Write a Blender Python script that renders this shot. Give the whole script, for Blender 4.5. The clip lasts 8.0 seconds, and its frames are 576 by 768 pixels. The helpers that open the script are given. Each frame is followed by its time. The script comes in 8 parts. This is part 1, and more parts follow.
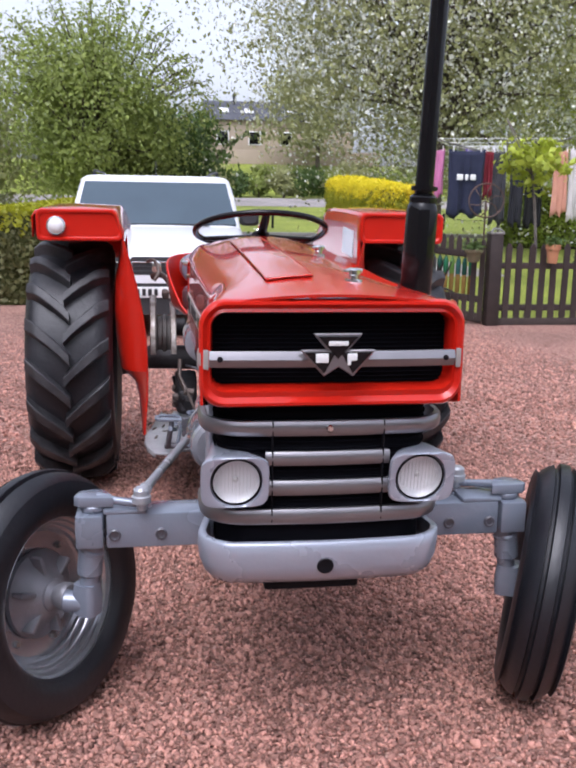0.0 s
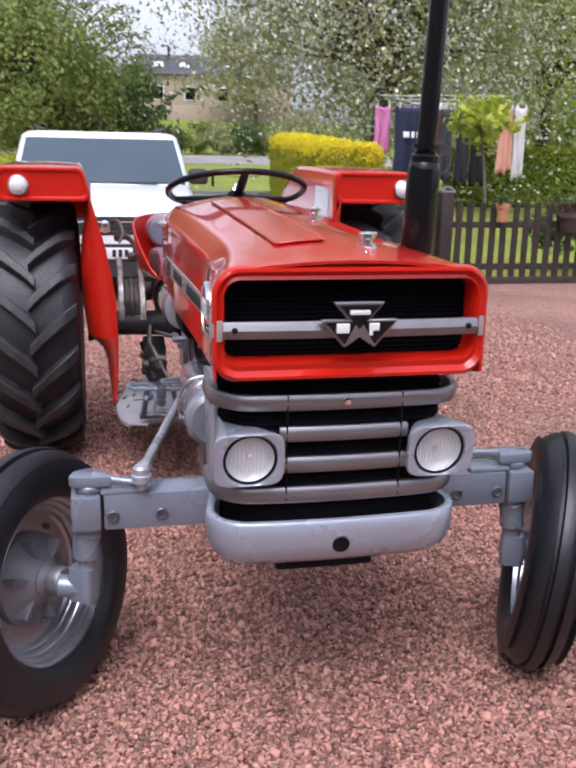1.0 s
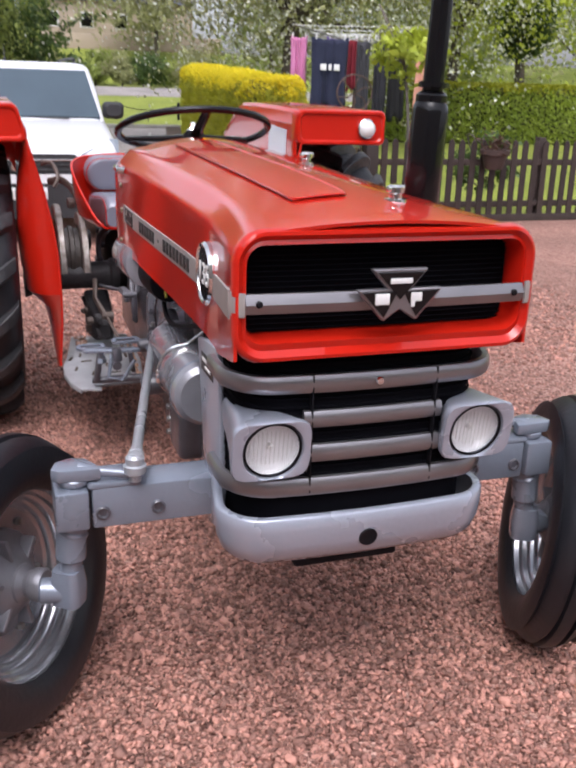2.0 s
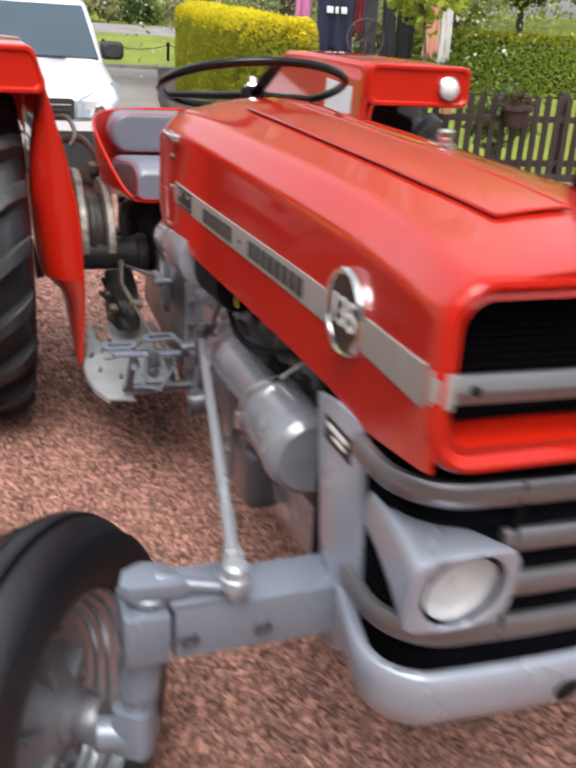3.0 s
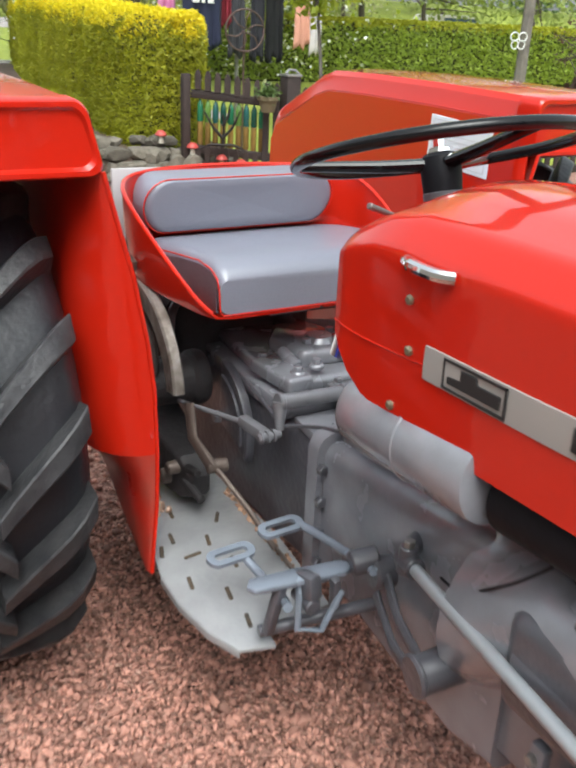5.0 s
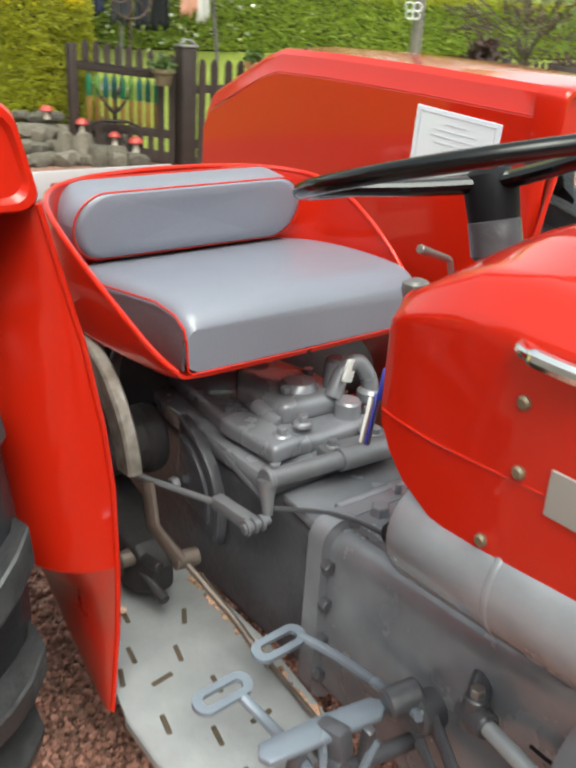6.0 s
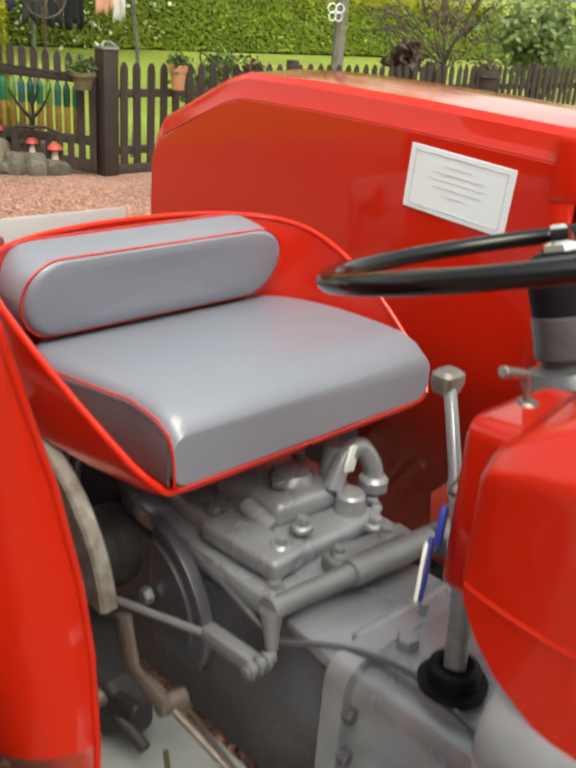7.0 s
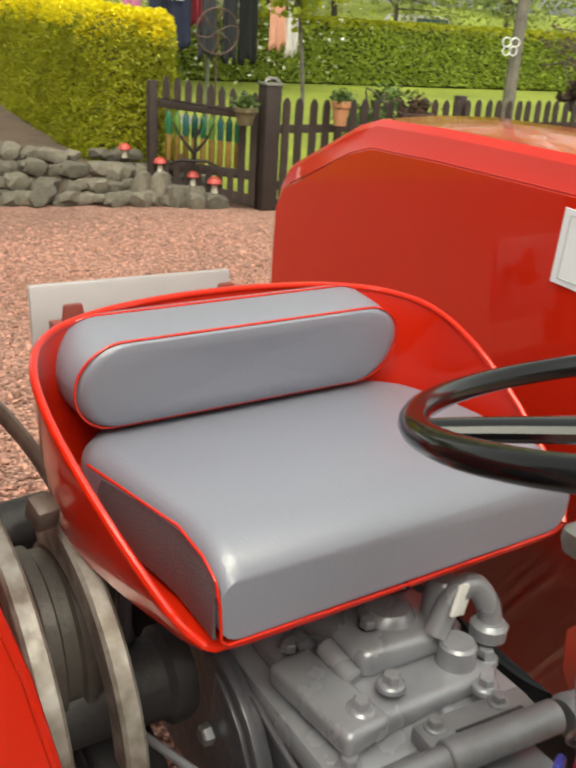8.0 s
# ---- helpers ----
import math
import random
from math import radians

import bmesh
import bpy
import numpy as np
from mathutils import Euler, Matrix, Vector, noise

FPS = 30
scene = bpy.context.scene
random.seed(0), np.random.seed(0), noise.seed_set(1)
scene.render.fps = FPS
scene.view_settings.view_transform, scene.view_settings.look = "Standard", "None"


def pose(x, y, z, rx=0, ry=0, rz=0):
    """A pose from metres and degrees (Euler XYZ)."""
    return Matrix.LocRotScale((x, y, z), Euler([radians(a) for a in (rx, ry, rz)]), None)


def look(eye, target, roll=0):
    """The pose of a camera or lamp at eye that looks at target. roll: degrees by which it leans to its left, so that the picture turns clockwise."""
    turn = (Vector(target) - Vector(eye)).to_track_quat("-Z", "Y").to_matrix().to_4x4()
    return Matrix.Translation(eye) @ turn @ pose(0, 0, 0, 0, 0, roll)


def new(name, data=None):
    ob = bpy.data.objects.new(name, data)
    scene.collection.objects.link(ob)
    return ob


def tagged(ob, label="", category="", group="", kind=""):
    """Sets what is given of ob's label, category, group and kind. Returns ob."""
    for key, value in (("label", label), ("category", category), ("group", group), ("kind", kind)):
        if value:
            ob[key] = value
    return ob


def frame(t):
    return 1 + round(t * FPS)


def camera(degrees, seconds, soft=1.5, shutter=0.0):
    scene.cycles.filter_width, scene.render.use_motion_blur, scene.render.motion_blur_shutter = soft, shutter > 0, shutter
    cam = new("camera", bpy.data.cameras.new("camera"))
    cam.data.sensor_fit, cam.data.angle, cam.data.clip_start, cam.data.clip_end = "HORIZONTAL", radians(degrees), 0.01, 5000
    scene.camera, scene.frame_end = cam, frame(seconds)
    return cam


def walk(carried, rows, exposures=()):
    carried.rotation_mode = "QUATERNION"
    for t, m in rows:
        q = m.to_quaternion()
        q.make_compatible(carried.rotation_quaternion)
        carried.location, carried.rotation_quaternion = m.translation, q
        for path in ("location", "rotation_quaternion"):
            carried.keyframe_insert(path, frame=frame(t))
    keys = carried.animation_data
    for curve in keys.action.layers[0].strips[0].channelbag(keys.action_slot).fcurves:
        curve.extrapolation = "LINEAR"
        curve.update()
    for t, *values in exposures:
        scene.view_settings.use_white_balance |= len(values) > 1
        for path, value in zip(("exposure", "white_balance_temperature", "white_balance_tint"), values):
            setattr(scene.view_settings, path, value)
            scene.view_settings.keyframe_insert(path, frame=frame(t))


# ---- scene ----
cam = camera(36.4, 8.0, soft=2.8, shutter=0.5)
PATH = [
    (0, (-0.35, -2.047, 1.362), (-0.068, -0.113, 0.935), 1.0),
    (0.5, (-0.389, -2.005, 1.363), (-0.06, -0.089, 0.894), 1.1),
    (1, (-0.485, -1.917, 1.361), (-0.069, -0.029, 0.847), 1.2),
    (1.5, (-0.587, -1.788, 1.369), (-0.066, 0.055, 0.795), 1.2),
    (1.7, (-0.615, -1.738, 1.367), (-0.047, 0.085, 0.771), 0.9),
    (2.8, (-0.663, -1.175, 1.37), (0.01, 0.549, 0.611), 4.2),
    (3, (-0.713, -1.035, 1.369), (-0.069, 0.703, 0.617), 3.6),
    (3.3, (-0.781, -0.845, 1.39), (-0.15, 0.909, 0.665), 3.0),
    (3.5, (-0.827, -0.712, 1.405), (-0.189, 1.04, 0.682), 2.8),
    (4, (-0.865, -0.351, 1.411), (-0.201, 1.39, 0.682), 3.3),
    (4.5, (-0.992, -0.062, 1.409), (-0.143, 1.589, 0.664), 2.5),
    (4.7, (-1.017, 0.033, 1.416), (-0.116, 1.652, 0.664), 2.4),
    (5.8, (-0.898, 0.555, 1.395), (0.182, 2.037, 0.598), 3.5),
    (6, (-0.909, 0.639, 1.407), (0.234, 2.066, 0.598), 3.5),
    (6.5, (-0.921, 0.819, 1.433), (0.366, 2.108, 0.606), 3.9),
    (7, (-0.821, 0.942, 1.441), (0.458, 2.253, 0.637), 4.3),
    (7.5, (-0.667, 1.042, 1.458), (0.48, 2.489, 0.688), 4.2),
    (8, (-0.59, 1.098, 1.451), (0.423, 2.644, 0.687), 3.6),
]
walk(cam, [(t, look(eye, target, roll)) for t, eye, target, roll in PATH],
     [(0, 0.89, 5800, 18), (1.5, 0.90, 5950, 19), (3, 1.04, 6350, 9), (4.5, 1.23, 6200, 6), (6, 1.36, 6550, -4), (8, 1.12, 7350, -2)])

# ---- light ----
world = bpy.data.worlds.new("overcast_sky")
scene.world = world
world.use_nodes = True
wn = world.node_tree
wn.nodes.clear()
SUN_UP, SUN_TURN = 60.0, 205.0
sky = wn.nodes.new("ShaderNodeTexSky")
sky.sky_type = "NISHITA"
sky.sun_disc = False
sky.sun_elevation, sky.sun_rotation = radians(SUN_UP), radians(SUN_TURN)
sky.air_density, sky.dust_density, sky.ozone_density = 1.0, 4.0, 1.0
hsv = wn.nodes.new("ShaderNodeHueSaturation")
hsv.inputs["Saturation"].default_value = 0.22
bg = wn.nodes.new("ShaderNodeBackground")
bg.inputs["Strength"].default_value = 0.15
wout = wn.nodes.new("ShaderNodeOutputWorld")
wn.links.new(sky.outputs[0], hsv.inputs["Color"])
wn.links.new(hsv.outputs[0], bg.inputs["Color"])
wn.links.new(bg.outputs[0], wout.inputs["Surface"])

sun_data = bpy.data.lights.new("sun", "SUN")
sun_data.energy, sun_data.angle, sun_data.color = 0.75, radians(40), (1.0, 0.95, 0.89)
sun = new("sun", sun_data)
a, e = radians(SUN_TURN), radians(SUN_UP)
toward = Vector((math.sin(a) * math.cos(e), math.cos(a) * math.cos(e), math.sin(e)))
sun.matrix_world = look(toward * 30, (0, 0, 0))


# ---- materials ----
def mat(name, c1, c2=None, scale=6.0, rough=0.5, metal=0.0, bump=0.0, bscale=60.0, coat=0.0, rvar=0.12,
        island=0.0, rand=0.0, trans=0.0, detail=5.0, sub=0.0, contrast=0.3, spec=0.5, coat_ior=1.5):
    """A procedural surface: two noise scales in the colour, uneven roughness, fine relief."""
    m = bpy.data.materials.new(name)
    m.use_nodes = True
    t = m.node_tree
    n, l = t.nodes, t.links
    bsdf = n["Principled BSDF"]
    c2 = c2 or tuple(v * 0.8 for v in c1)
    co = n.new("ShaderNodeTexCoord")
    big = n.new("ShaderNodeTexNoise")
    big.inputs["Scale"].default_value, big.inputs["Detail"].default_value = scale, detail
    l.new(co.outputs["Object"], big.inputs["Vector"])
    ramp = n.new("ShaderNodeMapRange")
    ramp.inputs["From Min"].default_value, ramp.inputs["From Max"].default_value = 0.5 - contrast, 0.5 + contrast
    l.new(big.outputs["Fac"], ramp.inputs["Value"])
    mix = n.new("ShaderNodeMix")
    mix.data_type = "RGBA"
    mix.inputs["A"].default_value, mix.inputs["B"].default_value = (*c1, 1), (*c2, 1)
    l.new(ramp.outputs["Result"], mix.inputs["Factor"])
    col = mix.outputs["Result"]
    if island or rand:
        src = n.new("ShaderNodeNewGeometry").outputs["Random Per Island"] if island else n.new("ShaderNodeObjectInfo").outputs["Random"]
        span = n.new("ShaderNodeMapRange")
        k = island or rand
        span.inputs["To Min"].default_value, span.inputs["To Max"].default_value = 1 - k, 1 + k
        l.new(src, span.inputs["Value"])
        hs = n.new("ShaderNodeHueSaturation")
        l.new(span.outputs["Result"], hs.inputs["Value"])
        l.new(col, hs.inputs["Color"])
        col = hs.outputs["Color"]
    l.new(col, bsdf.inputs["Base Color"])
    fine = n.new("ShaderNodeTexNoise")
    fine.inputs["Scale"].default_value, fine.inputs["Detail"].default_value = bscale, 4.0
    l.new(co.outputs["Object"], fine.inputs["Vector"])
    rr = n.new("ShaderNodeMapRange")
    rr.inputs["To Min"].default_value, rr.inputs["To Max"].default_value = max(rough - rvar, 0.02), min(rough + rvar, 1.0)
    l.new(big.outputs["Fac"], rr.inputs["Value"])
    l.new(rr.outputs["Result"], bsdf.inputs["Roughness"])
    bsdf.inputs["Metallic"].default_value = metal
    bsdf.inputs["Specular IOR Level"].default_value = spec
    bsdf.inputs["Coat Weight"].default_value = coat
    bsdf.inputs["Coat Roughness"].default_value = 0.04
    bsdf.inputs["Coat IOR"].default_value = coat_ior
    if trans:
        bsdf.inputs["Transmission Weight"].default_value = trans
    if sub:
        bsdf.inputs["Subsurface Weight"].default_value = sub
    if bump:
        b = n.new("ShaderNodeBump")
        b.inputs["Strength"].default_value, b.inputs["Distance"].default_value = bump, 0.01
        l.new(fine.outputs["Fac"], b.inputs["Height"])
        l.new(b.outputs["Normal"], bsdf.inputs["Normal"])
    return m


RED = mat("red_enamel", (0.52, 0.0150, 0.0050), (0.455, 0.0122, 0.0044), 2.5, 0.30, 0, 0, 7, coat=0.95, rvar=0.05, spec=0.10, coat_ior=1.45)
SILVER = mat("silver_paint", (0.385, 0.415, 0.49), (0.315, 0.34, 0.40), 5, 0.28, 0.35, 0.05, 90, coat=0.25)
RIM = mat("silver_rim_paint", (0.45, 0.465, 0.495), (0.36, 0.37, 0.395), 5, 0.20, 0.8, 0.04, 90, coat=0.25)
TRIM = mat("brushed_trim", (0.27, 0.262, 0.275), (0.225, 0.216, 0.228), 14, 0.30, 0.75, rvar=0.06)
STRIPE = mat("grey_stripe", (0.33, 0.31, 0.29), (0.28, 0.26, 0.25), 6, 0.4, 0.1)
GREY = mat("grey_machine_paint", (0.295, 0.297, 0.330), (0.165, 0.166, 0.188), 10, 0.25, 0.2, 0.12, 45, coat=0.6)
CAST = mat("grey_casting", (0.105, 0.104, 0.122), (0.058, 0.056, 0.064), 9, 0.34, 0.15, 0.25, 55, coat=0.3)
AXLE = mat("blue_grey_paint", (0.225, 0.255, 0.31), (0.172, 0.195, 0.238), 8, 0.26, 0.25, 0.12, 60, coat=0.3)
LINK = mat("pale_link_paint", (0.38, 0.40, 0.43), (0.30, 0.32, 0.34), 8, 0.3, 0.3, 0.1, 60)
SHAFT = mat("greyed_shaft", (0.232, 0.232, 0.258), (0.15, 0.148, 0.160), 14, 0.40, 0.35, 0.15, 70)
STEEL = mat("worn_steel", (0.36, 0.355, 0.345), (0.20, 0.185, 0.17), 16, 0.42, 0.75, 0.2, 80)
RUSTED = mat("worn_band_steel", (0.35, 0.325, 0.30), (0.14, 0.11, 0.09), 34, 0.42, 0.45, 0.15, 60, contrast=0.2)
REFLECTOR = mat("lamp_reflector", (0.92, 0.92, 0.94), (0.88, 0.88, 0.90), 30, 0.5, 0.25, rvar=0.04)
CHROME = mat("chrome", (0.82, 0.82, 0.82), (0.74, 0.74, 0.74), 10, 0.08, 1.0, rvar=0.03)
RUBBER = mat("tyre_rubber", (0.009, 0.009, 0.012), (0.018, 0.018, 0.022), 9, 0.46, 0, 0.22, 60, spec=0.5)
RUBBER_SHINE = mat("dressed_front_tyre", (0.005, 0.0055, 0.008), (0.011, 0.0115, 0.015), 9, 0.40, 0, 0.10, 70, spec=0.55)
LUGRUBBER = mat("dusty_lug_rubber", (0.012, 0.012, 0.015), (0.056, 0.055, 0.058), 26, 0.5, 0, 0.3, 70, spec=0.5, rand=0.2)
DARKMESH = mat("dull_black_mesh", (0.0035, 0.0035, 0.005), (0.005, 0.005, 0.007), 9, 0.8, 0, 0, 60, spec=0.03)
BRASS = mat("worn_brass", (0.30, 0.255, 0.175), (0.20, 0.175, 0.13), 30, 0.4, 0.7, 0.1, 60)
DARKCAST = mat("very_dark_casting", (0.034, 0.031, 0.034), (0.017, 0.015, 0.016), 14, 0.55, 0.1, 0.35, 50)
# brown patches in this red stand for gravel mirrored in the enamel
SKIRTRED = mat("red_painted_reflection", (0.40, 0.017, 0.009), (0.25, 0.055, 0.038), 7, 0.32, 0, 0.02, 50, coat=0.7, contrast=0.16)
BROWN = mat("rusty_brown_steel", (0.15, 0.12, 0.105), (0.075, 0.052, 0.043), 20, 0.5, 0.35, 0.25, 60)
BLACK = mat("black_paint", (0.005, 0.005, 0.007), (0.008, 0.008, 0.010), 6, 0.50, 0, 0.1, 60, spec=0.14)
GLOSSBLACK = mat("gloss_black", (0.004, 0.004, 0.005), (0.006, 0.006, 0.007), 6, 0.14, 0, coat=0.25, spec=0.2)
VINYL = mat("grey_vinyl", (0.195, 0.201, 0.250), (0.175, 0.181, 0.226), 4, 0.37, 0, 0.10, 260, spec=0.9)
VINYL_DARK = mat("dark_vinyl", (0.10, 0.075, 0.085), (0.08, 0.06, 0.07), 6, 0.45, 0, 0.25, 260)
WHITE = mat("white_print", (0.75, 0.75, 0.74), (0.68, 0.68, 0.67), 9, 0.5)
INK = mat("black_print", (0.015, 0.014, 0.016), (0.02, 0.02, 0.02), 9, 0.5)
PAPER = mat("laminated_paper", (0.74, 0.78, 0.84), (0.70, 0.74, 0.80), 5, 0.25, coat=0.3)
LAMPLENS = mat("lamp_lens", (0.80, 0.80, 0.78), (0.7, 0.7, 0.7), 10, 0.12, 0, coat=0.6)
BLUE = mat("blue_tag", (0.03, 0.04, 0.35), (0.02, 0.03, 0.28), 10, 0.35)
WINE = mat("faded_red_lever", (0.24, 0.04, 0.03), (0.13, 0.03, 0.025), 12, 0.5)

glass_mat = bpy.data.materials.new("clear_glass")
glass_mat.use_nodes = True
gb = glass_mat.node_tree.nodes["Principled BSDF"]
gb.inputs["Transmission Weight"].default_value, gb.inputs["Roughness"].default_value, gb.inputs["IOR"].default_value = 1.0, 0.06, 1.15


# ---- building tools ----
def merge(bm, tmp, m=None):
    """Adds a small bmesh to a larger one."""
    if m is not None:
        bmesh.ops.transform(tmp, matrix=m, verts=tmp.verts)
    me = bpy.data.meshes.new("tmp")
    tmp.to_mesh(me)
    tmp.free()
    bm.from_mesh(me)
    bpy.data.meshes.remove(me)
    return bm


def box(bm, c, s, r=(0, 0, 0), bev=0.004, seg=2):
    tmp = bmesh.new()
    bmesh.ops.create_cube(tmp, size=1)
    bmesh.ops.scale(tmp, vec=s, verts=tmp.verts)
    bev = min(bev, min(s) * 0.45)
    if bev > 0:
        bmesh.ops.bevel(tmp, geom=tmp.edges[:], offset=bev, segments=seg, affect="EDGES", profile=0.5)
    return merge(bm, tmp, pose(*c, *r))


def basis(d):
    d = Vector(d).normalized()
    u = d.orthogonal().normalized()
    return d, u, d.cross(u)


def lathe(bm, prof, p, axis, seg=32):
    """Turns a profile of (radius, height) about an axis through p."""
    d, u, v = basis(axis)
    p = Vector(p)
    rings = []
    for r, h in prof:
        if r < 1e-5:
            rings.append([bm.verts.new(p + d * h)])
        else:
            rings.append([bm.verts.new(p + d * h + (u * math.cos(k) + v * math.sin(k)) * r) for k in (2 * math.pi * i / seg for i in range(seg))])
    for a, b in zip(rings, rings[1:]):
        for i in range(seg):
            j = (i + 1) % seg
            q = [a[i % len(a)], a[j % len(a)], b[j % len(b)], b[i % len(b)]]
            q = [w for k, w in enumerate(q) if w not in q[:k]]
            if len(q) > 2:
                bm.faces.new(q)
    return bm


def cyl(bm, p0, p1, r0, r1=None, seg=20, bev=0.002):
    p0, p1 = Vector(p0), Vector(p1)
    r1 = r0 if r1 is None else r1
    h = (p1 - p0).length
    b = min(bev, h * 0.4, r0 * 0.4, r1 * 0.4)
    return lathe(bm, [(0, 0), (r0 - b, 0), (r0, b), (r1, h - b), (r1 - b, h), (0, h)], p0, p1 - p0, seg)


def smooth_line(pts, n=6, closed=False):
    """A Catmull-Rom line through the points."""
    pts = [Vector(p) for p in pts]
    out = []
    k = len(pts)
    for i in range(k if closed else k - 1):
        if closed:
            a, b, c, d = pts[i - 1], pts[i], pts[(i + 1) % k], pts[(i + 2) % k]
        else:
            a, b, c, d = pts[max(i - 1, 0)], pts[i], pts[i + 1], pts[min(i + 2, k - 1)]
        for s in range(n):
            t = s / n
            out.append(0.5 * (2 * b + (c - a) * t + (2 * a - 5 * b + 4 * c - d) * t * t + (3 * b - a - 3 * c + d) * t ** 3))
    if not closed:
        out.append(pts[-1])
    return out


def tube(bm, pts, r, seg=10, closed=False, flat=None):
    """Sweeps a round section along points. r: one radius or one for each point; flat: (width, height) of an oblong section."""
    pts = [Vector(p) for p in pts]
    k = len(pts)
    rs = r if isinstance(r, (list, tuple)) else [r] * k
    up = None
    rings = []
    for i, p in enumerate(pts):
        d = (pts[(i + 1) % k] - pts[i - 1]) if closed else (pts[min(i + 1, k - 1)] - pts[max(i - 1, 0)])
        d.normalize()
        if up is None:
            up = Vector((0, 0, 1)) if abs(d.z) < 0.9 else Vector((0, 1, 0))
        up = (up - d * up.dot(d)).normalized()
        side = d.cross(up)
        fx, fy = flat or (1, 1)
        rings.append([bm.verts.new(p + (side * math.cos(q) * fx + up * math.sin(q) * fy) * rs[i]) for q in (2 * math.pi * j / seg for j in range(seg))])
    pairs = list(zip(rings, rings[1:])) + ([(rings[-1], rings[0])] if closed else [])
    for a, b in pairs:
        for j in range(seg):
            bm.faces.new((a[j], a[(j + 1) % seg], b[(j + 1) % seg], b[j]))
    if not closed:
        bm.faces.new(rings[0][::-1])
        bm.faces.new(rings[-1])
    return bm


def loft(bm, rings, closed=True, caps=True):
    """Joins rings of equally many points by faces."""
    vs = [[bm.verts.new(p) for p in ring] for ring in rings]
    n = len(vs[0])
    for a, b in zip(vs, vs[1:]):
        for j in range(n if closed else n - 1):
            bm.faces.new((a[j], a[(j + 1) % n], b[(j + 1) % n], b[j]))
    if caps and closed:
        bm.faces.new(vs[0][::-1])
        bm.faces.new(vs[-1])
    return bm


def prism(bm, poly, axis, lo, hi, bev=0.003, seg=2):
    """Extrudes a polygon, given in the two other axes, along an axis."""
    tmp = bmesh.new()
    put = {"x": lambda p, h: (h, p[0], p[1]), "y": lambda p, h: (p[0], h, p[1]), "z": lambda p, h: (p[0], p[1], h)}[axis]
    a = [tmp.verts.new(put(p, lo)) for p in poly]
    b = [tmp.verts.new(put(p, hi)) for p in poly]
    n = len(poly)
    tmp.faces.new(a)
    tmp.faces.new(b[::-1])
    for j in range(n):
        tmp.faces.new((a[j], b[j], b[(j + 1) % n], a[(j + 1) % n]))
    bmesh.ops.recalc_face_normals(tmp, faces=tmp.faces)
    if bev > 0:
        bmesh.ops.bevel(tmp, geom=tmp.edges[:], offset=bev, segments=seg, affect="EDGES", profile=0.5)
    return merge(bm, tmp)


def rounded(w0, w1, h0, h1, r, n=6):
    """A rounded rectangle as points of two axes, anticlockwise from the lower right corner."""
    r = min(r, (w1 - w0) / 2, (h1 - h0) / 2)
    pts = []
    for cx, cy, q in ((w1 - r, h0 + r, -90), (w1 - r, h1 - r, 0), (w0 + r, h1 - r, 90), (w0 + r, h0 + r, 180)):
        for i in range(n + 1):
            k = radians(q + 90 * i / n)
            pts.append((cx + r * math.cos(k), cy + r * math.sin(k)))
    return pts


def finish(name, bm, material, sharp=32):
    me = bpy.data.meshes.new(name)
    bmesh.ops.recalc_face_normals(bm, faces=bm.faces)
    bm.to_mesh(me)
    bm.free()
    me.materials.append(material)
    me.shade_smooth()
    me.set_sharp_from_angle(angle=radians(sharp))
    return me


def part(name, bm, material, parent, label="", sharp=32):
    """Links a bmesh as one mesh object under a thing or a part."""
    ob = new(name, finish(name, bm, material, sharp))
    ob.parent = parent
    return tagged(ob, label)


def sheet(ob, thick, offset, crisp=True):
    """Gives a surface the thickness of sheet metal, with crisp edges."""
    sol = ob.modifiers.new("sheet", "SOLIDIFY")
    sol.thickness, sol.offset = thick, offset
    if crisp:
        split = ob.modifiers.new("crisp", "EDGE_SPLIT")
        split.split_angle = radians(50)


def thing(name, label, category, group="", at=(0, 0, 0), turn=0.0, kind=""):
    """An empty at the base of a thing, to carry its parts."""
    ob = new(name)
    ob.empty_display_size = 0.1
    ob.matrix_basis = pose(*at, 0, 0, turn)
    return tagged(ob, label, category, group, kind)


def smooth01(v):
    v = min(max(v, 0.0), 1.0)
    return v * v * (3 - 2 * v)


def settle(obs, x, y, z):
    """Moves whole parts together."""
    for ob in obs:
        ob.location = (x, y, z)


def raw_mesh(name, verts, faces, material, smooth=False):
    """A mesh from arrays of corner places and of equally long faces."""
    verts, faces = np.asarray(verts, np.float32), np.asarray(faces, np.int32)
    me = bpy.data.meshes.new(name)
    k = faces.shape[1]
    me.vertices.add(len(verts))
    me.vertices.foreach_set("co", verts.ravel())
    me.loops.add(faces.size)
    me.loops.foreach_set("vertex_index", faces.ravel())
    me.polygons.add(len(faces))
    me.polygons.foreach_set("loop_start", np.arange(0, faces.size, k, dtype=np.int32))
    me.update(calc_edges=True)
    me.materials.append(material)
    if smooth:
        me.shade_smooth()
    return me


def letters(text, size, material, m, parent, name="numeral", depth=0.002):
    """Raised figures in the built-in font."""
    cu = bpy.data.curves.new("tmp", "FONT")
    cu.body, cu.size, cu.extrude, cu.align_x, cu.align_y = text, size, depth, "CENTER", "CENTER"
    tmp = bpy.data.objects.new("tmp", cu)
    me = bpy.data.meshes.new_from_object(tmp)
    bpy.data.objects.remove(tmp)
    bpy.data.curves.remove(cu)
    me.transform(m)
    me.materials.clear()
    me.materials.append(material)
    ob = new(name, me)
    ob.parent = parent
    return ob


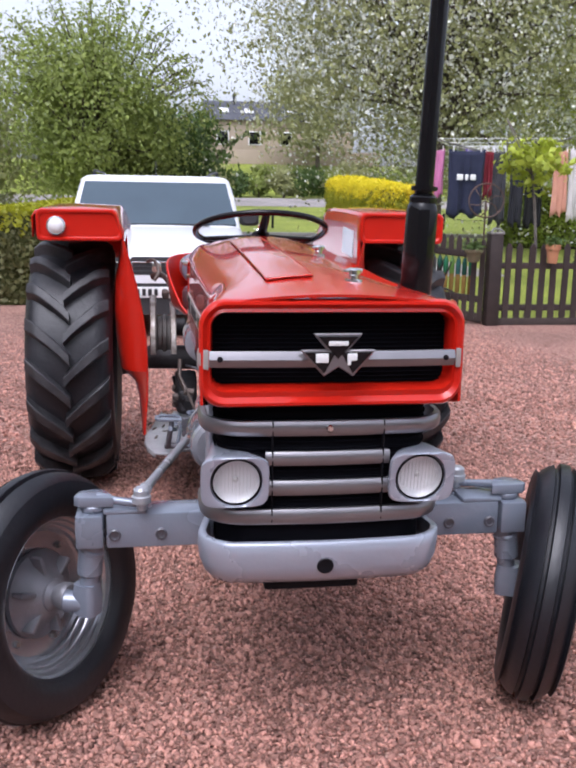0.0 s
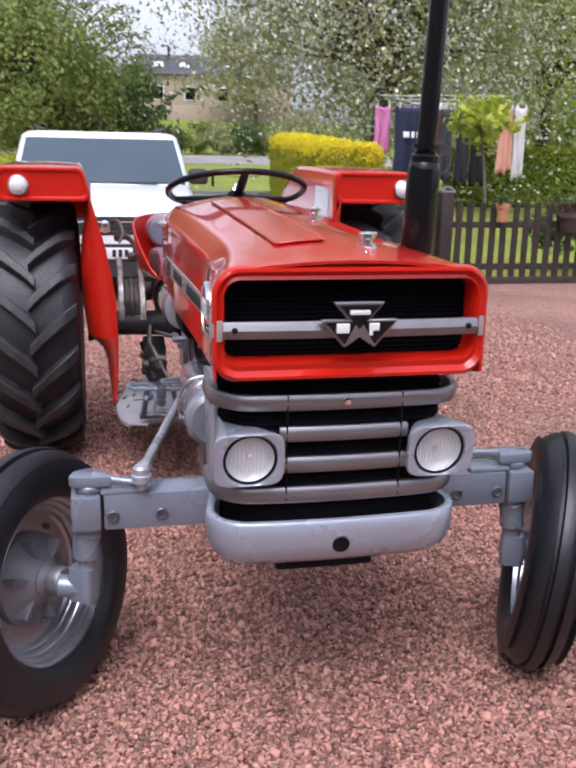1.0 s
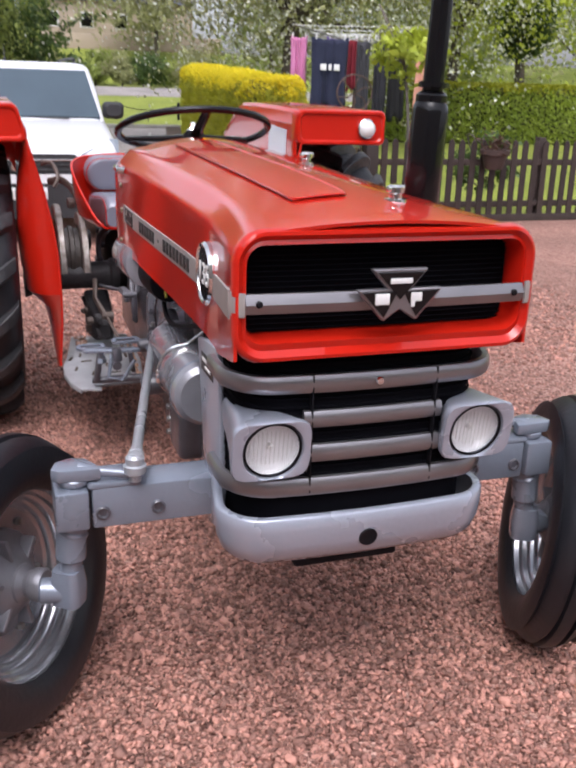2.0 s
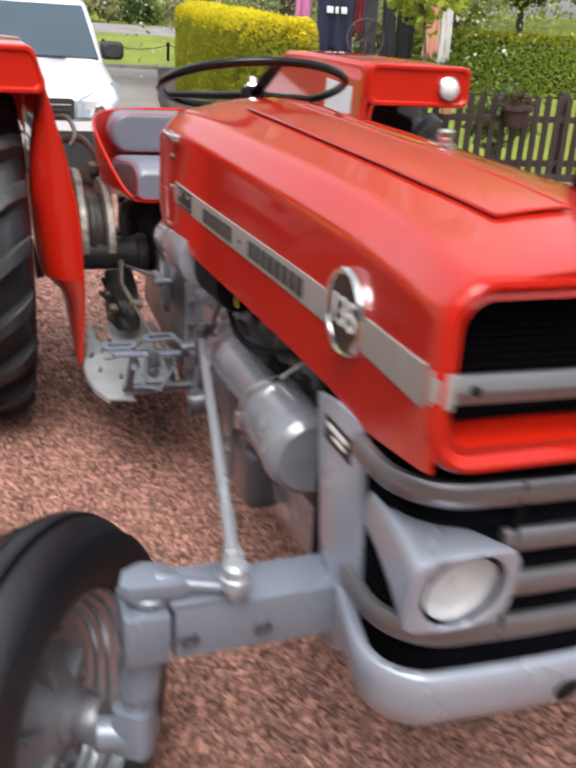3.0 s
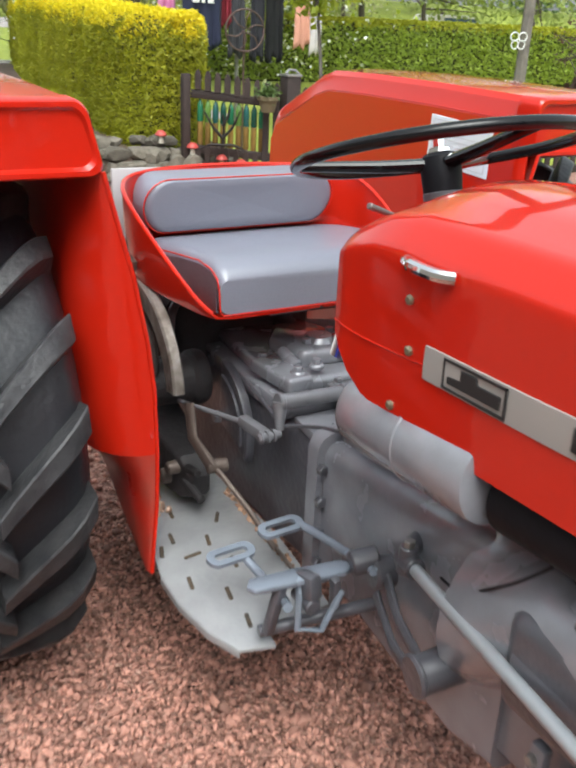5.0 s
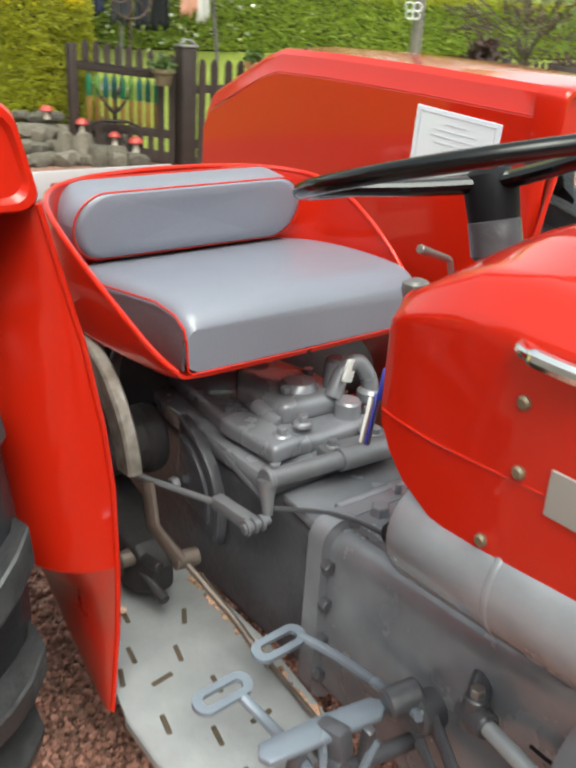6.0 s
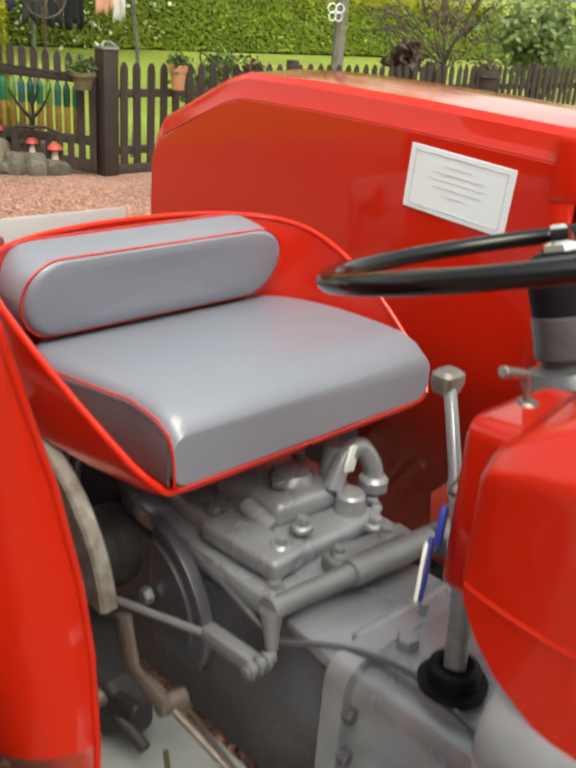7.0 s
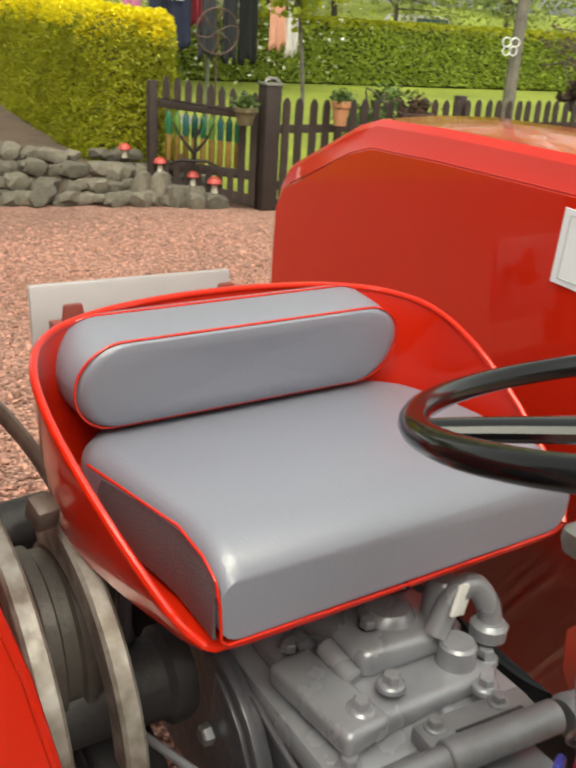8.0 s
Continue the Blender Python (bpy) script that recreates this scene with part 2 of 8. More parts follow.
# ---- the tractor ----
tractor = thing("tractor", "restored red and grey vintage farm tractor standing on gravel", "tractor")


def half_width(y):
    return float(np.interp(y, [-0.31, -0.26, -0.16, -0.05, 0.05, 0.25, 0.8, 1.12, 1.25], [0.278, 0.274, 0.259, 0.246, 0.239, 0.239, 0.253, 0.259, 0.256]))


def bonnet_ring(y, w, low, side, crown, n=5):
    """One cross-section of the bonnet, from the lower left edge over the top to the lower right."""
    r = min(0.078, w * 0.4, (side - low) * 0.27)
    left = [(-w, low), (-w, low + (side - low) * 0.35), (-w, low + (side - low) * 0.7)]
    q = r / 0.078
    arc = [(-w + a * q, side - b * q) for a, b in ((0, 0.068), (0, 0.056), (0.0025, 0.048), (0.008, 0.041), (0.027, 0.019), (0.034, 0.012), (0.043, 0.007), (0.056, 0.003), (0.078, 0))]
    top = [(-w + r + (w - r) * k, side + (crown - side) * (1 - (1 - k) ** 2)) for k in (0.25, 0.5, 0.75)]
    half = left + arc + top
    whole = half + [(0, crown)] + [(-x, z) for x, z in half[::-1]]
    return [(x, y, z) for x, z in whole]


def nose_y(x, base):
    return base + 0.010 * (x / 0.278) ** 2


# bonnet shell
bm = bmesh.new()
rows = []
for y, low, side, crown in ((-0.285, 0.934, 1.147, 1.163), (-0.26, 0.928, 1.150, 1.166), (-0.22, 0.915, 1.153, 1.171), (-0.18, 0.905, 1.156, 1.175), (-0.13, 0.893, 1.158, 1.179), (-0.08, 0.884, 1.160, 1.183),
                            (0.0, 0.882, 1.163, 1.188), (0.06, 0.881, 1.164, 1.190), (0.2, 0.880, 1.168, 1.195), (0.4, 0.879, 1.171, 1.199), (0.6, 0.877, 1.174, 1.203), (0.95, 0.874, 1.178, 1.208), (1.12, 0.878, 1.180, 1.208)):
    rows.append(bonnet_ring(y, half_width(y), low, side, crown))
for y, w, low, side, crown in ((1.19, 0.258, 0.888, 1.172, 1.202), (1.235, 0.2565, 0.910, 1.152, 1.182), (1.263, 0.2545, 0.936, 1.134, 1.163), (1.282, 0.2515, 0.962, 1.118, 1.145),
                               (1.290, 0.2470, 0.985, 1.106, 1.130), (1.293, 0.2380, 1.000, 1.094, 1.112), (1.291, 0.190, 1.015, 1.075, 1.085)):
    rows.append(bonnet_ring(y, w, low, side, crown))
rows[0] = [(x, nose_y(x, -0.315) + 0.004, z) for x, y, z in rows[0]]
rows[1] = [(x, nose_y(x, -0.290), z) for x, y, z in rows[1]]
loft(bm, rows, closed=False)
bonnet = part("bonnet", bm, RED, tractor, "glossy red sheet-steel bonnet", 40)
sheet(bonnet, 0.006, -1)

# rounded frame of the nose
def nose_ring(w, h0, h1, r, y, crown=0.0):
    return [(x, nose_y(x, y), z + (crown * (1 - (x / w) ** 2) if z > 1.05 else 0)) for x, z in rounded(-w, w, h0, h1, r, 7)]


bm = bmesh.new()
loft(bm, [nose_ring(0.276, 0.932, 1.145, 0.05, -0.285, 0.016), nose_ring(0.2785, 0.928, 1.147, 0.05, -0.306, 0.016), nose_ring(0.274, 0.933, 1.143, 0.048, -0.316, 0.015),
          nose_ring(0.270, 0.939, 1.138, 0.044, -0.317, 0.012), nose_ring(0.261, 0.949, 1.130, 0.036, -0.306, 0.010), nose_ring(0.256, 0.961, 1.124, 0.03, -0.309, 0.009),
          nose_ring(0.252, 0.965, 1.121, 0.028, -0.300, 0.009), nose_ring(0.250, 0.968, 1.119, 0.026, -0.24, 0.008)], caps=False)
part("nose_frame", bm, RED, bonnet, "red rounded frame round the dark grille opening", 50)
bm = bmesh.new()
loft(bm, [nose_ring(0.256, 0.963, 1.124, 0.028, -0.255, 0.008), nose_ring(0.256, 0.963, 1.124, 0.028, -0.235, 0.008)])
part("grille_mesh", bm, DARKMESH, bonnet, "black recessed upper grille")
bm = bmesh.new()
for i in range(17):
    z = 0.974 + i * 0.009
    pts = [(x, nose_y(x, -0.261), z) for x in np.linspace(-0.246, 0.246, 13)]
    tube(bm, pts, 0.0016, 5)
part("grille_wire", bm, DARKMESH, bonnet)


def band(bm, path, z0, z1, thick, bulge=0.0):
    """A strip of sheet that follows a line in plan; bulge rounds its face."""
    path = [Vector((*p, 0)) for p in path]
    rings = []
    for i, p in enumerate(path):
        d = (path[min(i + 1, len(path) - 1)] - path[max(i - 1, 0)]).normalized()
        nrm = Vector((d.y, -d.x, 0))
        zm = (z0 + z1) / 2
        e = (z1 - z0) * 0.18
        rings.append([p + Vector((0, 0, z0)), p + nrm * (thick * 0.7) + Vector((0, 0, z0)), p + nrm * thick + Vector((0, 0, z0 + e)),
                      p + nrm * (thick + bulge) + Vector((0, 0, zm)), p + nrm * thick + Vector((0, 0, z1 - e)),
                      p + nrm * (thick * 0.7) + Vector((0, 0, z1)), p + Vector((0, 0, z1))])
    return loft(bm, rings)


# bright strip across the nose with its two screws
bm = bmesh.new()
band(bm, [(x, nose_y(x, -0.304)) for x in np.linspace(-0.257, 0.257, 17)], 1.013, 1.046, 0.010, 0.004)
strip = part("nose_strip", bm, TRIM, tractor, "brushed bright strip across the nose")
for s in (-0.236, 0.236):
    bm = bmesh.new()
    lathe(bm, [(0, 0.004), (0.004, 0.004), (0.006, 0.002), (0.006, -0.002), (0, -0.002)], (s, nose_y(s, -0.318), 1.031), (0, -1, 0), 12)
    part("screw", bm, BLACK, strip)


for s in (-1, 1):
    bm = bmesh.new()
    band(bm, [(s * x, nose_y(x, -0.3140) + max(x - 0.270, 0) * 2.2) for x in ((0.2775, 0.275, 0.271, 0.266, 0.259) if s < 0 else (0.259, 0.266, 0.271, 0.275, 0.2775))], 1.010, 1.050, 0.0045)
    part("nose_stripe", bm, STRIPE, strip, "grey stripe end on the red nose frame")


def tri_plate(bm, pts, y0, y1, bev=0.002):
    return prism(bm, pts, "y", y0, y1, bev, 1)


# badge of three triangles, its letters as plain blocks
bm = bmesh.new()
tri_plate(bm, [(-0.076, 1.053), (0.002, 1.053), (0.02, 1.03), (-0.027, 0.998)], -0.336, -0.322)
tri_plate(bm, [(0.002, 1.053), (0.080, 1.053), (0.033, 0.998), (-0.015, 1.03)], -0.3362, -0.3222)
tri_plate(bm, [(-0.050, 1.086), (0.052, 1.086), (0.001, 1.026)], -0.3345, -0.3205)
badge = part("badge", bm, TRIM, tractor, "bright three-triangle nose badge with black enamel")
bm = bmesh.new()
for a, b, c in (((-0.068, 1.049), (-0.004, 1.049), (-0.027, 1.005)), ((0.006, 1.049), (0.072, 1.049), (0.032, 1.005)), ((-0.041, 1.081), (0.043, 1.081), (0.001, 1.035))):
    tri_plate(bm, [a, b, c], -0.3385, -0.334, 0.0008)
part("enamel", bm, GLOSSBLACK, badge)
bm = bmesh.new()
box(bm, (-0.032, -0.339, 1.037), (0.026, 0.003, 0.019), bev=0.001)
box(bm, (0.030, -0.339, 1.039), (0.020, 0.003, 0.015), bev=0.001)
box(bm, (0.024, -0.339, 1.028), (0.007, 0.003, 0.012), bev=0.001)
box(bm, (0.001, -0.339, 1.067), (0.040, 0.003, 0.009), bev=0.001)
part("badge_mark", bm, WHITE, badge)

# bonnet top: long hatch with a dark seam, caps
def top_z(y, x):
    crown = np.interp(y, [-0.285, -0.26, -0.22, -0.18, -0.13, -0.08, 0.0, 0.06, 0.2, 0.4, 0.6, 0.95, 1.12], [1.163, 1.166, 1.171, 1.175, 1.179, 1.183, 1.188, 1.190, 1.195, 1.199, 1.203, 1.208, 1.208])
    side = np.interp(y, [-0.285, -0.26, -0.22, -0.18, -0.13, -0.08, 0.0, 0.06, 0.2, 0.4, 0.6, 0.95, 1.12], [1.147, 1.150, 1.153, 1.156, 1.158, 1.160, 1.163, 1.164, 1.168, 1.171, 1.174, 1.178, 1.180])
    w = half_width(y)
    k = min(max((w - 0.078 - abs(x)) / (w - 0.078), 0), 1)
    return side + (crown - side) * (1 - (1 - k) ** 2)


def hatch_sheet(bm, x0, x1, y0, y1, lift, nx=8, ny=24):
    g = [[bm.verts.new((x0 + (x1 - x0) * i / nx, y0 + (y1 - y0) * j / ny, top_z(y0 + (y1 - y0) * j / ny, x0 + (x1 - x0) * i / nx) + lift)) for i in range(nx + 1)] for j in range(ny + 1)]
    for j in range(ny):
        for i in range(nx):
            bm.faces.new((g[j][i], g[j][i + 1], g[j + 1][i + 1], g[j + 1][i]))
    return bm


bm = hatch_sheet(bmesh.new(), -0.123, -0.017, -0.125, 0.94, 0.0020)
seam = part("hatch_seam", bm, GLOSSBLACK, bonnet, "dark seam of the bonnet hatch", 60)
bm = hatch_sheet(bmesh.new(), -0.1218, -0.0182, -0.1238, 0.9388, 0.0050)
hatch = part("hatch", bm, RED, bonnet, "long red hatch on the bonnet top", 60)
sheet(hatch, 0.003, -1)
bm = bmesh.new()
edge = [(-0.1215, y) for y in np.linspace(0.93, -0.115, 24)] + [(x, -0.1235) for x in np.linspace(-0.115, -0.025, 6)] + [(-0.0185, y) for y in np.linspace(-0.115, 0.93, 24)]
tube(bm, [(x, y, top_z(y, x) + 0.0052) for x, y in edge], 0.0024, 6)
part("hatch_edge", bm, RED, hatch, "rolled edge of the hatch")
for x, y, r in ((0.068, -0.149, 0.016), (0.085, 0.392, 0.014)):
    bm = bmesh.new()
    z = top_z(y, x)
    lathe(bm, [(0, 0.028), (r * 0.7, 0.028), (r, 0.024), (r, 0.014), (r * 0.75, 0.012), (r * 0.75, 0.004), (r * 1.3, 0.003), (r * 1.35, -0.004), (0, -0.004)], (x, y, z), (0, 0, 1), 20)
    box(bm, (x, y, z + 0.021), (r * 3.0, 0.008, 0.012), (0, 0, 25), 0.003)
    part("bonnet_catch", bm, CHROME, bonnet, "small chrome cap")

# side stripes with the maker's lettering as plain blocks, round number badges
def stripe_z(y):
    return float(np.interp(y, [-0.28, -0.15, 0.0, 0.1, 0.85, 1.06], [1.025, 1.012, 1.002, 0.996, 0.990, 0.991]))


for s in (-1, 1):
    bm = bmesh.new()
    ys = np.linspace(-0.272, 1.046, 36)
    loft(bm, [[(s * (half_width(y) + d), y, stripe_z(y) + h) for d, h in ((-0.003, -0.025), (0.003, -0.024), (0.004, 0), (0.003, 0.024), (-0.003, 0.025))] for y in ys])
    stripe = part("side_stripe", bm, STRIPE, tractor, "grey stripe along the bonnet side")
    y = 0.768
    for k, count in enumerate((6, 8)):
        for i in range(count):
            bm = bmesh.new()
            yy = y - i * 0.0355
            box(bm, (s * (half_width(yy) + 0.0045), yy, stripe_z(yy)), (0.003, 0.024, 0.030), (s * 0, 0, 0), 0.001)
            part("letter_block", bm, INK, stripe)
        y = 0.458
    bm = bmesh.new()
    box(bm, (s * (half_width(0.525) + 0.0045), 0.525, stripe_z(0.525)), (0.003, 0.008, 0.008), bev=0.001)
    part("letter_block", bm, INK, stripe)
    bm = bmesh.new()
    x = s * (half_width(0.95) + 0.0045)
    prism(bm, [(0.895, 0.979), (0.995, 0.979), (0.995, 0.989), (0.970, 0.991), (0.970, 1.006), (0.940, 1.006), (0.937, 0.997), (0.895, 0.997)], "x", x - 0.0015, x + 0.0015, 0.0006, 1)
    for y0, y1, z0, z1 in ((0.885, 1.005, 0.970, 0.973), (0.885, 1.005, 1.009, 1.012), (0.885, 0.888, 0.970, 1.012), (1.002, 1.005, 0.970, 1.012)):
        box(bm, (x, (y0 + y1) / 2, (z0 + z1) / 2), (0.003, y1 - y0, z1 - z0), bev=0, seg=1)
    part("stripe_emblem", bm, INK, stripe)
    bm = bmesh.new()
    x = s * 0.234
    lathe(bm, [(0, 0), (0.060, 0), (0.062, 0.004), (0.062, 0.018), (0.058, 0.024), (0.053, 0.022), (0.052, 0.018), (0, 0.018)], (x, 0.005, 1.018), (s, 0, 0), 40)
    disc = part("number_badge", bm, CHROME, tractor, "round black number badge with a chrome rim")
    bm = bmesh.new()
    lathe(bm, [(0, 0.0205), (0.051, 0.0205), (0.0515, 0.017), (0, 0.017)], (x, 0.005, 1.018), (s, 0, 0), 40)
    part("badge_face", bm, GLOSSBLACK, disc)
    turn = Matrix(((0, 0, s, x + s * 0.0205), (-1 if s < 0 else 1, 0, 0, 0.005), (0, 1, 0, 1.016), (0, 0, 0, 1)))
    letters("135", 0.060, WHITE, turn, disc)

# rear corner: catch handles, bolts and the lower seam
for s in (-1, 1):
    bm = bmesh.new()
    pts = smooth_line([(s * 0.255, 1.105, 1.122), (s * 0.272, 1.095, 1.121), (s * 0.275, 1.065, 1.120), (s * 0.272, 1.025, 1.119), (s * 0.256, 1.008, 1.118)], 5)
    tube(bm, pts, [0.006] * 8 + [0.0095] * (len(pts) - 8), 10)
    part("catch_handle", bm, CHROME, bonnet, "chrome bonnet catch handle")
    for y, z in ((1.090, 1.067), (1.082, 0.995), (1.112, 0.900)):
        bm = bmesh.new()
        lathe(bm, [(0, 0.006), (0.005, 0.006), (0.0075, 0.0035), (0.0075, -0.002), (0, -0.002)], (s * half_width(y), y, z), (s, 0, 0), 10)
        part("bolt", bm, BRASS, bonnet)
    bm = bmesh.new()
    tube(bm, smooth_line([(s * (half_width(1.05) + 0.0004), 1.05, 0.985), (s * (half_width(1.13) + 0.0004), 1.13, 0.981), (s * 0.2590, 1.19, 0.978), (s * 0.2565, 1.246, 0.978), (s * 0.2515, 1.284, 0.979)], 6), 0.0016, 6)
    part("panel_joint", bm, RED, bonnet)

# instrument panel behind the bonnet
bm = bmesh.new()
loft(bm, [[(x, y, z) for x, z in rounded(-w, w, 0.87, top, 0.022, 5)] for y, w, top in ((1.268, 0.150, 1.086), (1.362, 0.150, 1.080), (1.375, 0.147, 1.077), (1.381, 0.138, 1.068))])
part("instrument_panel", bm, RED, tractor, "red rounded panel round the steering column", 45)
bm = bmesh.new()
tube(bm, smooth_line([(-0.072, 1.357, 1.072), (-0.082, 1.356, 1.100), (-0.089, 1.355, 1.116), (-0.104, 1.351, 1.122)], 5), 0.0042, 10)
cyl(bm, (-0.100, 1.352, 1.1210), (-0.165, 1.336, 1.1440), 0.0044, 0.0058, 12, 0.0015)
lathe(bm, [(0, 0.004), (0.010, 0.003), (0.012, 0), (0, 0)], (-0.073, 1.357, 1.080), (0, 0, 1), 16)
part("throttle_lever", bm, STEEL, tractor, "bent steel lever with a pale worn knob")

# ---- lower front: grille, headlamps, bumper
def front_path(w, y0, y1, n=8, tuck=0.0):
    """Plan line round the front from side to side, with rounded corners."""
    r = 0.085
    pts = [(tuck - w, y1)]
    for i in range(n + 1):
        k = radians(180 + 90 * i / n)
        pts.append((-w + r + r * math.cos(k), y0 + r + r * math.sin(k)))
    pts += [(x, y0 - 0.008 * (1 - (x / (w - r)) ** 2)) for x in np.linspace(-w + r, w - r, 9)[1:-1]]
    for i in range(n + 1):
        k = radians(270 + 90 * i / n)
        pts.append((w - r + r * math.cos(k), y0 + r + r * math.sin(k)))
    return pts + [(w - tuck, y1)]


bm = bmesh.new()
path = front_path(0.234, -0.245, 0.10)
loft(bm, [[(x, y, z) for x, y in path] for z in (0.56, 0.66, 0.80, 0.92)], caps=True)
core = part("radiator_grille", bm, DARKMESH, tractor, "black lower grille with silver cross bars", 50)
for i in range(16):
    bm = bmesh.new()
    z = 0.655 + i * 0.0165
    band(bm, front_path(0.235, -0.246, -0.05), z, z + 0.005, 0.004)
    part("grille_fin", bm, DARKMESH, core)
for z0, z1, wide in ((0.855, 0.888, 1), (0.789, 0.820, 0), (0.722, 0.755, 0), (0.656, 0.690, 1)):
    bm = bmesh.new()
    if wide:
        band(bm, front_path(0.259, -0.252, -0.10), z0, z1, 0.014, 0.0015)
    else:
        band(bm, [(x, -0.252 - 0.008 * (1 - (x / 0.17) ** 2)) for x in np.linspace(-0.135, 0.135, 9)], z0, z1, 0.014, 0.0015)
    part("grille_bar", bm, TRIM, core, "silver grille bar")
for s in (-0.121, 0.121):
    bm = bmesh.new()
    box(bm, (s, -0.264, 0.775), (0.003, 0.014, 0.226), bev=0.001)
    part("grille_seam", bm, BLACK, core)
bm = bmesh.new()
lathe(bm, [(0, 0.008), (0.006, 0.008), (0.008, 0.005), (0.008, 0), (0, 0)], (0, -0.278, 0.874), (0, -1, 0), 14)
part("centre_screw", bm, CHROME, core)

for s in (-1, 1):
    cx, cz = s * 0.200, 0.763
    def pod(w, h, power, y, shift=0.0, lift=0.0):
        out = []
        for q in range(56):
            k = 2 * math.pi * q / 56
            c, d = math.cos(k), math.sin(k)
            out.append((cx + s * shift + w * math.copysign(abs(c) ** (2 / power), c), y, cz + lift + h * math.copysign(abs(d) ** (2 / power), d)))
        return out
    bm = bmesh.new()
    loft(bm, [pod(0.020, 0.030, 4, -0.10, 0.024, 0.010), pod(0.034, 0.038, 4, -0.16, 0.018, 0.008), pod(0.052, 0.049, 4.5, -0.225, 0.010, 0.004), pod(0.0705, 0.0570, 5, -0.278, 0.003), pod(0.0730, 0.0585, 5, -0.290, 0.003), pod(0.0715, 0.0572, 4.6, -0.2955, 0.003),
              pod(0.0635, 0.0560, 3.2, -0.2965, 0.002), pod(0.0560, 0.0545, 2.2, -0.294), pod(0.0535, 0.0530, 2, -0.284), pod(0.052, 0.052, 2, -0.268)], caps=False)
    lamp = part("headlamp", bm, SILVER, tractor, "silver squared headlamp housing with a round lens", 40)
    bm = bmesh.new()
    lathe(bm, [(0.053, 0), (0.046, 0.009), (0.030, 0.016), (0.0, 0.018)], (cx, -0.280, cz), (0, 1, 0), 32)
    part("reflector", bm, REFLECTOR, lamp)
    bm = bmesh.new()
    lathe(bm, [(0, 0.016), (0.025, 0.0130), (0.041, 0.006), (0.050, 0), (0.050, -0.004), (0.040, 0.002), (0.025, 0.0090), (0, 0.012)], (cx, -0.282, cz), (0, -1, 0), 32)
    part("lens", bm, glass_mat, lamp, "ribbed clear glass").visible_shadow = False
    for i in range(-5, 6):
        x = i * 0.0078
        hgt = math.sqrt(max(0.042 ** 2 - x * x, 0))
        bm = bmesh.new()
        box(bm, (cx + x, -0.2765, cz), (0.0012, 0.002, 1.6 * hgt), bev=0.0003, seg=1)
        part("lens_rib", bm, LAMPLENS, lamp)
    bm = bmesh.new()
    lathe(bm, [(0.0498, 0), (0.0535, -0.003), (0.0535, 0.005), (0.0498, 0.005)], (cx, -0.286, cz), (0, -1, 0), 32)
    part("rim_seal", bm, BLACK, lamp)
    bm = bmesh.new()
    lathe(bm, [(0, 0.012), (0.004, 0.011), (0.006, 0.007), (0.006, 0), (0, 0)], (cx, -0.263, cz), (0, -1, 0), 14)
    part("bulb", bm, LAMPLENS, lamp)
    for ob in [lamp] + [o for o in lamp.children]:
        for v in ob.data.vertices:
            v.co.y -= 0.14 * (v.co.z - cz)

bm = bmesh.new()
rings = []
for x, y in front_path(0.272, -0.268, -0.045, tuck=0.026):
    cxx, cyy = max(min(x, 0.18), -0.18), max(y, -0.19)
    d = Vector((x - cxx, y - cyy, 0))
    d = d.normalized() if d.length > 1e-6 else Vector((0, -1, 0))
    if abs(x) < 0.18:
        d = Vector((0, -1, 0))
    p = Vector((x, y, 0))
    rings.append([p + d * o + Vector((0, 0, z)) for o, z in ((-0.012, 0.615), (0.0, 0.617), (0.005, 0.613), (0.006, 0.590), (0.003, 0.557), (-0.007, 0.530), (-0.024, 0.513), (-0.042, 0.507), (-0.042, 0.519), (-0.014, 0.543))])
loft(bm, rings)
bumper = part("bumper", bm, SILVER, tractor, "rounded silver front bumper with a round hole", 50)
bm = bmesh.new()
lathe(bm, [(0, 0.0005), (0.0165, 0.0010), (0.0180, 0.0015), (0.0190, 0.0), (0.0190, -0.004), (0, -0.004)], (-0.002, -0.2800, 0.560), (0, -1, -0.14), 24)
part("starter_hole", bm, BLACK, bumper)
bm = bmesh.new()
box(bm, (-0.023, -0.200, 0.497), (0.215, 0.06, 0.026), bev=0.006)
part("tow_bracket", bm, BLACK, bumper, "dark cast bracket under the bumper")
for s in (-1, 1):
    bm = bmesh.new()
    prism(bm, [(-0.112, 0.60), (-0.10, 0.535), (-0.06, 0.505), (-0.015, 0.492), (0.006, 0.50), (0.045, 0.68), (0.088, 0.868), (0.02, 0.880), (-0.080, 0.888), (-0.098, 0.72)], "x", s * 0.243 - 0.006, s * 0.243 + 0.006, 0.003)
    side = part("side_panel", bm, SILVER, tractor, "silver radiator side panel with a small plate")
    bm = bmesh.new()
    box(bm, (s * 0.2498, -0.002, 0.832), (0.002, 0.098, 0.038), (0, 0, 0), 0.0008)
    label = part("maker_plate", bm, INK, tractor, "small black plate with white print")
    bm = bmesh.new()
    box(bm, (s * 0.2512, -0.002, 0.839), (0.002, 0.072, 0.008), bev=0.0005, seg=1)
    box(bm, (s * 0.2512, -0.010, 0.826), (0.002, 0.045, 0.006), bev=0.0005, seg=1)
    part("print_bar", bm, WHITE, label)

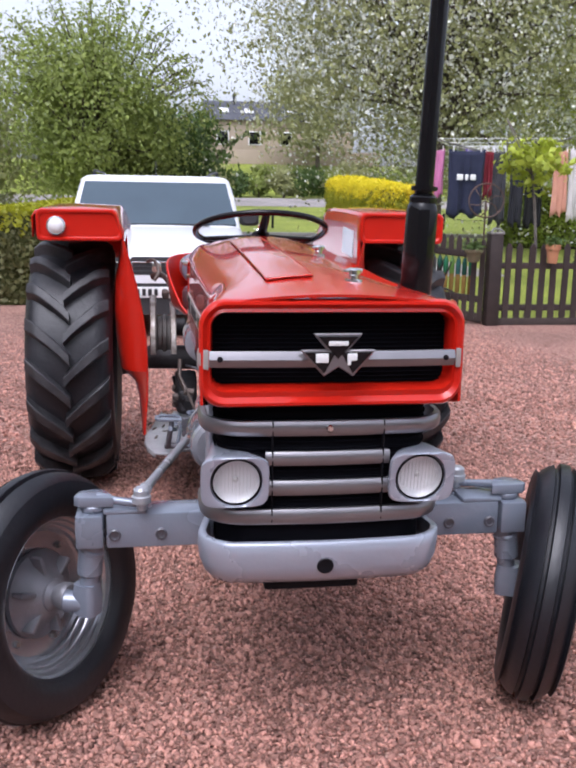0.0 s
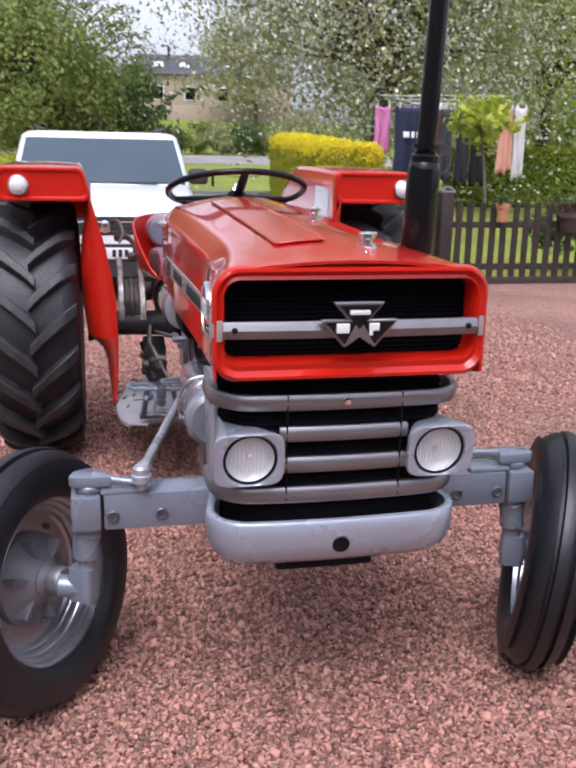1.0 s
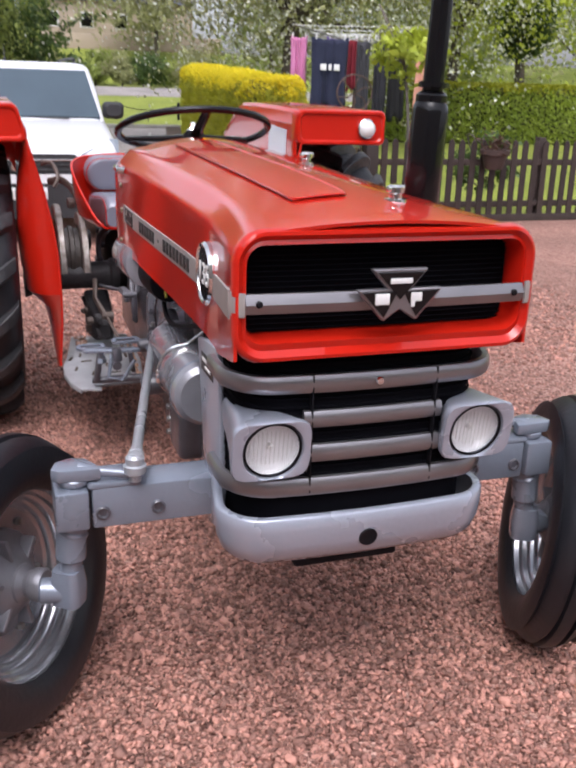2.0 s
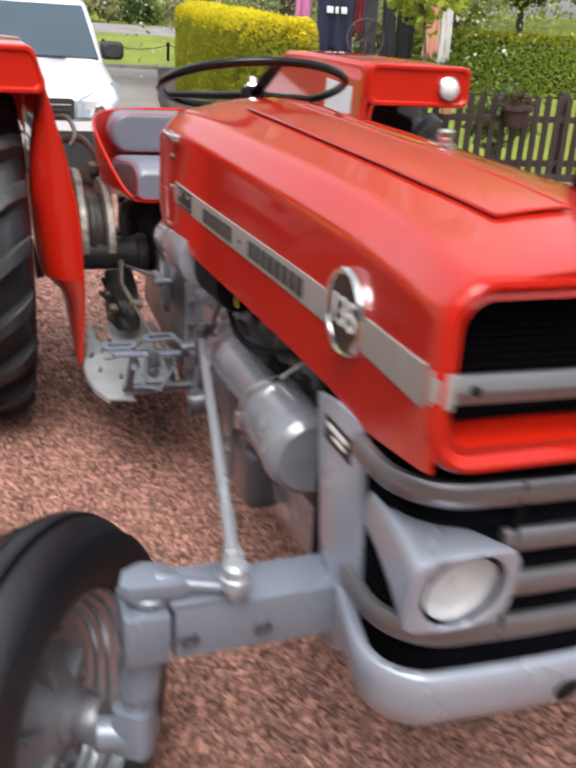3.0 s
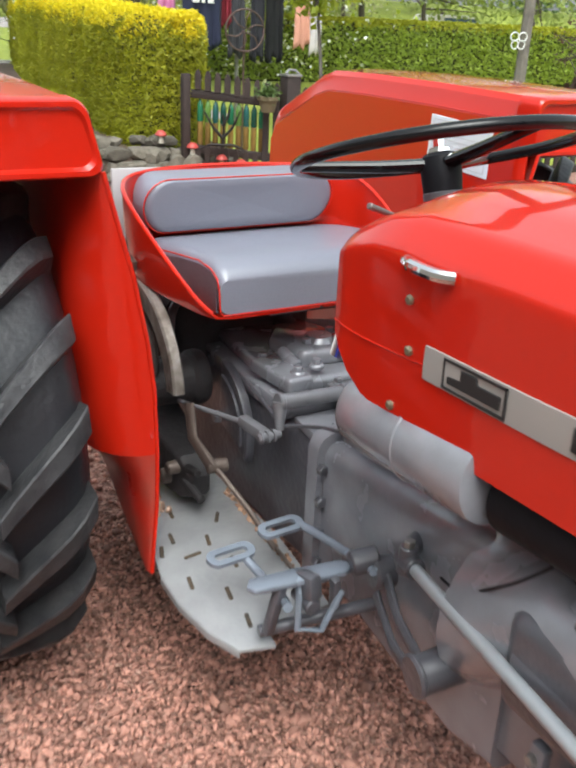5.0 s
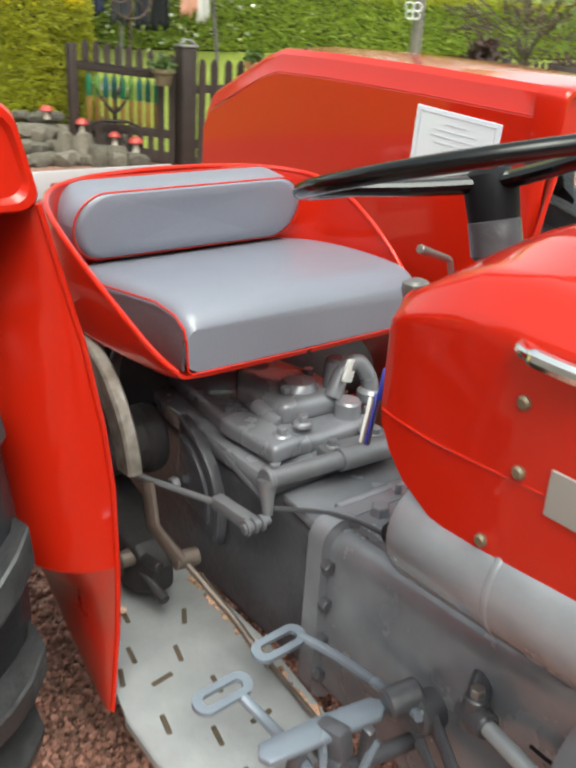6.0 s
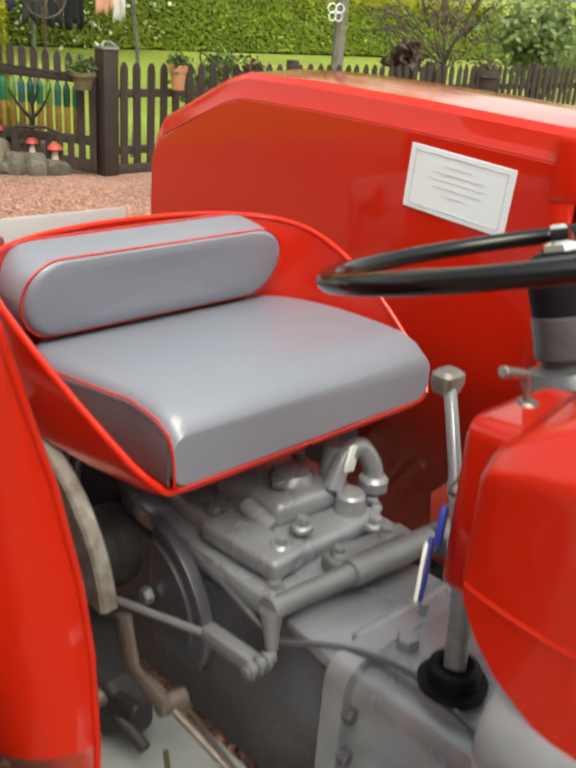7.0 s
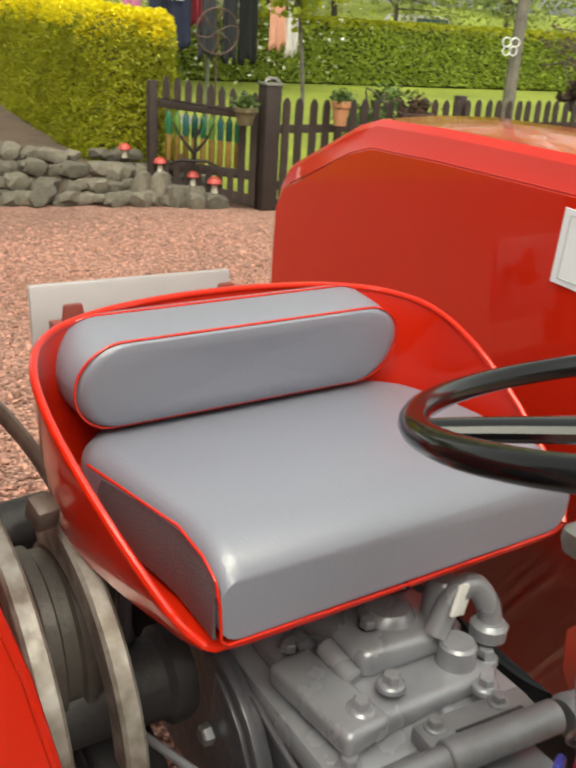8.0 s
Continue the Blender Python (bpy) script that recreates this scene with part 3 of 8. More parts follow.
# ---- front axle and steering
bm = bmesh.new()
box(bm, (0.0, 0.007, 0.563), (0.98, 0.092, 0.087), bev=0.006)
axle = part("front_axle", bm, AXLE, tractor, "blue-grey painted square front axle beam")
for x in (-0.360, -0.470, 0.360, 0.466):
    bm = bmesh.new()
    lathe(bm, [(0.0, 0.001), (0.008, 0.001), (0.009, 0.005), (0.012, 0.006), (0.0145, 0.004), (0.015, -0.002), (0, -0.002)], (x, -0.039, 0.554), (0, -1, 0), 18)
    part("axle_bolt", bm, CAST, axle)


def tyre_profile(R, W, rim, sag=0.0):
    """Outline of a tyre section: (radius, place across)."""
    return [(rim, -W * 0.36), (rim + 0.012, -W * 0.44), (rim + (R - rim) * 0.35, -W * 0.5), (rim + (R - rim) * 0.65, -W * 0.495), (R - 0.018, -W * 0.43), (R - 0.006, -W * 0.38),
            (R, -W * 0.30), (R + 0.002, 0), (R, W * 0.30), (R - 0.006, W * 0.38), (R - 0.018, W * 0.43), (rim + (R - rim) * 0.65, W * 0.495), (rim + (R - rim) * 0.35, W * 0.5), (rim + 0.012, W * 0.44), (rim, W * 0.36)]


def front_wheel(side, steer, toe):
    """A ribbed front wheel on its steering pivot. side: -1 or 1; the wheel's own x axis points outwards."""
    hub = new("front_wheel")
    hub.parent = tractor
    hub.matrix_basis = pose(side * 0.655, 0.030 if side > 0 else 0.083, 0.353, 0, 6.8 * side, steer) @ (Matrix.Identity(4) if side > 0 else pose(0, 0, 0, 0, 0, 180))
    tagged(hub, "front wheel with a silver rim and ribbed black tyre")
    R, W, rim = 0.317, 0.156, 0.200
    wall_in = [(rim, -W * 0.36), (rim + 0.012, -W * 0.44), (rim + 0.040, -W * 0.495), (rim + 0.070, -W * 0.485), (rim + 0.090, -W * 0.445)]
    crown = lambda x: R - 9.0 * x * x
    mid = []
    for x0, x1 in ((-0.058, -0.024), (-0.016, 0.016), (0.024, 0.058)):
        mid += [(crown(x0) - 0.013, x0), (crown(x0 + 0.003), x0 + 0.003), (crown((x0 + x1) / 2) + 0.001, (x0 + x1) / 2), (crown(x1 - 0.003), x1 - 0.003), (crown(x1) - 0.013, x1)]
    mid = mid[2:-2]
    mid = [(crown(0.062) - 0.002, -0.062), (crown(0.055), -0.055)] + mid + [(crown(0.055), 0.055), (crown(0.062) - 0.002, 0.062)]
    bm = bmesh.new()
    lathe(bm, wall_in + mid + [(r, -x) for r, x in wall_in[::-1]], (0, 0, 0), (1, 0, 0), 72)
    part("tyre", bm, RUBBER_SHINE, hub, "black ribbed front tyre, dressed and clean", 38)
    bm = bmesh.new()
    lathe(bm, [(0.208, -0.066), (0.213, -0.062), (0.213, -0.055), (0.206, -0.050), (0.200, -0.049), (0.1975, -0.037), (0.191, -0.033), (0.188, -0.030), (0.186, -0.019), (0.179, -0.015), (0.1765, -0.012), (0.1745, -0.001), (0.168, 0.003), (0.1655, 0.006), (0.1635, 0.016), (0.157, 0.022),
               (0.120, 0.030), (0.085, 0.026), (0.0, 0.028), (0.0, 0.036), (0.12, 0.040), (0.170, 0.030), (0.188, 0.040), (0.203, 0.056), (0.213, 0.058), (0.213, 0.064), (0.206, 0.068), (0.215, 0.070), (0.218, 0.060), (0.212, 0.048),
               (0.195, 0.030), (0.195, -0.028), (0.212, -0.046), (0.218, -0.060), (0.214, -0.068)], (0, 0, 0), (1, 0, 0), 56)
    rimo = part("rim", bm, RIM, hub, "silver painted pressed-steel rim", 30)
    for i in range(6):
        k = radians(60 * i + 15)
        bm = bmesh.new()
        lathe(bm, [(0, 0.012), (0.007, 0.012), (0.009, 0.009), (0.009, 0), (0, 0)], (0.030, 0.135 * math.cos(k), 0.135 * math.sin(k)), (-1, 0, 0), 6)
        part("wheel_nut", bm, STEEL, hub)
    for i in range(6):
        k = radians(60 * i + 20)
        bm = bmesh.new()
        prism(bm, [(0.040, -0.0045), (0.106, -0.006), (0.106, 0.006), (0.040, 0.0045)], "x", -0.022, 0.028, 0.002)
        bmesh.ops.rotate(bm, verts=bm.verts, cent=(0, 0, 0), matrix=Matrix.Rotation(k, 3, "X"))
        part("hub_rib", bm, SHAFT, hub)
    bm = bmesh.new()
    lathe(bm, [(0, -0.085), (0.032, -0.085), (0.036, -0.078), (0.036, -0.06), (0.030, -0.055), (0.030, -0.045), (0.042, -0.035), (0.046, 0.0), (0.052, 0.03), (0, 0.03)], (0, 0, 0), (1, 0, 0), 28)
    hubo = part("hub", bm, SHAFT, hub, "grey hub")
    bm = bmesh.new()
    lathe(bm, [(0.040, -0.030), (0.056, -0.022), (0.082, 0.004), (0.112, 0.014), (0.114, 0.026), (0.040, 0.026)], (0, 0, 0), (1, 0, 0), 40)
    part("hub_cone", bm, SHAFT, hubo)
    return hub


STEER_L, STEER_R = -34.0, -24.0
front_wheel(-1, STEER_L, 0)
front_wheel(1, STEER_R, 0)
for s, steer in ((-1, STEER_L), (1, STEER_R)):
    bm = bmesh.new()
    x = s * 0.525
    cyl(bm, (x - s * 0.006, 0, 0.622), (x + s * 0.010, 0, 0.44), 0.029, 0.031, 24, 0.004)
    cyl(bm, (x + s * 0.006, 0, 0.452), (x + s * 0.014, 0, 0.398), 0.023, 0.023, 24, 0.004)
    cyl(bm, (x + s * 0.002, 0, 0.508), (x + s * 0.006, 0, 0.496), 0.033, 0.033, 24, 0.003)
    box(bm, (x + s * 0.004, -0.002, 0.563), (0.066, 0.088, 0.083), bev=0.006)
    loft(bm, [[Vector((s * 0.542, 0, 0.372)) + Matrix.Rotation(radians(steer), 3, "Z") @ Vector((p, q, h)) for p, q in rounded(-w, w, -w * 0.9, w * 0.9, w * 0.5, 4)] for h, w in ((-0.040, 0.020), (-0.034, 0.030), (0.010, 0.033), (0.045, 0.028))])
    cyl(bm, (s * 0.545, 0, 0.366), (s * 0.60, 0.01, 0.368), 0.026, 0.028, 20, 0.004)
    piv = part("steering_pivot", bm, AXLE, tractor, "grey cast stub axle on its kingpin")
    bm = bmesh.new()
    hull = [(-0.566, -0.018), (-0.556, 0.018), (-0.525, 0.034), (-0.495, 0.026), (-0.478, -0.006), (-0.470, -0.034), (-0.50, -0.034), (-0.552, -0.030)]
    prism(bm, [(x if s < 0 else -x, y) for x, y in hull], "z", 0.622, 0.648, 0.004, 2)
    cyl(bm, (s * 0.520, 0, 0.608), (s * 0.520, 0, 0.624), 0.034, 0.034, 24, 0.004)
    tube(bm, [(s * 0.51, -0.005, 0.638), (s * 0.47, -0.022 if s < 0 else 0.020, 0.636), (s * 0.405, -0.038 if s < 0 else 0.048, 0.630)], [0.015, 0.010, 0.009], 12)
    part("steering_arm", bm, AXLE, piv, "blue-grey steering arm")
    bm = bmesh.new()
    box(bm, (s * 0.445, 0.007, 0.6105), (0.105, 0.092, 0.014), (0, 0, 0), 0.006)
    part("axle_sleeve", bm, AXLE, piv)
    ball, top = Vector((s * 0.405, -0.042 if s < 0 else 0.050, 0.658)), Vector((s * 0.160, 1.15, 0.576))
    bm = bmesh.new()
    lathe(bm, [(0, -0.040), (0.012, -0.040), (0.013, -0.026), (0.022, -0.022), (0.023, -0.006), (0.019, -0.003), (0.019, 0.010), (0.013, 0.016), (0, 0.017)], ball, (0, 0, 1), 24)
    part("ball_joint", bm, LINK, piv, "grey steel ball joint")
    d = (top - ball).normalized()
    bm = bmesh.new()
    cyl(bm, ball, ball + d * 0.08, 0.013, 0.0125, 16)
    cyl(bm, ball + d * 0.035, ball + d * 0.052, 0.0165, 0.0165, 8)
    cyl(bm, ball + d * 0.07, top, 0.0115, 0.0115, 16)
    part("drag_link", bm, LINK, piv, "pale grey steering drag link")
    bm = bmesh.new()
    cyl(bm, top - d * 0.03, top + d * 0.02, 0.019, 0.019, 16)
    cyl(bm, top + Vector((0, 0, -0.02)), top + Vector((0, 0, 0.03)), 0.020, 0.016, 16)
    tube(bm, smooth_line([top + Vector((0, 0, 0.012)), top + Vector((s * -0.035, 0.02, 0.022)), top + Vector((s * -0.085, 0.045, 0.020))], 4), [0.016] * 9, 12)
    part("drop_arm", bm, CAST, piv)
    for dx, dy, dz in ((0.0, 0.0, 0.034), (-0.045, 0.028, 0.040)):
        bm = bmesh.new()
        cyl(bm, top + Vector((s * dx, dy, dz - 0.012)), top + Vector((s * dx, dy, dz + 0.008)), 0.011, 0.010, 6, 0.0015)
        part("arm_nut", bm, STEEL, piv)

# ---- engine and gearbox
bm = bmesh.new()
box(bm, (0.02, 0.53, 0.66), (0.27, 0.84, 0.40), bev=0.02)
box(bm, (0.02, 0.55, 0.42), (0.25, 0.86, 0.20), bev=0.03)
engine = part("engine_block", bm, DARKCAST, tractor, "dark grey three-cylinder engine block")
for i in range(5):
    bm = bmesh.new()
    box(bm, (-0.118, 0.22 + i * 0.15, 0.60), (0.02, 0.05, 0.20), bev=0.006)
    part("block_rib", bm, DARKCAST, engine)
bm = bmesh.new()
prism(bm, [(0.06, 0.40), (0.60, 0.36), (0.95, 0.34), (0.95, 0.46), (0.06, 0.52)], "x", -0.13, 0.17, 0.012)
part("sump", bm, GREY, tractor, "smooth grey sump")
bm = bmesh.new()
lathe(bm, [(0, 0), (0.060, 0.0), (0.072, 0.012), (0.076, 0.03), (0.076, 0.05), (0.072, 0.055), (0.072, 0.205), (0.067, 0.220), (0.050, 0.227), (0.047, 0.235), (0.047, 0.48), (0, 0.48)], (-0.205, 0.195, 0.694), (0, 1, 0), 40)
air = part("air_cleaner", bm, GREY, tractor, "grey cylindrical air cleaner with a steel clip")
bm = bmesh.new()
lathe(bm, [(0.0725, 0), (0.077, 0.002), (0.077, 0.012), (0.0725, 0.014)], (-0.205, 0.228, 0.694), (0, 1, 0), 40)
part("clamp_band", bm, AXLE, air)
bm = bmesh.new()
tube(bm, smooth_line([(-0.208, 0.375, 0.770), (-0.255, 0.380, 0.755), (-0.281, 0.385, 0.707), (-0.275, 0.390, 0.664), (-0.238, 0.395, 0.630)], 5), 0.0035, 8)
tube(bm, [(-0.208, 0.375, 0.770), (-0.16, 0.36, 0.81), (-0.13, 0.35, 0.83)], 0.003, 8)
box(bm, (-0.280, 0.387, 0.688), (0.012, 0.014, 0.034), bev=0.003)
part("spring_clip", bm, CHROME, air, "bright spring clip")
bm = bmesh.new()
box(bm, (-0.16, 0.78, 0.60), (0.10, 0.20, 0.17), (0, 0, 0), 0.03, 3)
pump = part("injection_pump", bm, CAST, tractor, "dark cast pump on the engine side")
bm = bmesh.new()
cyl(bm, (-0.165, 0.70, 0.60), (-0.165, 0.86, 0.60), 0.045, 0.05, 24, 0.008)
part("filter_bowl", bm, CAST, pump)
bm = bmesh.new()
box(bm, (-0.175, 0.735, 0.70), (0.030, 0.10, 0.10), (20, 0, 0), 0.012, 3)
part("pump_lever", bm, CAST, pump)
bm = bmesh.new()
cyl(bm, (-0.12, 0.66, 0.50), (-0.185, 0.66, 0.50), 0.03, 0.026, 18, 0.005)
part("pump_outlet", bm, CAST, pump)
bm = bmesh.new()
box(bm, (-0.14, 0.66, 0.43), (0.10, 0.14, 0.14), (0, 0, 0), 0.02, 3)
part("lower_housing", bm, CAST, pump)
bm = bmesh.new()
prism(bm, [(-0.226, 0.620), (-0.120, 0.610), (-0.110, 0.745), (-0.210, 0.745), (-0.229, 0.715)], "y", 0.676, 0.690, 0.004)
flange_in = part("intake_flange", bm, GREY, tractor, "grey bolted flange behind the air cleaner")
for x, z in ((-0.211, 0.722), (-0.213, 0.634)):
    bm = bmesh.new()
    cyl(bm, (x, 0.678, z), (x, 0.666, z), 0.009, 0.0085, 6, 0.0015)
    part("bolt", bm, STEEL, flange_in)
bm = bmesh.new()
loft(bm, [[(cx + r * math.cos(k), y, cz + r * 0.95 * math.sin(k)) for k in np.linspace(0, 2 * math.pi, 37)[:-1]] for y, cx, cz, r in ((0.690, -0.130, 0.668, 0.080), (0.72, -0.125, 0.662, 0.086), (0.84, -0.085, 0.635, 0.120), (0.94, -0.040, 0.585, 0.165), (1.02, -0.010, 0.545, 0.188))])
part("intake_casting", bm, GREY, tractor, "rounded grey casting on the engine side", 45)
bm = bmesh.new()
tube(bm, smooth_line([(-0.175, 0.90, 0.80), (-0.190, 0.80, 0.785), (-0.195, 0.73, 0.752), (-0.195, 0.65, 0.748), (-0.190, 0.55, 0.765), (-0.16, 0.40, 0.80), (-0.14, 0.25, 0.80)], 6), 0.0065, 10)
tube(bm, smooth_line([(-0.165, 1.06, 0.60), (-0.172, 1.00, 0.615), (-0.200, 0.88, 0.715), (-0.205, 0.79, 0.812)], 6), 0.0026, 8)
part("hose", bm, BLACK, tractor, "thin black hose along the engine")
bm = bmesh.new()
tube(bm, [(-0.195, 0.735, 0.822), (-0.20, 0.70, 0.822)], 0.002, 8)
cyl(bm, (-0.204, 0.688, 0.828), (-0.204, 0.679, 0.812), 0.004, 0.0035, 10)
part("wire_clip", bm, mat("yellow_wire", (0.55, 0.47, 0.05), (0.45, 0.38, 0.05), 20, 0.5), tractor, "small yellow wire clip")
for i, (y, z, k) in enumerate(((0.62, 0.79, 0.9), (0.52, 0.80, 1.1), (0.42, 0.80, 1.0), (0.34, 0.81, 0.9))):
    bm = bmesh.new()
    cyl(bm, (-0.14, y, z - 0.05), (-0.15, y, z + 0.02), 0.020 * k, 0.016 * k, 14, 0.004)
    box(bm, (-0.137, y + 0.028, z - 0.02), (0.03, 0.05, 0.05), (0, 12 * i, 20), 0.008)
    part("injector", bm, CAST, tractor, "dark cast injector body under the bonnet")
# dark pipe along the underside of the bonnet, with a seam
bm = bmesh.new()
lathe(bm, [(0, 0.0), (0.050, 0.0), (0.066, 0.006), (0.068, 0.012), (0.068, 0.155), (0.0695, 0.157), (0.0695, 0.162), (0.068, 0.164), (0.068, 0.30), (0.064, 0.31), (0, 0.31)], (-0.208, 0.925, 0.852), (0, 1, -0.05), 36)
part("battery_tray_tube", bm, GREY, tractor, "smooth grey cylinder under the bonnet edge")
bm = bmesh.new()
lathe(bm, [(0, 0), (0.055, 0), (0.058, 0.01), (0.058, 0.19), (0, 0.2)], (-0.185, 0.72, 0.845), (0, 1, -0.05), 28)
part("starter_motor", bm, BLACK, tractor, "black starter body")

# clutch housing, flange, gearbox
bm = bmesh.new()
rings = []
for y, w, z0, z1 in ((0.92, 0.16, 0.30, 0.70), (1.02, 0.165, 0.29, 0.70), (1.20, 0.145, 0.29, 0.66), (1.38, 0.120, 0.29, 0.628), (1.515, 0.118, 0.29, 0.622)):
    rings.append([(x + 0.02, y, z) for x, z in rounded(-w, w, z0, z1, 0.035)])
loft(bm, rings)
part("clutch_housing", bm, GREY, tractor, "grey painted clutch housing", 40)
bm = bmesh.new()
for y0, y1, w in ((1.515, 1.552, 0.136),):
    loft(bm, [[(x + 0.02, y, z) for x, z in rounded(-w, w, 0.275, 0.640, 0.04)] for y in (y0, y1)])
flange = part("gearbox_flange", bm, GREY, tractor, "bolted flange between clutch housing and gearbox", 30)
for z in (0.34, 0.415, 0.49, 0.565):
    for x in (-0.106,):
        bm = bmesh.new()
        cyl(bm, (x, 1.518, z), (x, 1.500, z), 0.0125, 0.0125, 6, 0.002)
        part("flange_bolt", bm, CAST, flange)
bm = bmesh.new()
rings = []
for y, w, z0, z1 in ((1.552, 0.122, 0.29, 0.605), (1.75, 0.128, 0.29, 0.605), (2.0, 0.135, 0.30, 0.61), (2.30, 0.135, 0.32, 0.62)):
    rings.append([(x + 0.03, y, z) for x, z in rounded(-w, w, z0, z1, 0.03)])
loft(bm, rings)
part("gearbox", bm, CAST, tractor, "grey cast gearbox and rear housing", 40)
bm = bmesh.new()
lathe(bm, [(0, -0.04), (0.064, -0.04), (0.068, -0.03), (0.068, -0.01), (0.058, 0.0), (0.055, 0.06), (0.052, 0.30), (0.075, 0.31), (0.08, 0.335), (0, 0.335)], (-0.20, 1.985, 0.608), (-1, 0, 0), 36)
part("axle_trumpet", bm, DARKCAST, tractor)
bm = bmesh.new()
lathe(bm, [(0, -0.16), (0.125, -0.16), (0.135, -0.14), (0.135, -0.115), (0.120, -0.105), (0.090, -0.06), (0.074, 0.06), (0.070, 0.30), (0.098, 0.31), (0.10, 0.34), (0, 0.34)], (0.26, 2.13, 0.57), (1, 0, 0), 32)
part("axle_trumpet", bm, DARKCAST, tractor)

# dark castings of the lift beneath the seat
bm = bmesh.new()
loft(bm, [[(x, y, z) for x, z in rounded(-w, w + 0.04, z0, z1, 0.05)] for y, w, z0, z1 in ((2.10, 0.16, 0.56, 0.70), (2.14, 0.19, 0.50, 0.77), (2.34, 0.20, 0.46, 0.80), (2.44, 0.17, 0.46, 0.76))])
lift = part("lift_housing", bm, DARKCAST, tractor, "very dark cast lift housing beneath the seat", 40)
for x in (-0.235, 0.265):
    bm = bmesh.new()
    cyl(bm, (x, 2.30, 0.70), (x + math.copysign(0.10, x), 2.30, 0.70), 0.045, 0.040, 24, 0.006)
    box(bm, (x + math.copysign(0.085, x), 2.40, 0.665), (0.030, 0.26, 0.050), (-14, 0, 0), 0.008)
    part("lift_crank", bm, DARKCAST, lift)
for y, z, r in ((2.13, 0.60, 0.016), (2.16, 0.70, 0.014), (2.20, 0.755, 0.014), (2.26, 0.62, 0.020)):
    bm = bmesh.new()
    cyl(bm, (-0.185, y, z), (-0.222, y, z), r, r * 0.9, 6, 0.002)
    part("housing_bolt", bm, CAST, lift)
bm = bmesh.new()
loft(bm, [[(x, y, z) for x, z in rounded(-0.245 - w, -0.245 + w, z0, z1, 0.015)] for y, w, z0, z1 in ((1.80, 0.022, 0.39, 0.44), (1.84, 0.040, 0.37, 0.48), (1.96, 0.050, 0.36, 0.50), (2.06, 0.050, 0.38, 0.53))])
part("brake_housing", bm, DARKCAST, lift)
for y, z, r in ((1.85, 0.45, 0.018), (1.89, 0.41, 0.022), (1.95, 0.47, 0.016)):
    bm = bmesh.new()
    cyl(bm, (-0.27, y, z), (-0.310, y, z), r, r * 0.85, 14, 0.004)
    part("housing_bolt", bm, BROWN, lift)
for y0, z0, y1, z1 in ((1.78, 0.46, 2.10, 0.43), (1.76, 0.40, 2.05, 0.50)):
    bm = bmesh.new()
    cyl(bm, (-0.262, y0, z0), (-0.30, y1, z1), 0.010, 0.010, 10)
    part("pull_rod", bm, DARKCAST, lift)
bm = bmesh.new()
tube(bm, smooth_line([(-0.20, 2.05, 0.60), (-0.235, 2.0, 0.70), (-0.215, 2.02, 0.78), (-0.12, 2.10, 0.80)], 6), 0.011, 10)
part("oil_pipe", bm, CAST, lift)

# gearbox top: lift cover with bolts, cross tube, ribs
bm = bmesh.new()
prism(bm, [(-0.085, 1.70), (0.23, 1.70), (0.23, 2.22), (-0.06, 2.22), (-0.085, 2.05)], "z", 0.600, 0.640, 0.008)
prism(bm, [(-0.055, 1.735), (0.20, 1.735), (0.215, 1.80), (0.215, 2.2), (-0.03, 2.2), (-0.055, 1.95)], "z", 0.636, 0.672, 0.014, 3)
prism(bm, [(0.02, 1.80), (0.17, 1.79), (0.185, 1.86), (0.16, 1.99), (0.06, 2.02), (0.0, 1.93)], "z", 0.668, 0.712, 0.016, 3)
box(bm, (-0.035, 1.80, 0.668), (0.07, 0.16, 0.036), (0, 0, 6), 0.010, 3)
cyl(bm, (0.10, 1.86, 0.70), (0.10, 1.86, 0.726), 0.042, 0.036, 28, 0.006)
cyl(bm, (0.005, 1.80, 0.68), (-0.005, 1.86, 0.70), 0.016, 0.014, 14, 0.004)
cyl(bm, (0.155, 1.775, 0.66), (0.155, 1.775, 0.705), 0.028, 0.026, 20, 0.004)
cover = part("lift_cover", bm, GREY, tractor, "grey cast hydraulic lift cover with bolts", 38)
for x, y, z in ((-0.02, 1.752, 0.690), (0.037, 1.766, 0.694), (-0.055, 1.722, 0.642), (0.165, 1.726, 0.668), (0.10, 1.72, 0.642), (0.20, 1.765, 0.672), (0.06, 1.85, 0.712), (0.20, 1.84, 0.675), (-0.03, 1.90, 0.672), (0.155, 1.90, 0.712)):
    bm = bmesh.new()
    cyl(bm, (x, y, z - 0.012), (x, y, z), 0.019, 0.018, 20, 0.003)
    cyl(bm, (x, y, z - 0.002), (x, y, z + 0.012), 0.0115, 0.0110, 6, 0.0015)
    part("cover_bolt", bm, GREY, cover)
bm = bmesh.new()
tube(bm, smooth_line([(0.135, 1.80, 0.705), (0.165, 1.805, 0.755), (0.195, 1.80, 0.765), (0.215, 1.785, 0.73), (0.215, 1.78, 0.69)], 6), 0.017, 16)
cyl(bm, (0.215, 1.78, 0.685), (0.215, 1.78, 0.715), 0.026, 0.026, 20, 0.006)
cyl(bm, (0.165, 1.83, 0.70), (0.165, 1.83, 0.77), 0.024, 0.022, 20, 0.004)
part("oil_elbow", bm, GREY, cover, "grey cast elbow")
bm = bmesh.new()
box(bm, (0.165, 1.79, 0.757), (0.034, 0.006, 0.045), (0, 20, 15), 0.002)
part("white_tag", bm, WHITE, cover, "small white tag")
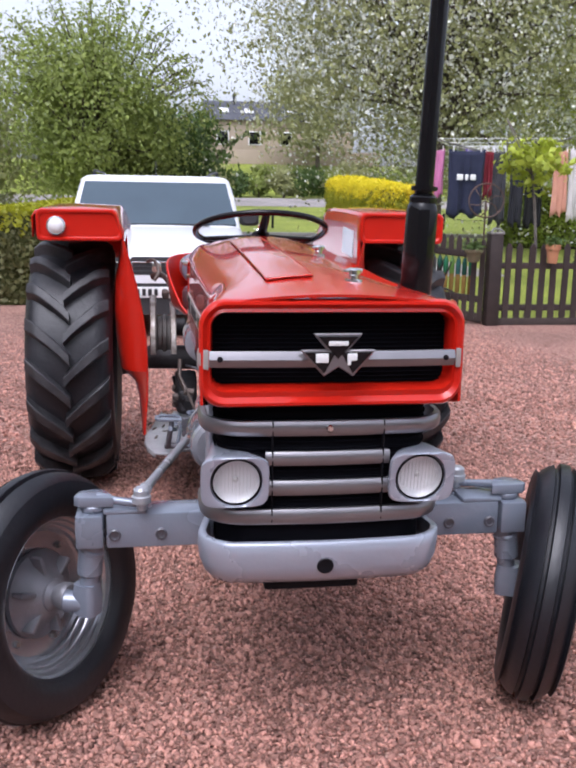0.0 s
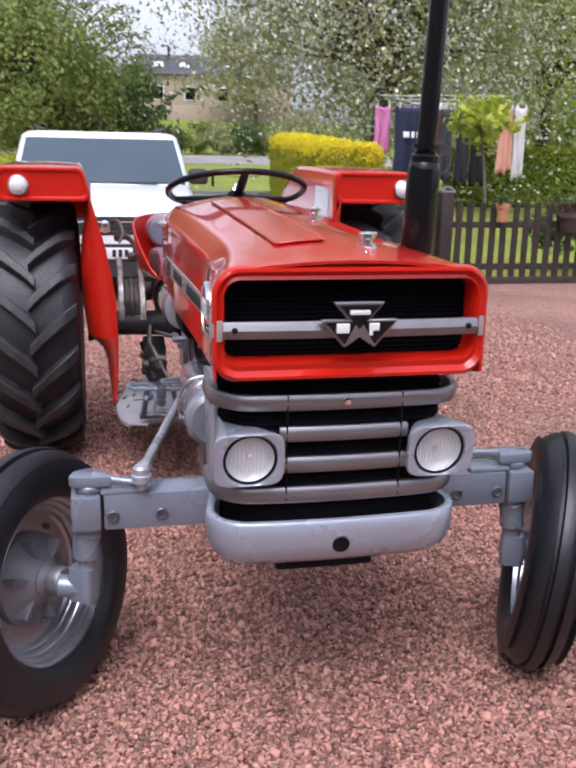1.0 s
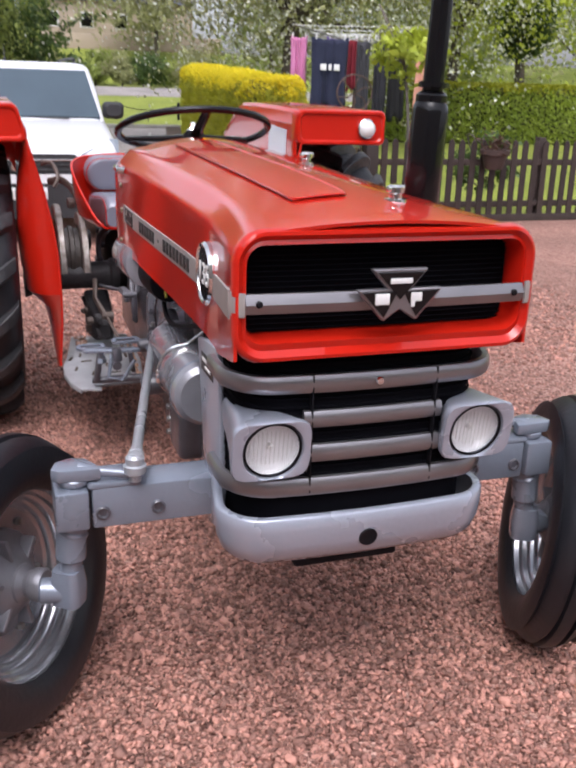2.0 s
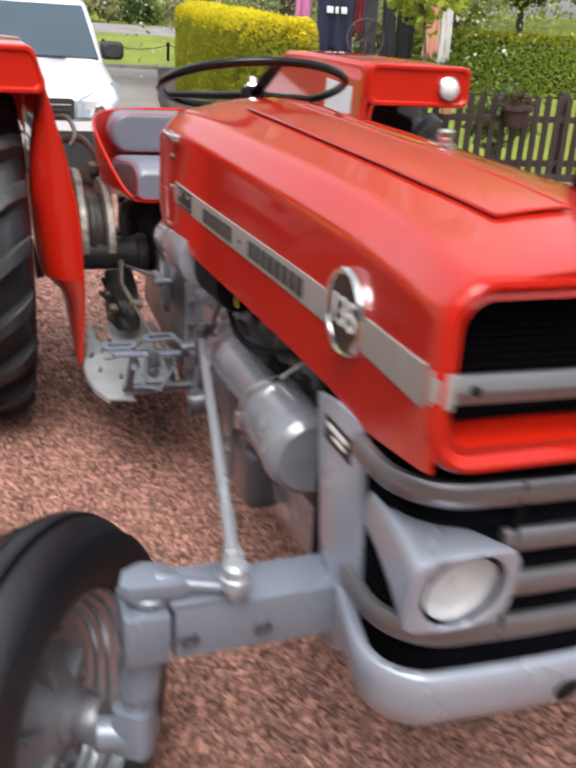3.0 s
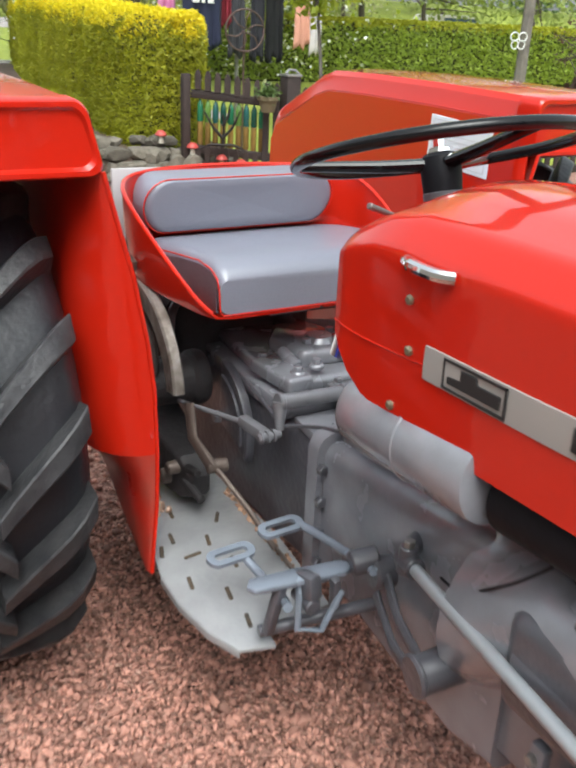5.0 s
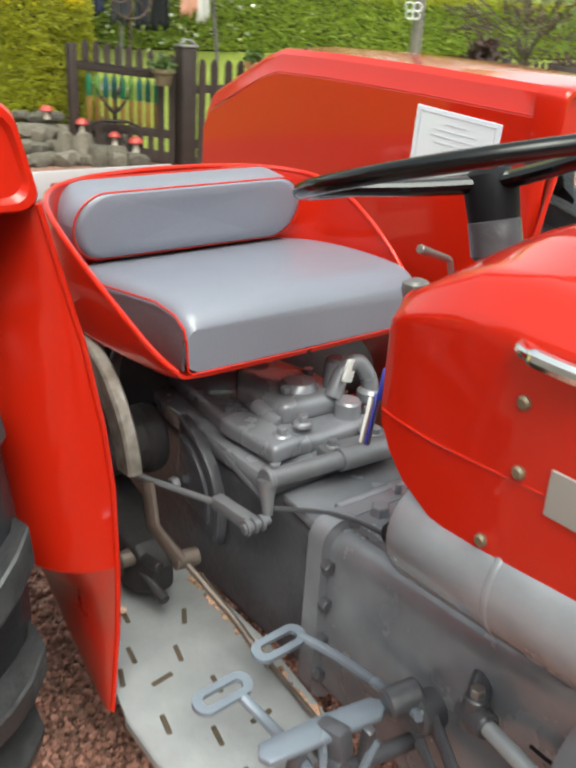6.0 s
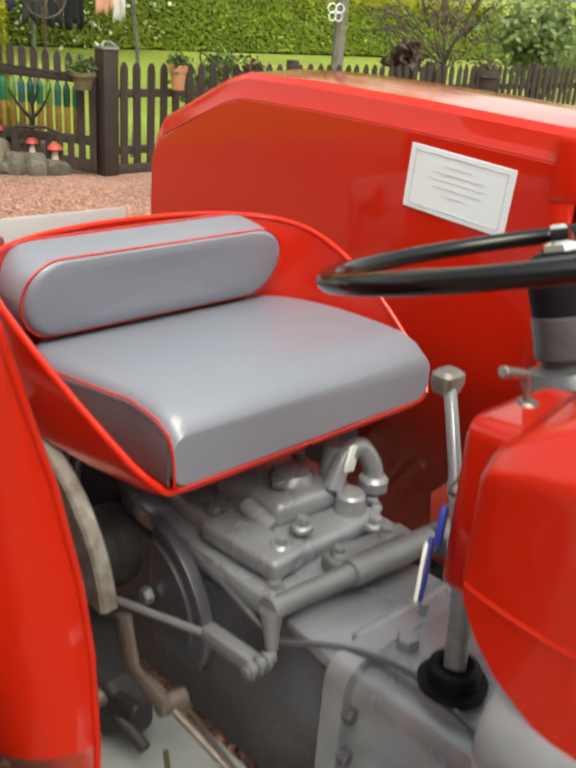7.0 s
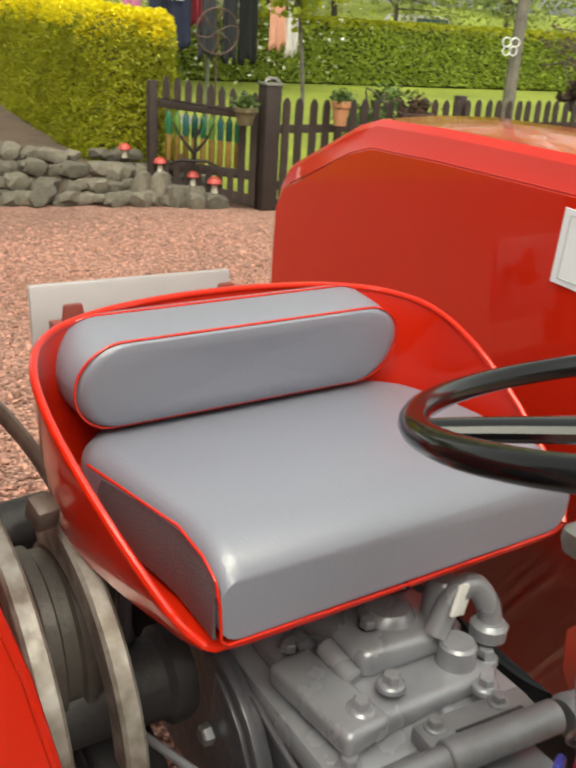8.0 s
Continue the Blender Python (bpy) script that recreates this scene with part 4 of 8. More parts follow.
bm = bmesh.new()
cyl(bm, (-0.115, 1.668, 0.664), (0.10, 1.652, 0.664), 0.0165, 0.0165, 24)
cyl(bm, (0.035, 1.657, 0.664), (0.205, 1.644, 0.664), 0.0215, 0.0215, 24)
cyl(bm, (-0.118, 1.668, 0.664), (-0.106, 1.668, 0.664), 0.021, 0.021, 24)
cyl(bm, (0.225, 1.645, 0.650), (0.285, 1.640, 0.650), 0.030, 0.026, 20, 0.006)
box(bm, (0.115, 1.682, 0.654), (0.17, 0.060, 0.026), (0, 0, -4), 0.006)
tube(bm, [(-0.112, 1.668, 0.664), (-0.116, 1.660, 0.632), (-0.12, 1.652, 0.606)], [0.018, 0.012, 0.009], 14)
xt = part("cross_shaft", bm, SHAFT, tractor, "greyed steel cross shaft above the gearbox")
bm = bmesh.new()
box(bm, (0.125, 1.674, 0.6675), (0.105, 0.011, 0.002), (0, 0, -4), 0.0008, 1)
part("plate_slot", bm, INK, xt)
for x, y in ((0.055, 1.700), (0.155, 1.694)):
    bm = bmesh.new()
    cyl(bm, (x, y, 0.665), (x, y, 0.671), 0.014, 0.014, 18, 0.002)
    cyl(bm, (x, y, 0.670), (x, y, 0.681), 0.010, 0.0095, 6, 0.0015)
    part("plate_bolt", bm, SHAFT, xt)
bm = bmesh.new()
cyl(bm, (-0.120, 1.648, 0.600), (-0.175, 1.645, 0.600), 0.009, 0.009, 12)
for i, x in enumerate((-0.135, -0.15, -0.165)):
    lathe(bm, [(0.005, 0), (0.014, 0), (0.014, 0.006), (0.005, 0.006)], (x, 1.646, 0.600), (-1, 0, 0), 14)
box(bm, (-0.155, 1.70, 0.597), (0.024, 0.10, 0.026), (0, 0, 6), 0.005)
cyl(bm, (-0.155, 1.72, 0.597), (-0.225, 1.95, 0.575), 0.006, 0.006, 10)
part("clevis_rod", bm, SHAFT, xt, "thin steel rod with a clevis")
bm = bmesh.new()
cyl(bm, (-0.11, 1.86, 0.66), (-0.115, 1.655, 0.618), 0.0045, 0.0045, 8)
tube(bm, smooth_line([(-0.11, 1.66, 0.612), (-0.06, 1.56, 0.638), (-0.04, 1.46, 0.648), (-0.05, 1.36, 0.64)], 6), 0.0045, 8)
part("cable", bm, CAST, xt)
bm = bmesh.new()
prism(bm, [(-0.10, 1.55), (0.17, 1.55), (0.17, 1.66), (-0.09, 1.66)], "z", 0.600, 0.622, 0.006)
part("selector_plate", bm, GREY, tractor, "grey plate in front of the top cover")
bm = bmesh.new()
prism(bm, [(-0.065, 1.30), (0.13, 1.30), (0.15, 1.53), (-0.06, 1.53)], "z", 0.618, 0.638, 0.006)
cyl(bm, (-0.01, 1.50, 0.63), (-0.01, 1.50, 0.655), 0.018, 0.016, 6)
cyl(bm, (0.06, 1.53, 0.62), (0.06, 1.53, 0.66), 0.006, 0.006, 10)
part("selector_cover", bm, GREY, tractor, "grey selector cover on the gearbox")
bm = bmesh.new()
box(bm, (0.045, 1.555, 0.632), (0.20, 0.020, 0.022), (0, 0, 0), 0.006)
part("cover_bar", bm, GREY, tractor)
# gear lever with its rubber boot
bm = bmesh.new()
lathe(bm, [(0.046, 0), (0.046, 0.005), (0.034, 0.006), (0.032, 0.012), (0.035, 0.018), (0.033, 0.028), (0.025, 0.032), (0.020, 0.029), (0.016, 0.022), (0, 0.022)], (-0.020, 1.420, 0.630), (0, 0, 1), 28)
gear = part("gear_lever_boot", bm, BLACK, tractor, "round black rubber boot of the gear lever")
bm = bmesh.new()
tube(bm, smooth_line([(-0.02, 1.42, 0.655), (0.010, 1.45, 0.76), (0.045, 1.51, 0.88), (0.084, 1.563, 0.962)], 6), [0.015] * 6 + [0.012] * 6 + [0.009] * 7, 14)
part("lever", bm, GREY, gear)
bm = bmesh.new()
loft(bm, [[(0.089 + x, 1.573 + y, z) for x, y in rounded(-w, w, -w * 0.8, w * 0.8, w * 0.5, 4)] for z, w in ((0.952, 0.009), (0.957, 0.018), (0.971, 0.022), (0.982, 0.021), (0.987, 0.014))])
part("knob", bm, STEEL, gear, "worn grey square knob")
bm = bmesh.new()
tube(bm, smooth_line([(0.04, 1.46, 0.88), (0.055, 1.47, 0.84), (0.05, 1.475, 0.80)], 4), 0.010, 12)
part("second_lever", bm, WINE, gear, "worn reddish lever end")
bm = bmesh.new()
lathe(bm, [(0.010, -0.0012), (0.0125, 0.0), (0.010, 0.0012), (0.0075, 0)], (-0.128, 1.386, 0.985), (0.5, 1, 0.2), 16)
cyl(bm, (-0.105, 1.365, 1.00), (-0.13, 1.388, 0.995), 0.006, 0.006, 10)
ring_ob = part("key_ring", bm, STEEL, tractor, "steel split ring with blue and white key tags")
bm = bmesh.new()
box(bm, (-0.148, 1.386, 0.946), (0.030, 0.008, 0.044), (0, 24, 30), 0.004)
part("key_tag", bm, BLUE, ring_ob)
bm = bmesh.new()
box(bm, (-0.180, 1.380, 0.905), (0.016, 0.005, 0.062), (0, 28, 30), 0.003)
part("key_tag", bm, WHITE, ring_ob, "white tag")
bm = bmesh.new()
box(bm, (-0.166, 1.384, 0.900), (0.018, 0.006, 0.070), (0, 28, 30), 0.003)
part("key_tag", bm, BLUE, ring_ob)

settle((gear,), -0.012, -0.012, 0.022)
settle((cover, xt), -0.020, -0.020, 0.003)

# quadrant plate on the left of the gearbox
bm = bmesh.new()
def sector(r0, r1, a0, a1, cy, cz, n=14):
    out = [(cy + r1 * math.cos(radians(a0 + (a1 - a0) * i / n)), cz + r1 * math.sin(radians(a0 + (a1 - a0) * i / n))) for i in range(n + 1)]
    back = [(cy + r0 * math.cos(radians(a1 + (a0 - a1) * i / n)), cz + r0 * math.sin(radians(a1 + (a0 - a1) * i / n))) for i in range(n + 1)]
    return out + back
prism(bm, sector(0.02, 0.165, 95, 200, 1.955, 0.50), "x", -0.128, -0.112, 0.003)
quad = part("quadrant_plate", bm, CAST, tractor, "dark cast quadrant plate")
bm = bmesh.new()
prism(bm, sector(0.156, 0.168, 98, 196, 1.955, 0.50), "x", -0.136, -0.122, 0.003)
prism(bm, sector(0.120, 0.128, 100, 190, 1.955, 0.50), "x", -0.134, -0.122, 0.002)
part("quadrant_rail", bm, CAST, quad)
bm = bmesh.new()
cyl(bm, (-0.128, 1.945, 0.510), (-0.146, 1.945, 0.510), 0.017, 0.015, 6, 0.003)
part("quadrant_nut", bm, SHAFT, quad)
# brake drum with two worn rims
DY, DZ = 2.02, 0.625
bm = bmesh.new()
lathe(bm, [(0, -0.05), (0.115, -0.05), (0.122, -0.042), (0.122, -0.03), (0.114, -0.026), (0.114, -0.008), (0.122, -0.004), (0.122, 0.012), (0.114, 0.016), (0.114, 0.034), (0.122, 0.038), (0.122, 0.05), (0.116, 0.058), (0, 0.058)], (-0.345, DY + 0.04, DZ + 0.05), (1, 0, 0), 48)
drum = part("brake_drum", bm, mat("drum_casting", (0.095, 0.080, 0.070), (0.040, 0.033, 0.030), 26, 0.5, 0.2, 0.3, 60), tractor, "dark brake drum with two worn steel rims")
for x, R in ((-0.392, 0.266), (-0.302, 0.236)):
    bm = bmesh.new()
    n = 40
    rings = []
    for i in range(n + 1):
        k = radians(62 + 110 * i / n)
        c, sn = math.cos(k), math.sin(k)
        rings.append([(x + dx, DY + (R + dr) * c, DZ + (R + dr) * sn) for dx, dr in ((-0.011, -0.052), (-0.0135, -0.005), (-0.009, 0.0), (0.009, 0.0), (0.0135, -0.005), (0.011, -0.052))])
    loft(bm, rings)
    part("drum_rim", bm, RUSTED, drum, "worn greyish steel rim")
bm = bmesh.new()
tube(bm, [(-0.275, 1.80, 0.63), (-0.28, 1.77, 0.56), (-0.25, 1.735, 0.50)], [0.014, 0.014, 0.017], 10, flat=(0.7, 1.3))
cyl(bm, (-0.26, 1.735, 0.500), (-0.215, 1.73, 0.498), 0.017, 0.016, 14)
tube(bm, [(-0.245, 1.73, 0.50), (-0.215, 1.62, 0.44), (-0.20, 1.53, 0.39)], 0.006, 8)
part("brake_lever", bm, BROWN, drum)
bm = bmesh.new()
tube(bm, smooth_line([(-0.40, 2.30, 0.95), (-0.35, 2.22, 0.965), (-0.315, 2.10, 0.93), (-0.29, 1.98, 0.86)], 6), [0.012] * 19, 10, flat=(0.6, 1.3))
tube(bm, smooth_line([(-0.42, 2.34, 1.02), (-0.385, 2.27, 1.03), (-0.365, 2.22, 0.98), (-0.385, 2.20, 0.94)], 6), 0.008, 10)
box(bm, (-0.335, 2.00, 0.898), (0.030, 0.035, 0.035), (20, 0, 10), 0.006)
part("lift_arm", bm, BROWN, tractor, "dark cast lift arm behind the seat")

# ---- left footplate, pedals
bm = bmesh.new()
outline = [(-0.38, 1.98), (-0.420, 1.70), (-0.444, 1.58), (-0.446, 1.48), (-0.432, 1.38), (-0.405, 1.302), (-0.335, 1.285), (-0.33, 1.33), (-0.180, 1.345), (-0.150, 1.60), (-0.150, 1.98)]
prism(bm, outline, "z", 0.352, 0.362, 0.003)
prism(bm, [(-0.446, 1.58), (-0.448, 1.48), (-0.434, 1.378), (-0.405, 1.300), (-0.400, 1.306), (-0.428, 1.382), (-0.442, 1.482), (-0.440, 1.58)], "z", 0.342, 0.36, 0.002)
plate = part("footplate", bm, mat("footplate_paint", (0.37, 0.372, 0.385), (0.26, 0.262, 0.272), 12, 0.36, 0.2, 0.2, 60), tractor, "pale grey steel footplate with raised slots")
SLOT = mat("slot_dirt", (0.10, 0.065, 0.035), (0.04, 0.035, 0.03), 30, 0.7)
rng = random.Random(4)
for x, y, turn in ((-0.41, 1.66, 70), (-0.355, 1.62, 8), (-0.37, 1.70, 80), (-0.30, 1.66, 75), (-0.40, 1.53, 78), (-0.285, 1.56, 80), (-0.345, 1.465, 78), (-0.265, 1.46, 5), (-0.35, 1.37, 75), (-0.43, 1.75, 60), (-0.33, 1.80, 80), (-0.24, 1.74, 60)):
    bm = bmesh.new()
    box(bm, (x, y, 0.3625), (0.042, 0.009, 0.006), (0, 0, turn), 0.0025)
    part("slot", bm, SLOT, plate)
bm = bmesh.new()
for i in range(60):
    y = 1.40 + i * 0.0075
    x = -0.178 + (y - 1.60) * 0.05 + rng.uniform(-0.007, 0.007)
    s = rng.uniform(0.005, 0.010)
    box(bm, (x, y, 0.364), (s, s * 1.2, s), (rng.uniform(0, 60), rng.uniform(0, 60), rng.uniform(0, 90)), 0, 1)
part("lodged_gravel", bm, mat("lodged_stone", (0.30, 0.15, 0.10), (0.45, 0.3, 0.2), 60, 0.8, island=0.4), plate, "reddish gravel caught along the edge")
bm = bmesh.new()
rng2 = random.Random(9)
for i in range(46):
    box(bm, (rng2.uniform(-0.37, -0.325) , rng2.uniform(1.80, 1.93), 0.365 + rng2.uniform(0, 0.010)), (0.010, 0.008, 0.007), (rng2.uniform(0, 60), rng2.uniform(0, 60), rng2.uniform(0, 90)), 0, 1)
part("lodged_gravel", bm, mat("lodged_stone", (0.42, 0.24, 0.18), (0.5, 0.36, 0.28), 60, 0.8, island=0.4), plate, "reddish gravel heaped at the drum")
bm = bmesh.new()
tube(bm, [(-0.205, 1.35, 0.372), (-0.190, 1.55, 0.376), (-0.165, 1.80, 0.390)], 0.0045, 8)
part("plate_rail", bm, BROWN, plate)


def pedal(x, y, z, pad_turn):
    bm = bmesh.new()
    outer = rounded(-0.052, 0.052, -0.021, 0.021, 0.021, 6)
    inner = rounded(-0.036, 0.036, -0.009, 0.009, 0.009, 6)
    m = pose(x, y, z, 12, 0, pad_turn)
    rings = [[m @ Vector((a, b, h)) for a, b in ring] for ring, h in ((outer, 0), (outer, 0.009), (inner, 0.009), (inner, 0), (outer, 0))]
    loft(bm, rings, caps=False)
    bmesh.ops.remove_doubles(bm, verts=bm.verts, dist=0.0002)
    return bm


pedals = [pd := part("brake_pedal", pedal(-0.345, 1.505, 0.442, 4), AXLE, tractor, "open oval grey pedal")]
bm = bmesh.new()
tube(bm, smooth_line([(-0.320, 1.495, 0.440), (-0.310, 1.44, 0.425), (-0.315, 1.36, 0.435), (-0.335, 1.30, 0.455)], 6), 0.009, 10)
part("pedal_arm", bm, AXLE, pd)
pd = part("brake_pedal", pedal(-0.215, 1.540, 0.450, 4), AXLE, tractor, "open oval grey pedal")
bm = bmesh.new()
tube(bm, smooth_line([(-0.172, 1.535, 0.452), (-0.155, 1.47, 0.452), (-0.155, 1.36, 0.470), (-0.175, 1.27, 0.50)], 6), 0.009, 10)
part("pedal_arm", bm, AXLE, pd)
pedals.append(pd)
bm = bmesh.new()
prism(bm, [(-0.392, 1.268), (-0.400, 1.286), (-0.385, 1.306), (-0.30, 1.300), (-0.205, 1.285), (-0.185, 1.262), (-0.215, 1.246), (-0.29, 1.254)], "z", 0.492, 0.504, 0.004)
latch = part("pedal_latch", bm, AXLE, tractor, "flat pale grey pedal latch plate")
bm = bmesh.new()
box(bm, (-0.345, 1.280, 0.44), (0.020, 0.020, 0.11), (8, 8, 10), 0.005)
part("bracket", bm, CAST, latch)
bm = bmesh.new()
box(bm, (-0.285, 1.265, 0.485), (0.030, 0.05, 0.05), (-10, 0, 10), 0.008)
cyl(bm, (-0.285, 1.24, 0.45), (-0.285, 1.30, 0.45), 0.016, 0.016, 14, 0.003)
part("bracket", bm, CAST, latch)
bm = bmesh.new()
box(bm, (-0.235, 1.25, 0.46), (0.016, 0.018, 0.08), (10, -10, 5), 0.004)
part("bracket", bm, CAST, latch)
bm = bmesh.new()
tube(bm, [(-0.30, 1.27, 0.485), (-0.315, 1.245, 0.41), (-0.27, 1.235, 0.40), (-0.225, 1.24, 0.47)], 0.007, 8)
part("return_link", bm, AXLE, latch)
bm = bmesh.new()
cyl(bm, (-0.365, 1.30, 0.385), (0.0, 1.23, 0.41), 0.012, 0.014, 14)
part("pedal_shaft", bm, CAST, latch)
bm = bmesh.new()
cyl(bm, (-0.205, 1.25, 0.515), (-0.155, 1.235, 0.525), 0.024, 0.024, 18, 0.004)
part("boss", bm, CAST, latch)
bm = bmesh.new()
cyl(bm, (-0.175, 1.225, 0.50), (-0.115, 1.215, 0.50), 0.032, 0.030, 18, 0.005)
part("boss", bm, CAST, latch)
bm = bmesh.new()
tube(bm, [(-0.15, 1.22, 0.51), (-0.19, 1.12, 0.475), (-0.215, 1.02, 0.465)], 0.011, 10, flat=(0.7, 1.3))
part("clutch_rod", bm, CAST, latch)
bm = bmesh.new()
tube(bm, [(-0.17, 1.21, 0.46), (-0.205, 1.11, 0.435), (-0.225, 1.02, 0.435)], 0.010, 10, flat=(0.7, 1.3))
part("clutch_lever", bm, CAST, latch)
bm = bmesh.new()
cyl(bm, (-0.236, 1.010, 0.452), (-0.10, 0.985, 0.472), 0.034, 0.034, 24, 0.005)
cyl(bm, (-0.240, 1.011, 0.452), (-0.228, 1.009, 0.453), 0.038, 0.038, 24, 0.004)
part("cross_boss", bm, CAST, latch)
bm = bmesh.new()
box(bm, (-0.163, 0.815, 0.405), (0.020, 0.030, 0.13), (4, 0, 0), 0.005)
sf = part("sump_flange", bm, GREY, tractor, "bolted grey flange at the rear of the sump")
for z in (0.365, 0.405, 0.445):
    bm = bmesh.new()
    cyl(bm, (-0.170, 0.815, z), (-0.183, 0.815, z), 0.010, 0.009, 6, 0.0015)
    part("bolt", bm, STEEL, sf)

settle((plate,), 0.018, 0.022, -0.016)
settle(pedals, 0.010, -0.038, 0.006)
settle((latch,), 0.018, 0.026, -0.012)

# ---- seat
bm = bmesh.new()
SX = 0.048
side = [(0.262, 1.768, 0.838), (0.285, 1.80, 0.872), (0.306, 1.90, 0.950), (0.312, 2.00, 1.014), (0.302, 2.09, 1.046), (0.262, 2.16, 1.058), (0.19, 2.20, 1.064), (0.10, 2.222, 1.066)]
lean = lambda y: -0.030 * min(max((y - 1.77) / 0.22, 0), 1)
rim = smooth_line([(SX + lean(y) - x * 1.035, y, z) for x, y, z in side] + [(SX - 0.03, 2.228, 1.067)] + [(SX + lean(y) + x * 1.035, y, z) for x, y, z in side[::-1]], 4)
def inset(p, k, z):
    c = Vector((SX, 1.98, 0))
    return (c.x + (p.x - c.x) * k, c.y + (p.y - c.y) * (k if p.y > 1.8 else 1.0), z)
loft(bm, [[tuple(p) for p in rim], [inset(p, 0.985, p.z * 0.55 + 0.828 * 0.45) for p in rim], [inset(p, 0.95, p.z * 0.15 + 0.826 * 0.85) for p in rim], [inset(p, 0.80, 0.824) for p in rim], [inset(p, 0.02, 0.824) for p in rim]], closed=False)
seat_pan = part("seat_pan", bm, RED, tractor, "glossy red sheet-metal seat shell", 40)
sheet(seat_pan, 0.006, 0)
bm = bmesh.new()
tube(bm, rim, 0.0055, 10)
part("pan_rim", bm, RED, seat_pan, "rolled red edge")


def cushion(cx, w, y0, y1, z0, zf, zb, r, round_back):
    """A soft wedge cushion with rounded edges."""
    bm = bmesh.new()
    n = 14
    rings = []
    for k in range(n + 1):
        f = k / n
        y = y0 + (y1 - y0) * f
        top = zf + (zb - zf) * f + 0.012 * math.sin(math.pi * f)
        if f < 0.15:
            top -= 0.026 * (1 - f / 0.15) ** 2
        ww = w - (0.035 * ((f - 0.8) / 0.2) ** 2 if f > 0.8 and round_back else 0)
        pts = []
        for x, z in rounded(-ww, ww, z0, top, r, 5):
            crown = 0.012 * (1 - (x / ww) ** 2) if z > (z0 + top) / 2 else 0
            pts.append((cx + x * (1 + 0.05 * min(max(f - 0.25, 0) * 1.5, 1)) - 0.022 * min(max(f - 0.25, 0) * 1.5, 1), y, z + crown))
        rings.append(pts)
    return loft(bm, rings)


seat = part("seat_cushion", cushion(SX + 0.009, 0.264, 1.768, 2.155, 0.832, 0.934, 0.912, 0.028, True), VINYL, tractor, "grey vinyl seat cushion with red piping", 55)
bm = bmesh.new()
tube(bm, [(SX - 0.290, 2.06, 0.916), (SX - 0.274, 1.95, 0.924), (SX - 0.260, 1.86, 0.930), (SX - 0.259, 1.80, 0.925), (SX - 0.257, 1.775, 0.910), (SX - 0.256, 1.766, 0.885), (SX - 0.254, 1.764, 0.84), (SX - 0.245, 1.764, 0.832),
          (SX, 1.763, 0.831), (SX + 0.245, 1.764, 0.832)], 0.0019, 8)
part("piping", bm, RED, seat, "red piping")
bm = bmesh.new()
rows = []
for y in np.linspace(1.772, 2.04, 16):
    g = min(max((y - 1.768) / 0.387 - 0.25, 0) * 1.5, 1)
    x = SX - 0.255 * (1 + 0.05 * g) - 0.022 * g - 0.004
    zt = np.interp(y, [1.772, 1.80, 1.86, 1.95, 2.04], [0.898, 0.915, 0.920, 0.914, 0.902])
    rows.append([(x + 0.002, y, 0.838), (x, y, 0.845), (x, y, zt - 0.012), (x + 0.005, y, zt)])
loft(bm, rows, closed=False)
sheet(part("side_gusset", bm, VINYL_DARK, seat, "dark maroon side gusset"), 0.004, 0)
bm = bmesh.new()
prof = rounded(-0.268, 0.268, -0.064, 0.064, 0.064, 8)
def back_ring(y, k, dz=0.0):
    out = []
    for x, z in prof:
        bow = 0.014 * (x * k / 0.262) ** 2
        out.append((SX - 0.032 + x * k * 0.965, y - bow - 0.20 * z * k, 0.998 + dz + z * k * (1.06 if z < 0 else 0.96)))
    return out
loft(bm, [back_ring(2.222, 0.92, 0.010), back_ring(2.216, 0.98, 0.008), back_ring(2.200, 1.02, 0.006), back_ring(2.150, 1.01, 0.002), back_ring(2.118, 0.985), back_ring(2.111, 0.955), back_ring(2.1085, 0.91), back_ring(2.108, 0.6), back_ring(2.108, 0.05)])
rest = part("backrest", bm, VINYL, tractor, "grey vinyl backrest bolster with red piping", 60)
for yy, kk, dz in ((2.116, 0.995, 0.0), (2.206, 1.02, 0.007)):
    bm = bmesh.new()
    tube(bm, back_ring(yy, kk, dz), 0.0018, 8, closed=True)
    part("piping", bm, RED, rest, "red piping")
# grey plate and red brackets behind the seat
bm = bmesh.new()
box(bm, (0.005, 2.44, 0.955), (0.36, 0.014, 0.19), (-6, 0, -3), 0.004)
pl = part("rear_plate", bm, mat("pale_plate", (0.40, 0.375, 0.385), (0.33, 0.31, 0.32), 8, 0.45, 0.2), tractor, "pale grey plate behind the seat")
for x in (-0.135, 0.145):
    bm = bmesh.new()
    prism(bm, [(x - 0.025, 0.96), (x + 0.03, 0.96), (x + 0.015, 1.045), (x - 0.015, 1.045)], "y", 2.35 + (0.02 if x > 0 else 0), 2.36 + (0.02 if x > 0 else 0), 0.004)
    box(bm, (x, 2.39, 0.985), (0.03, 0.09, 0.02), bev=0.003)
    part("bracket", bm, WINE, pl, "dark red bracket")
bm = bmesh.new()
tube(bm, [(0.05, 2.2, 0.62), (0.05, 2.28, 0.80), (0.05, 2.20, 0.825)], 0.02, 12, flat=(1.6, 0.6))
box(bm, (0.05, 2.0, 0.80), (0.20, 0.30, 0.03), bev=0.006)
part("seat_spring", bm, CAST, tractor)

settle((seat_pan, seat, rest), -0.020, -0.014, 0.006)
settle((pl,), -0.030, 0.015, -0.018)

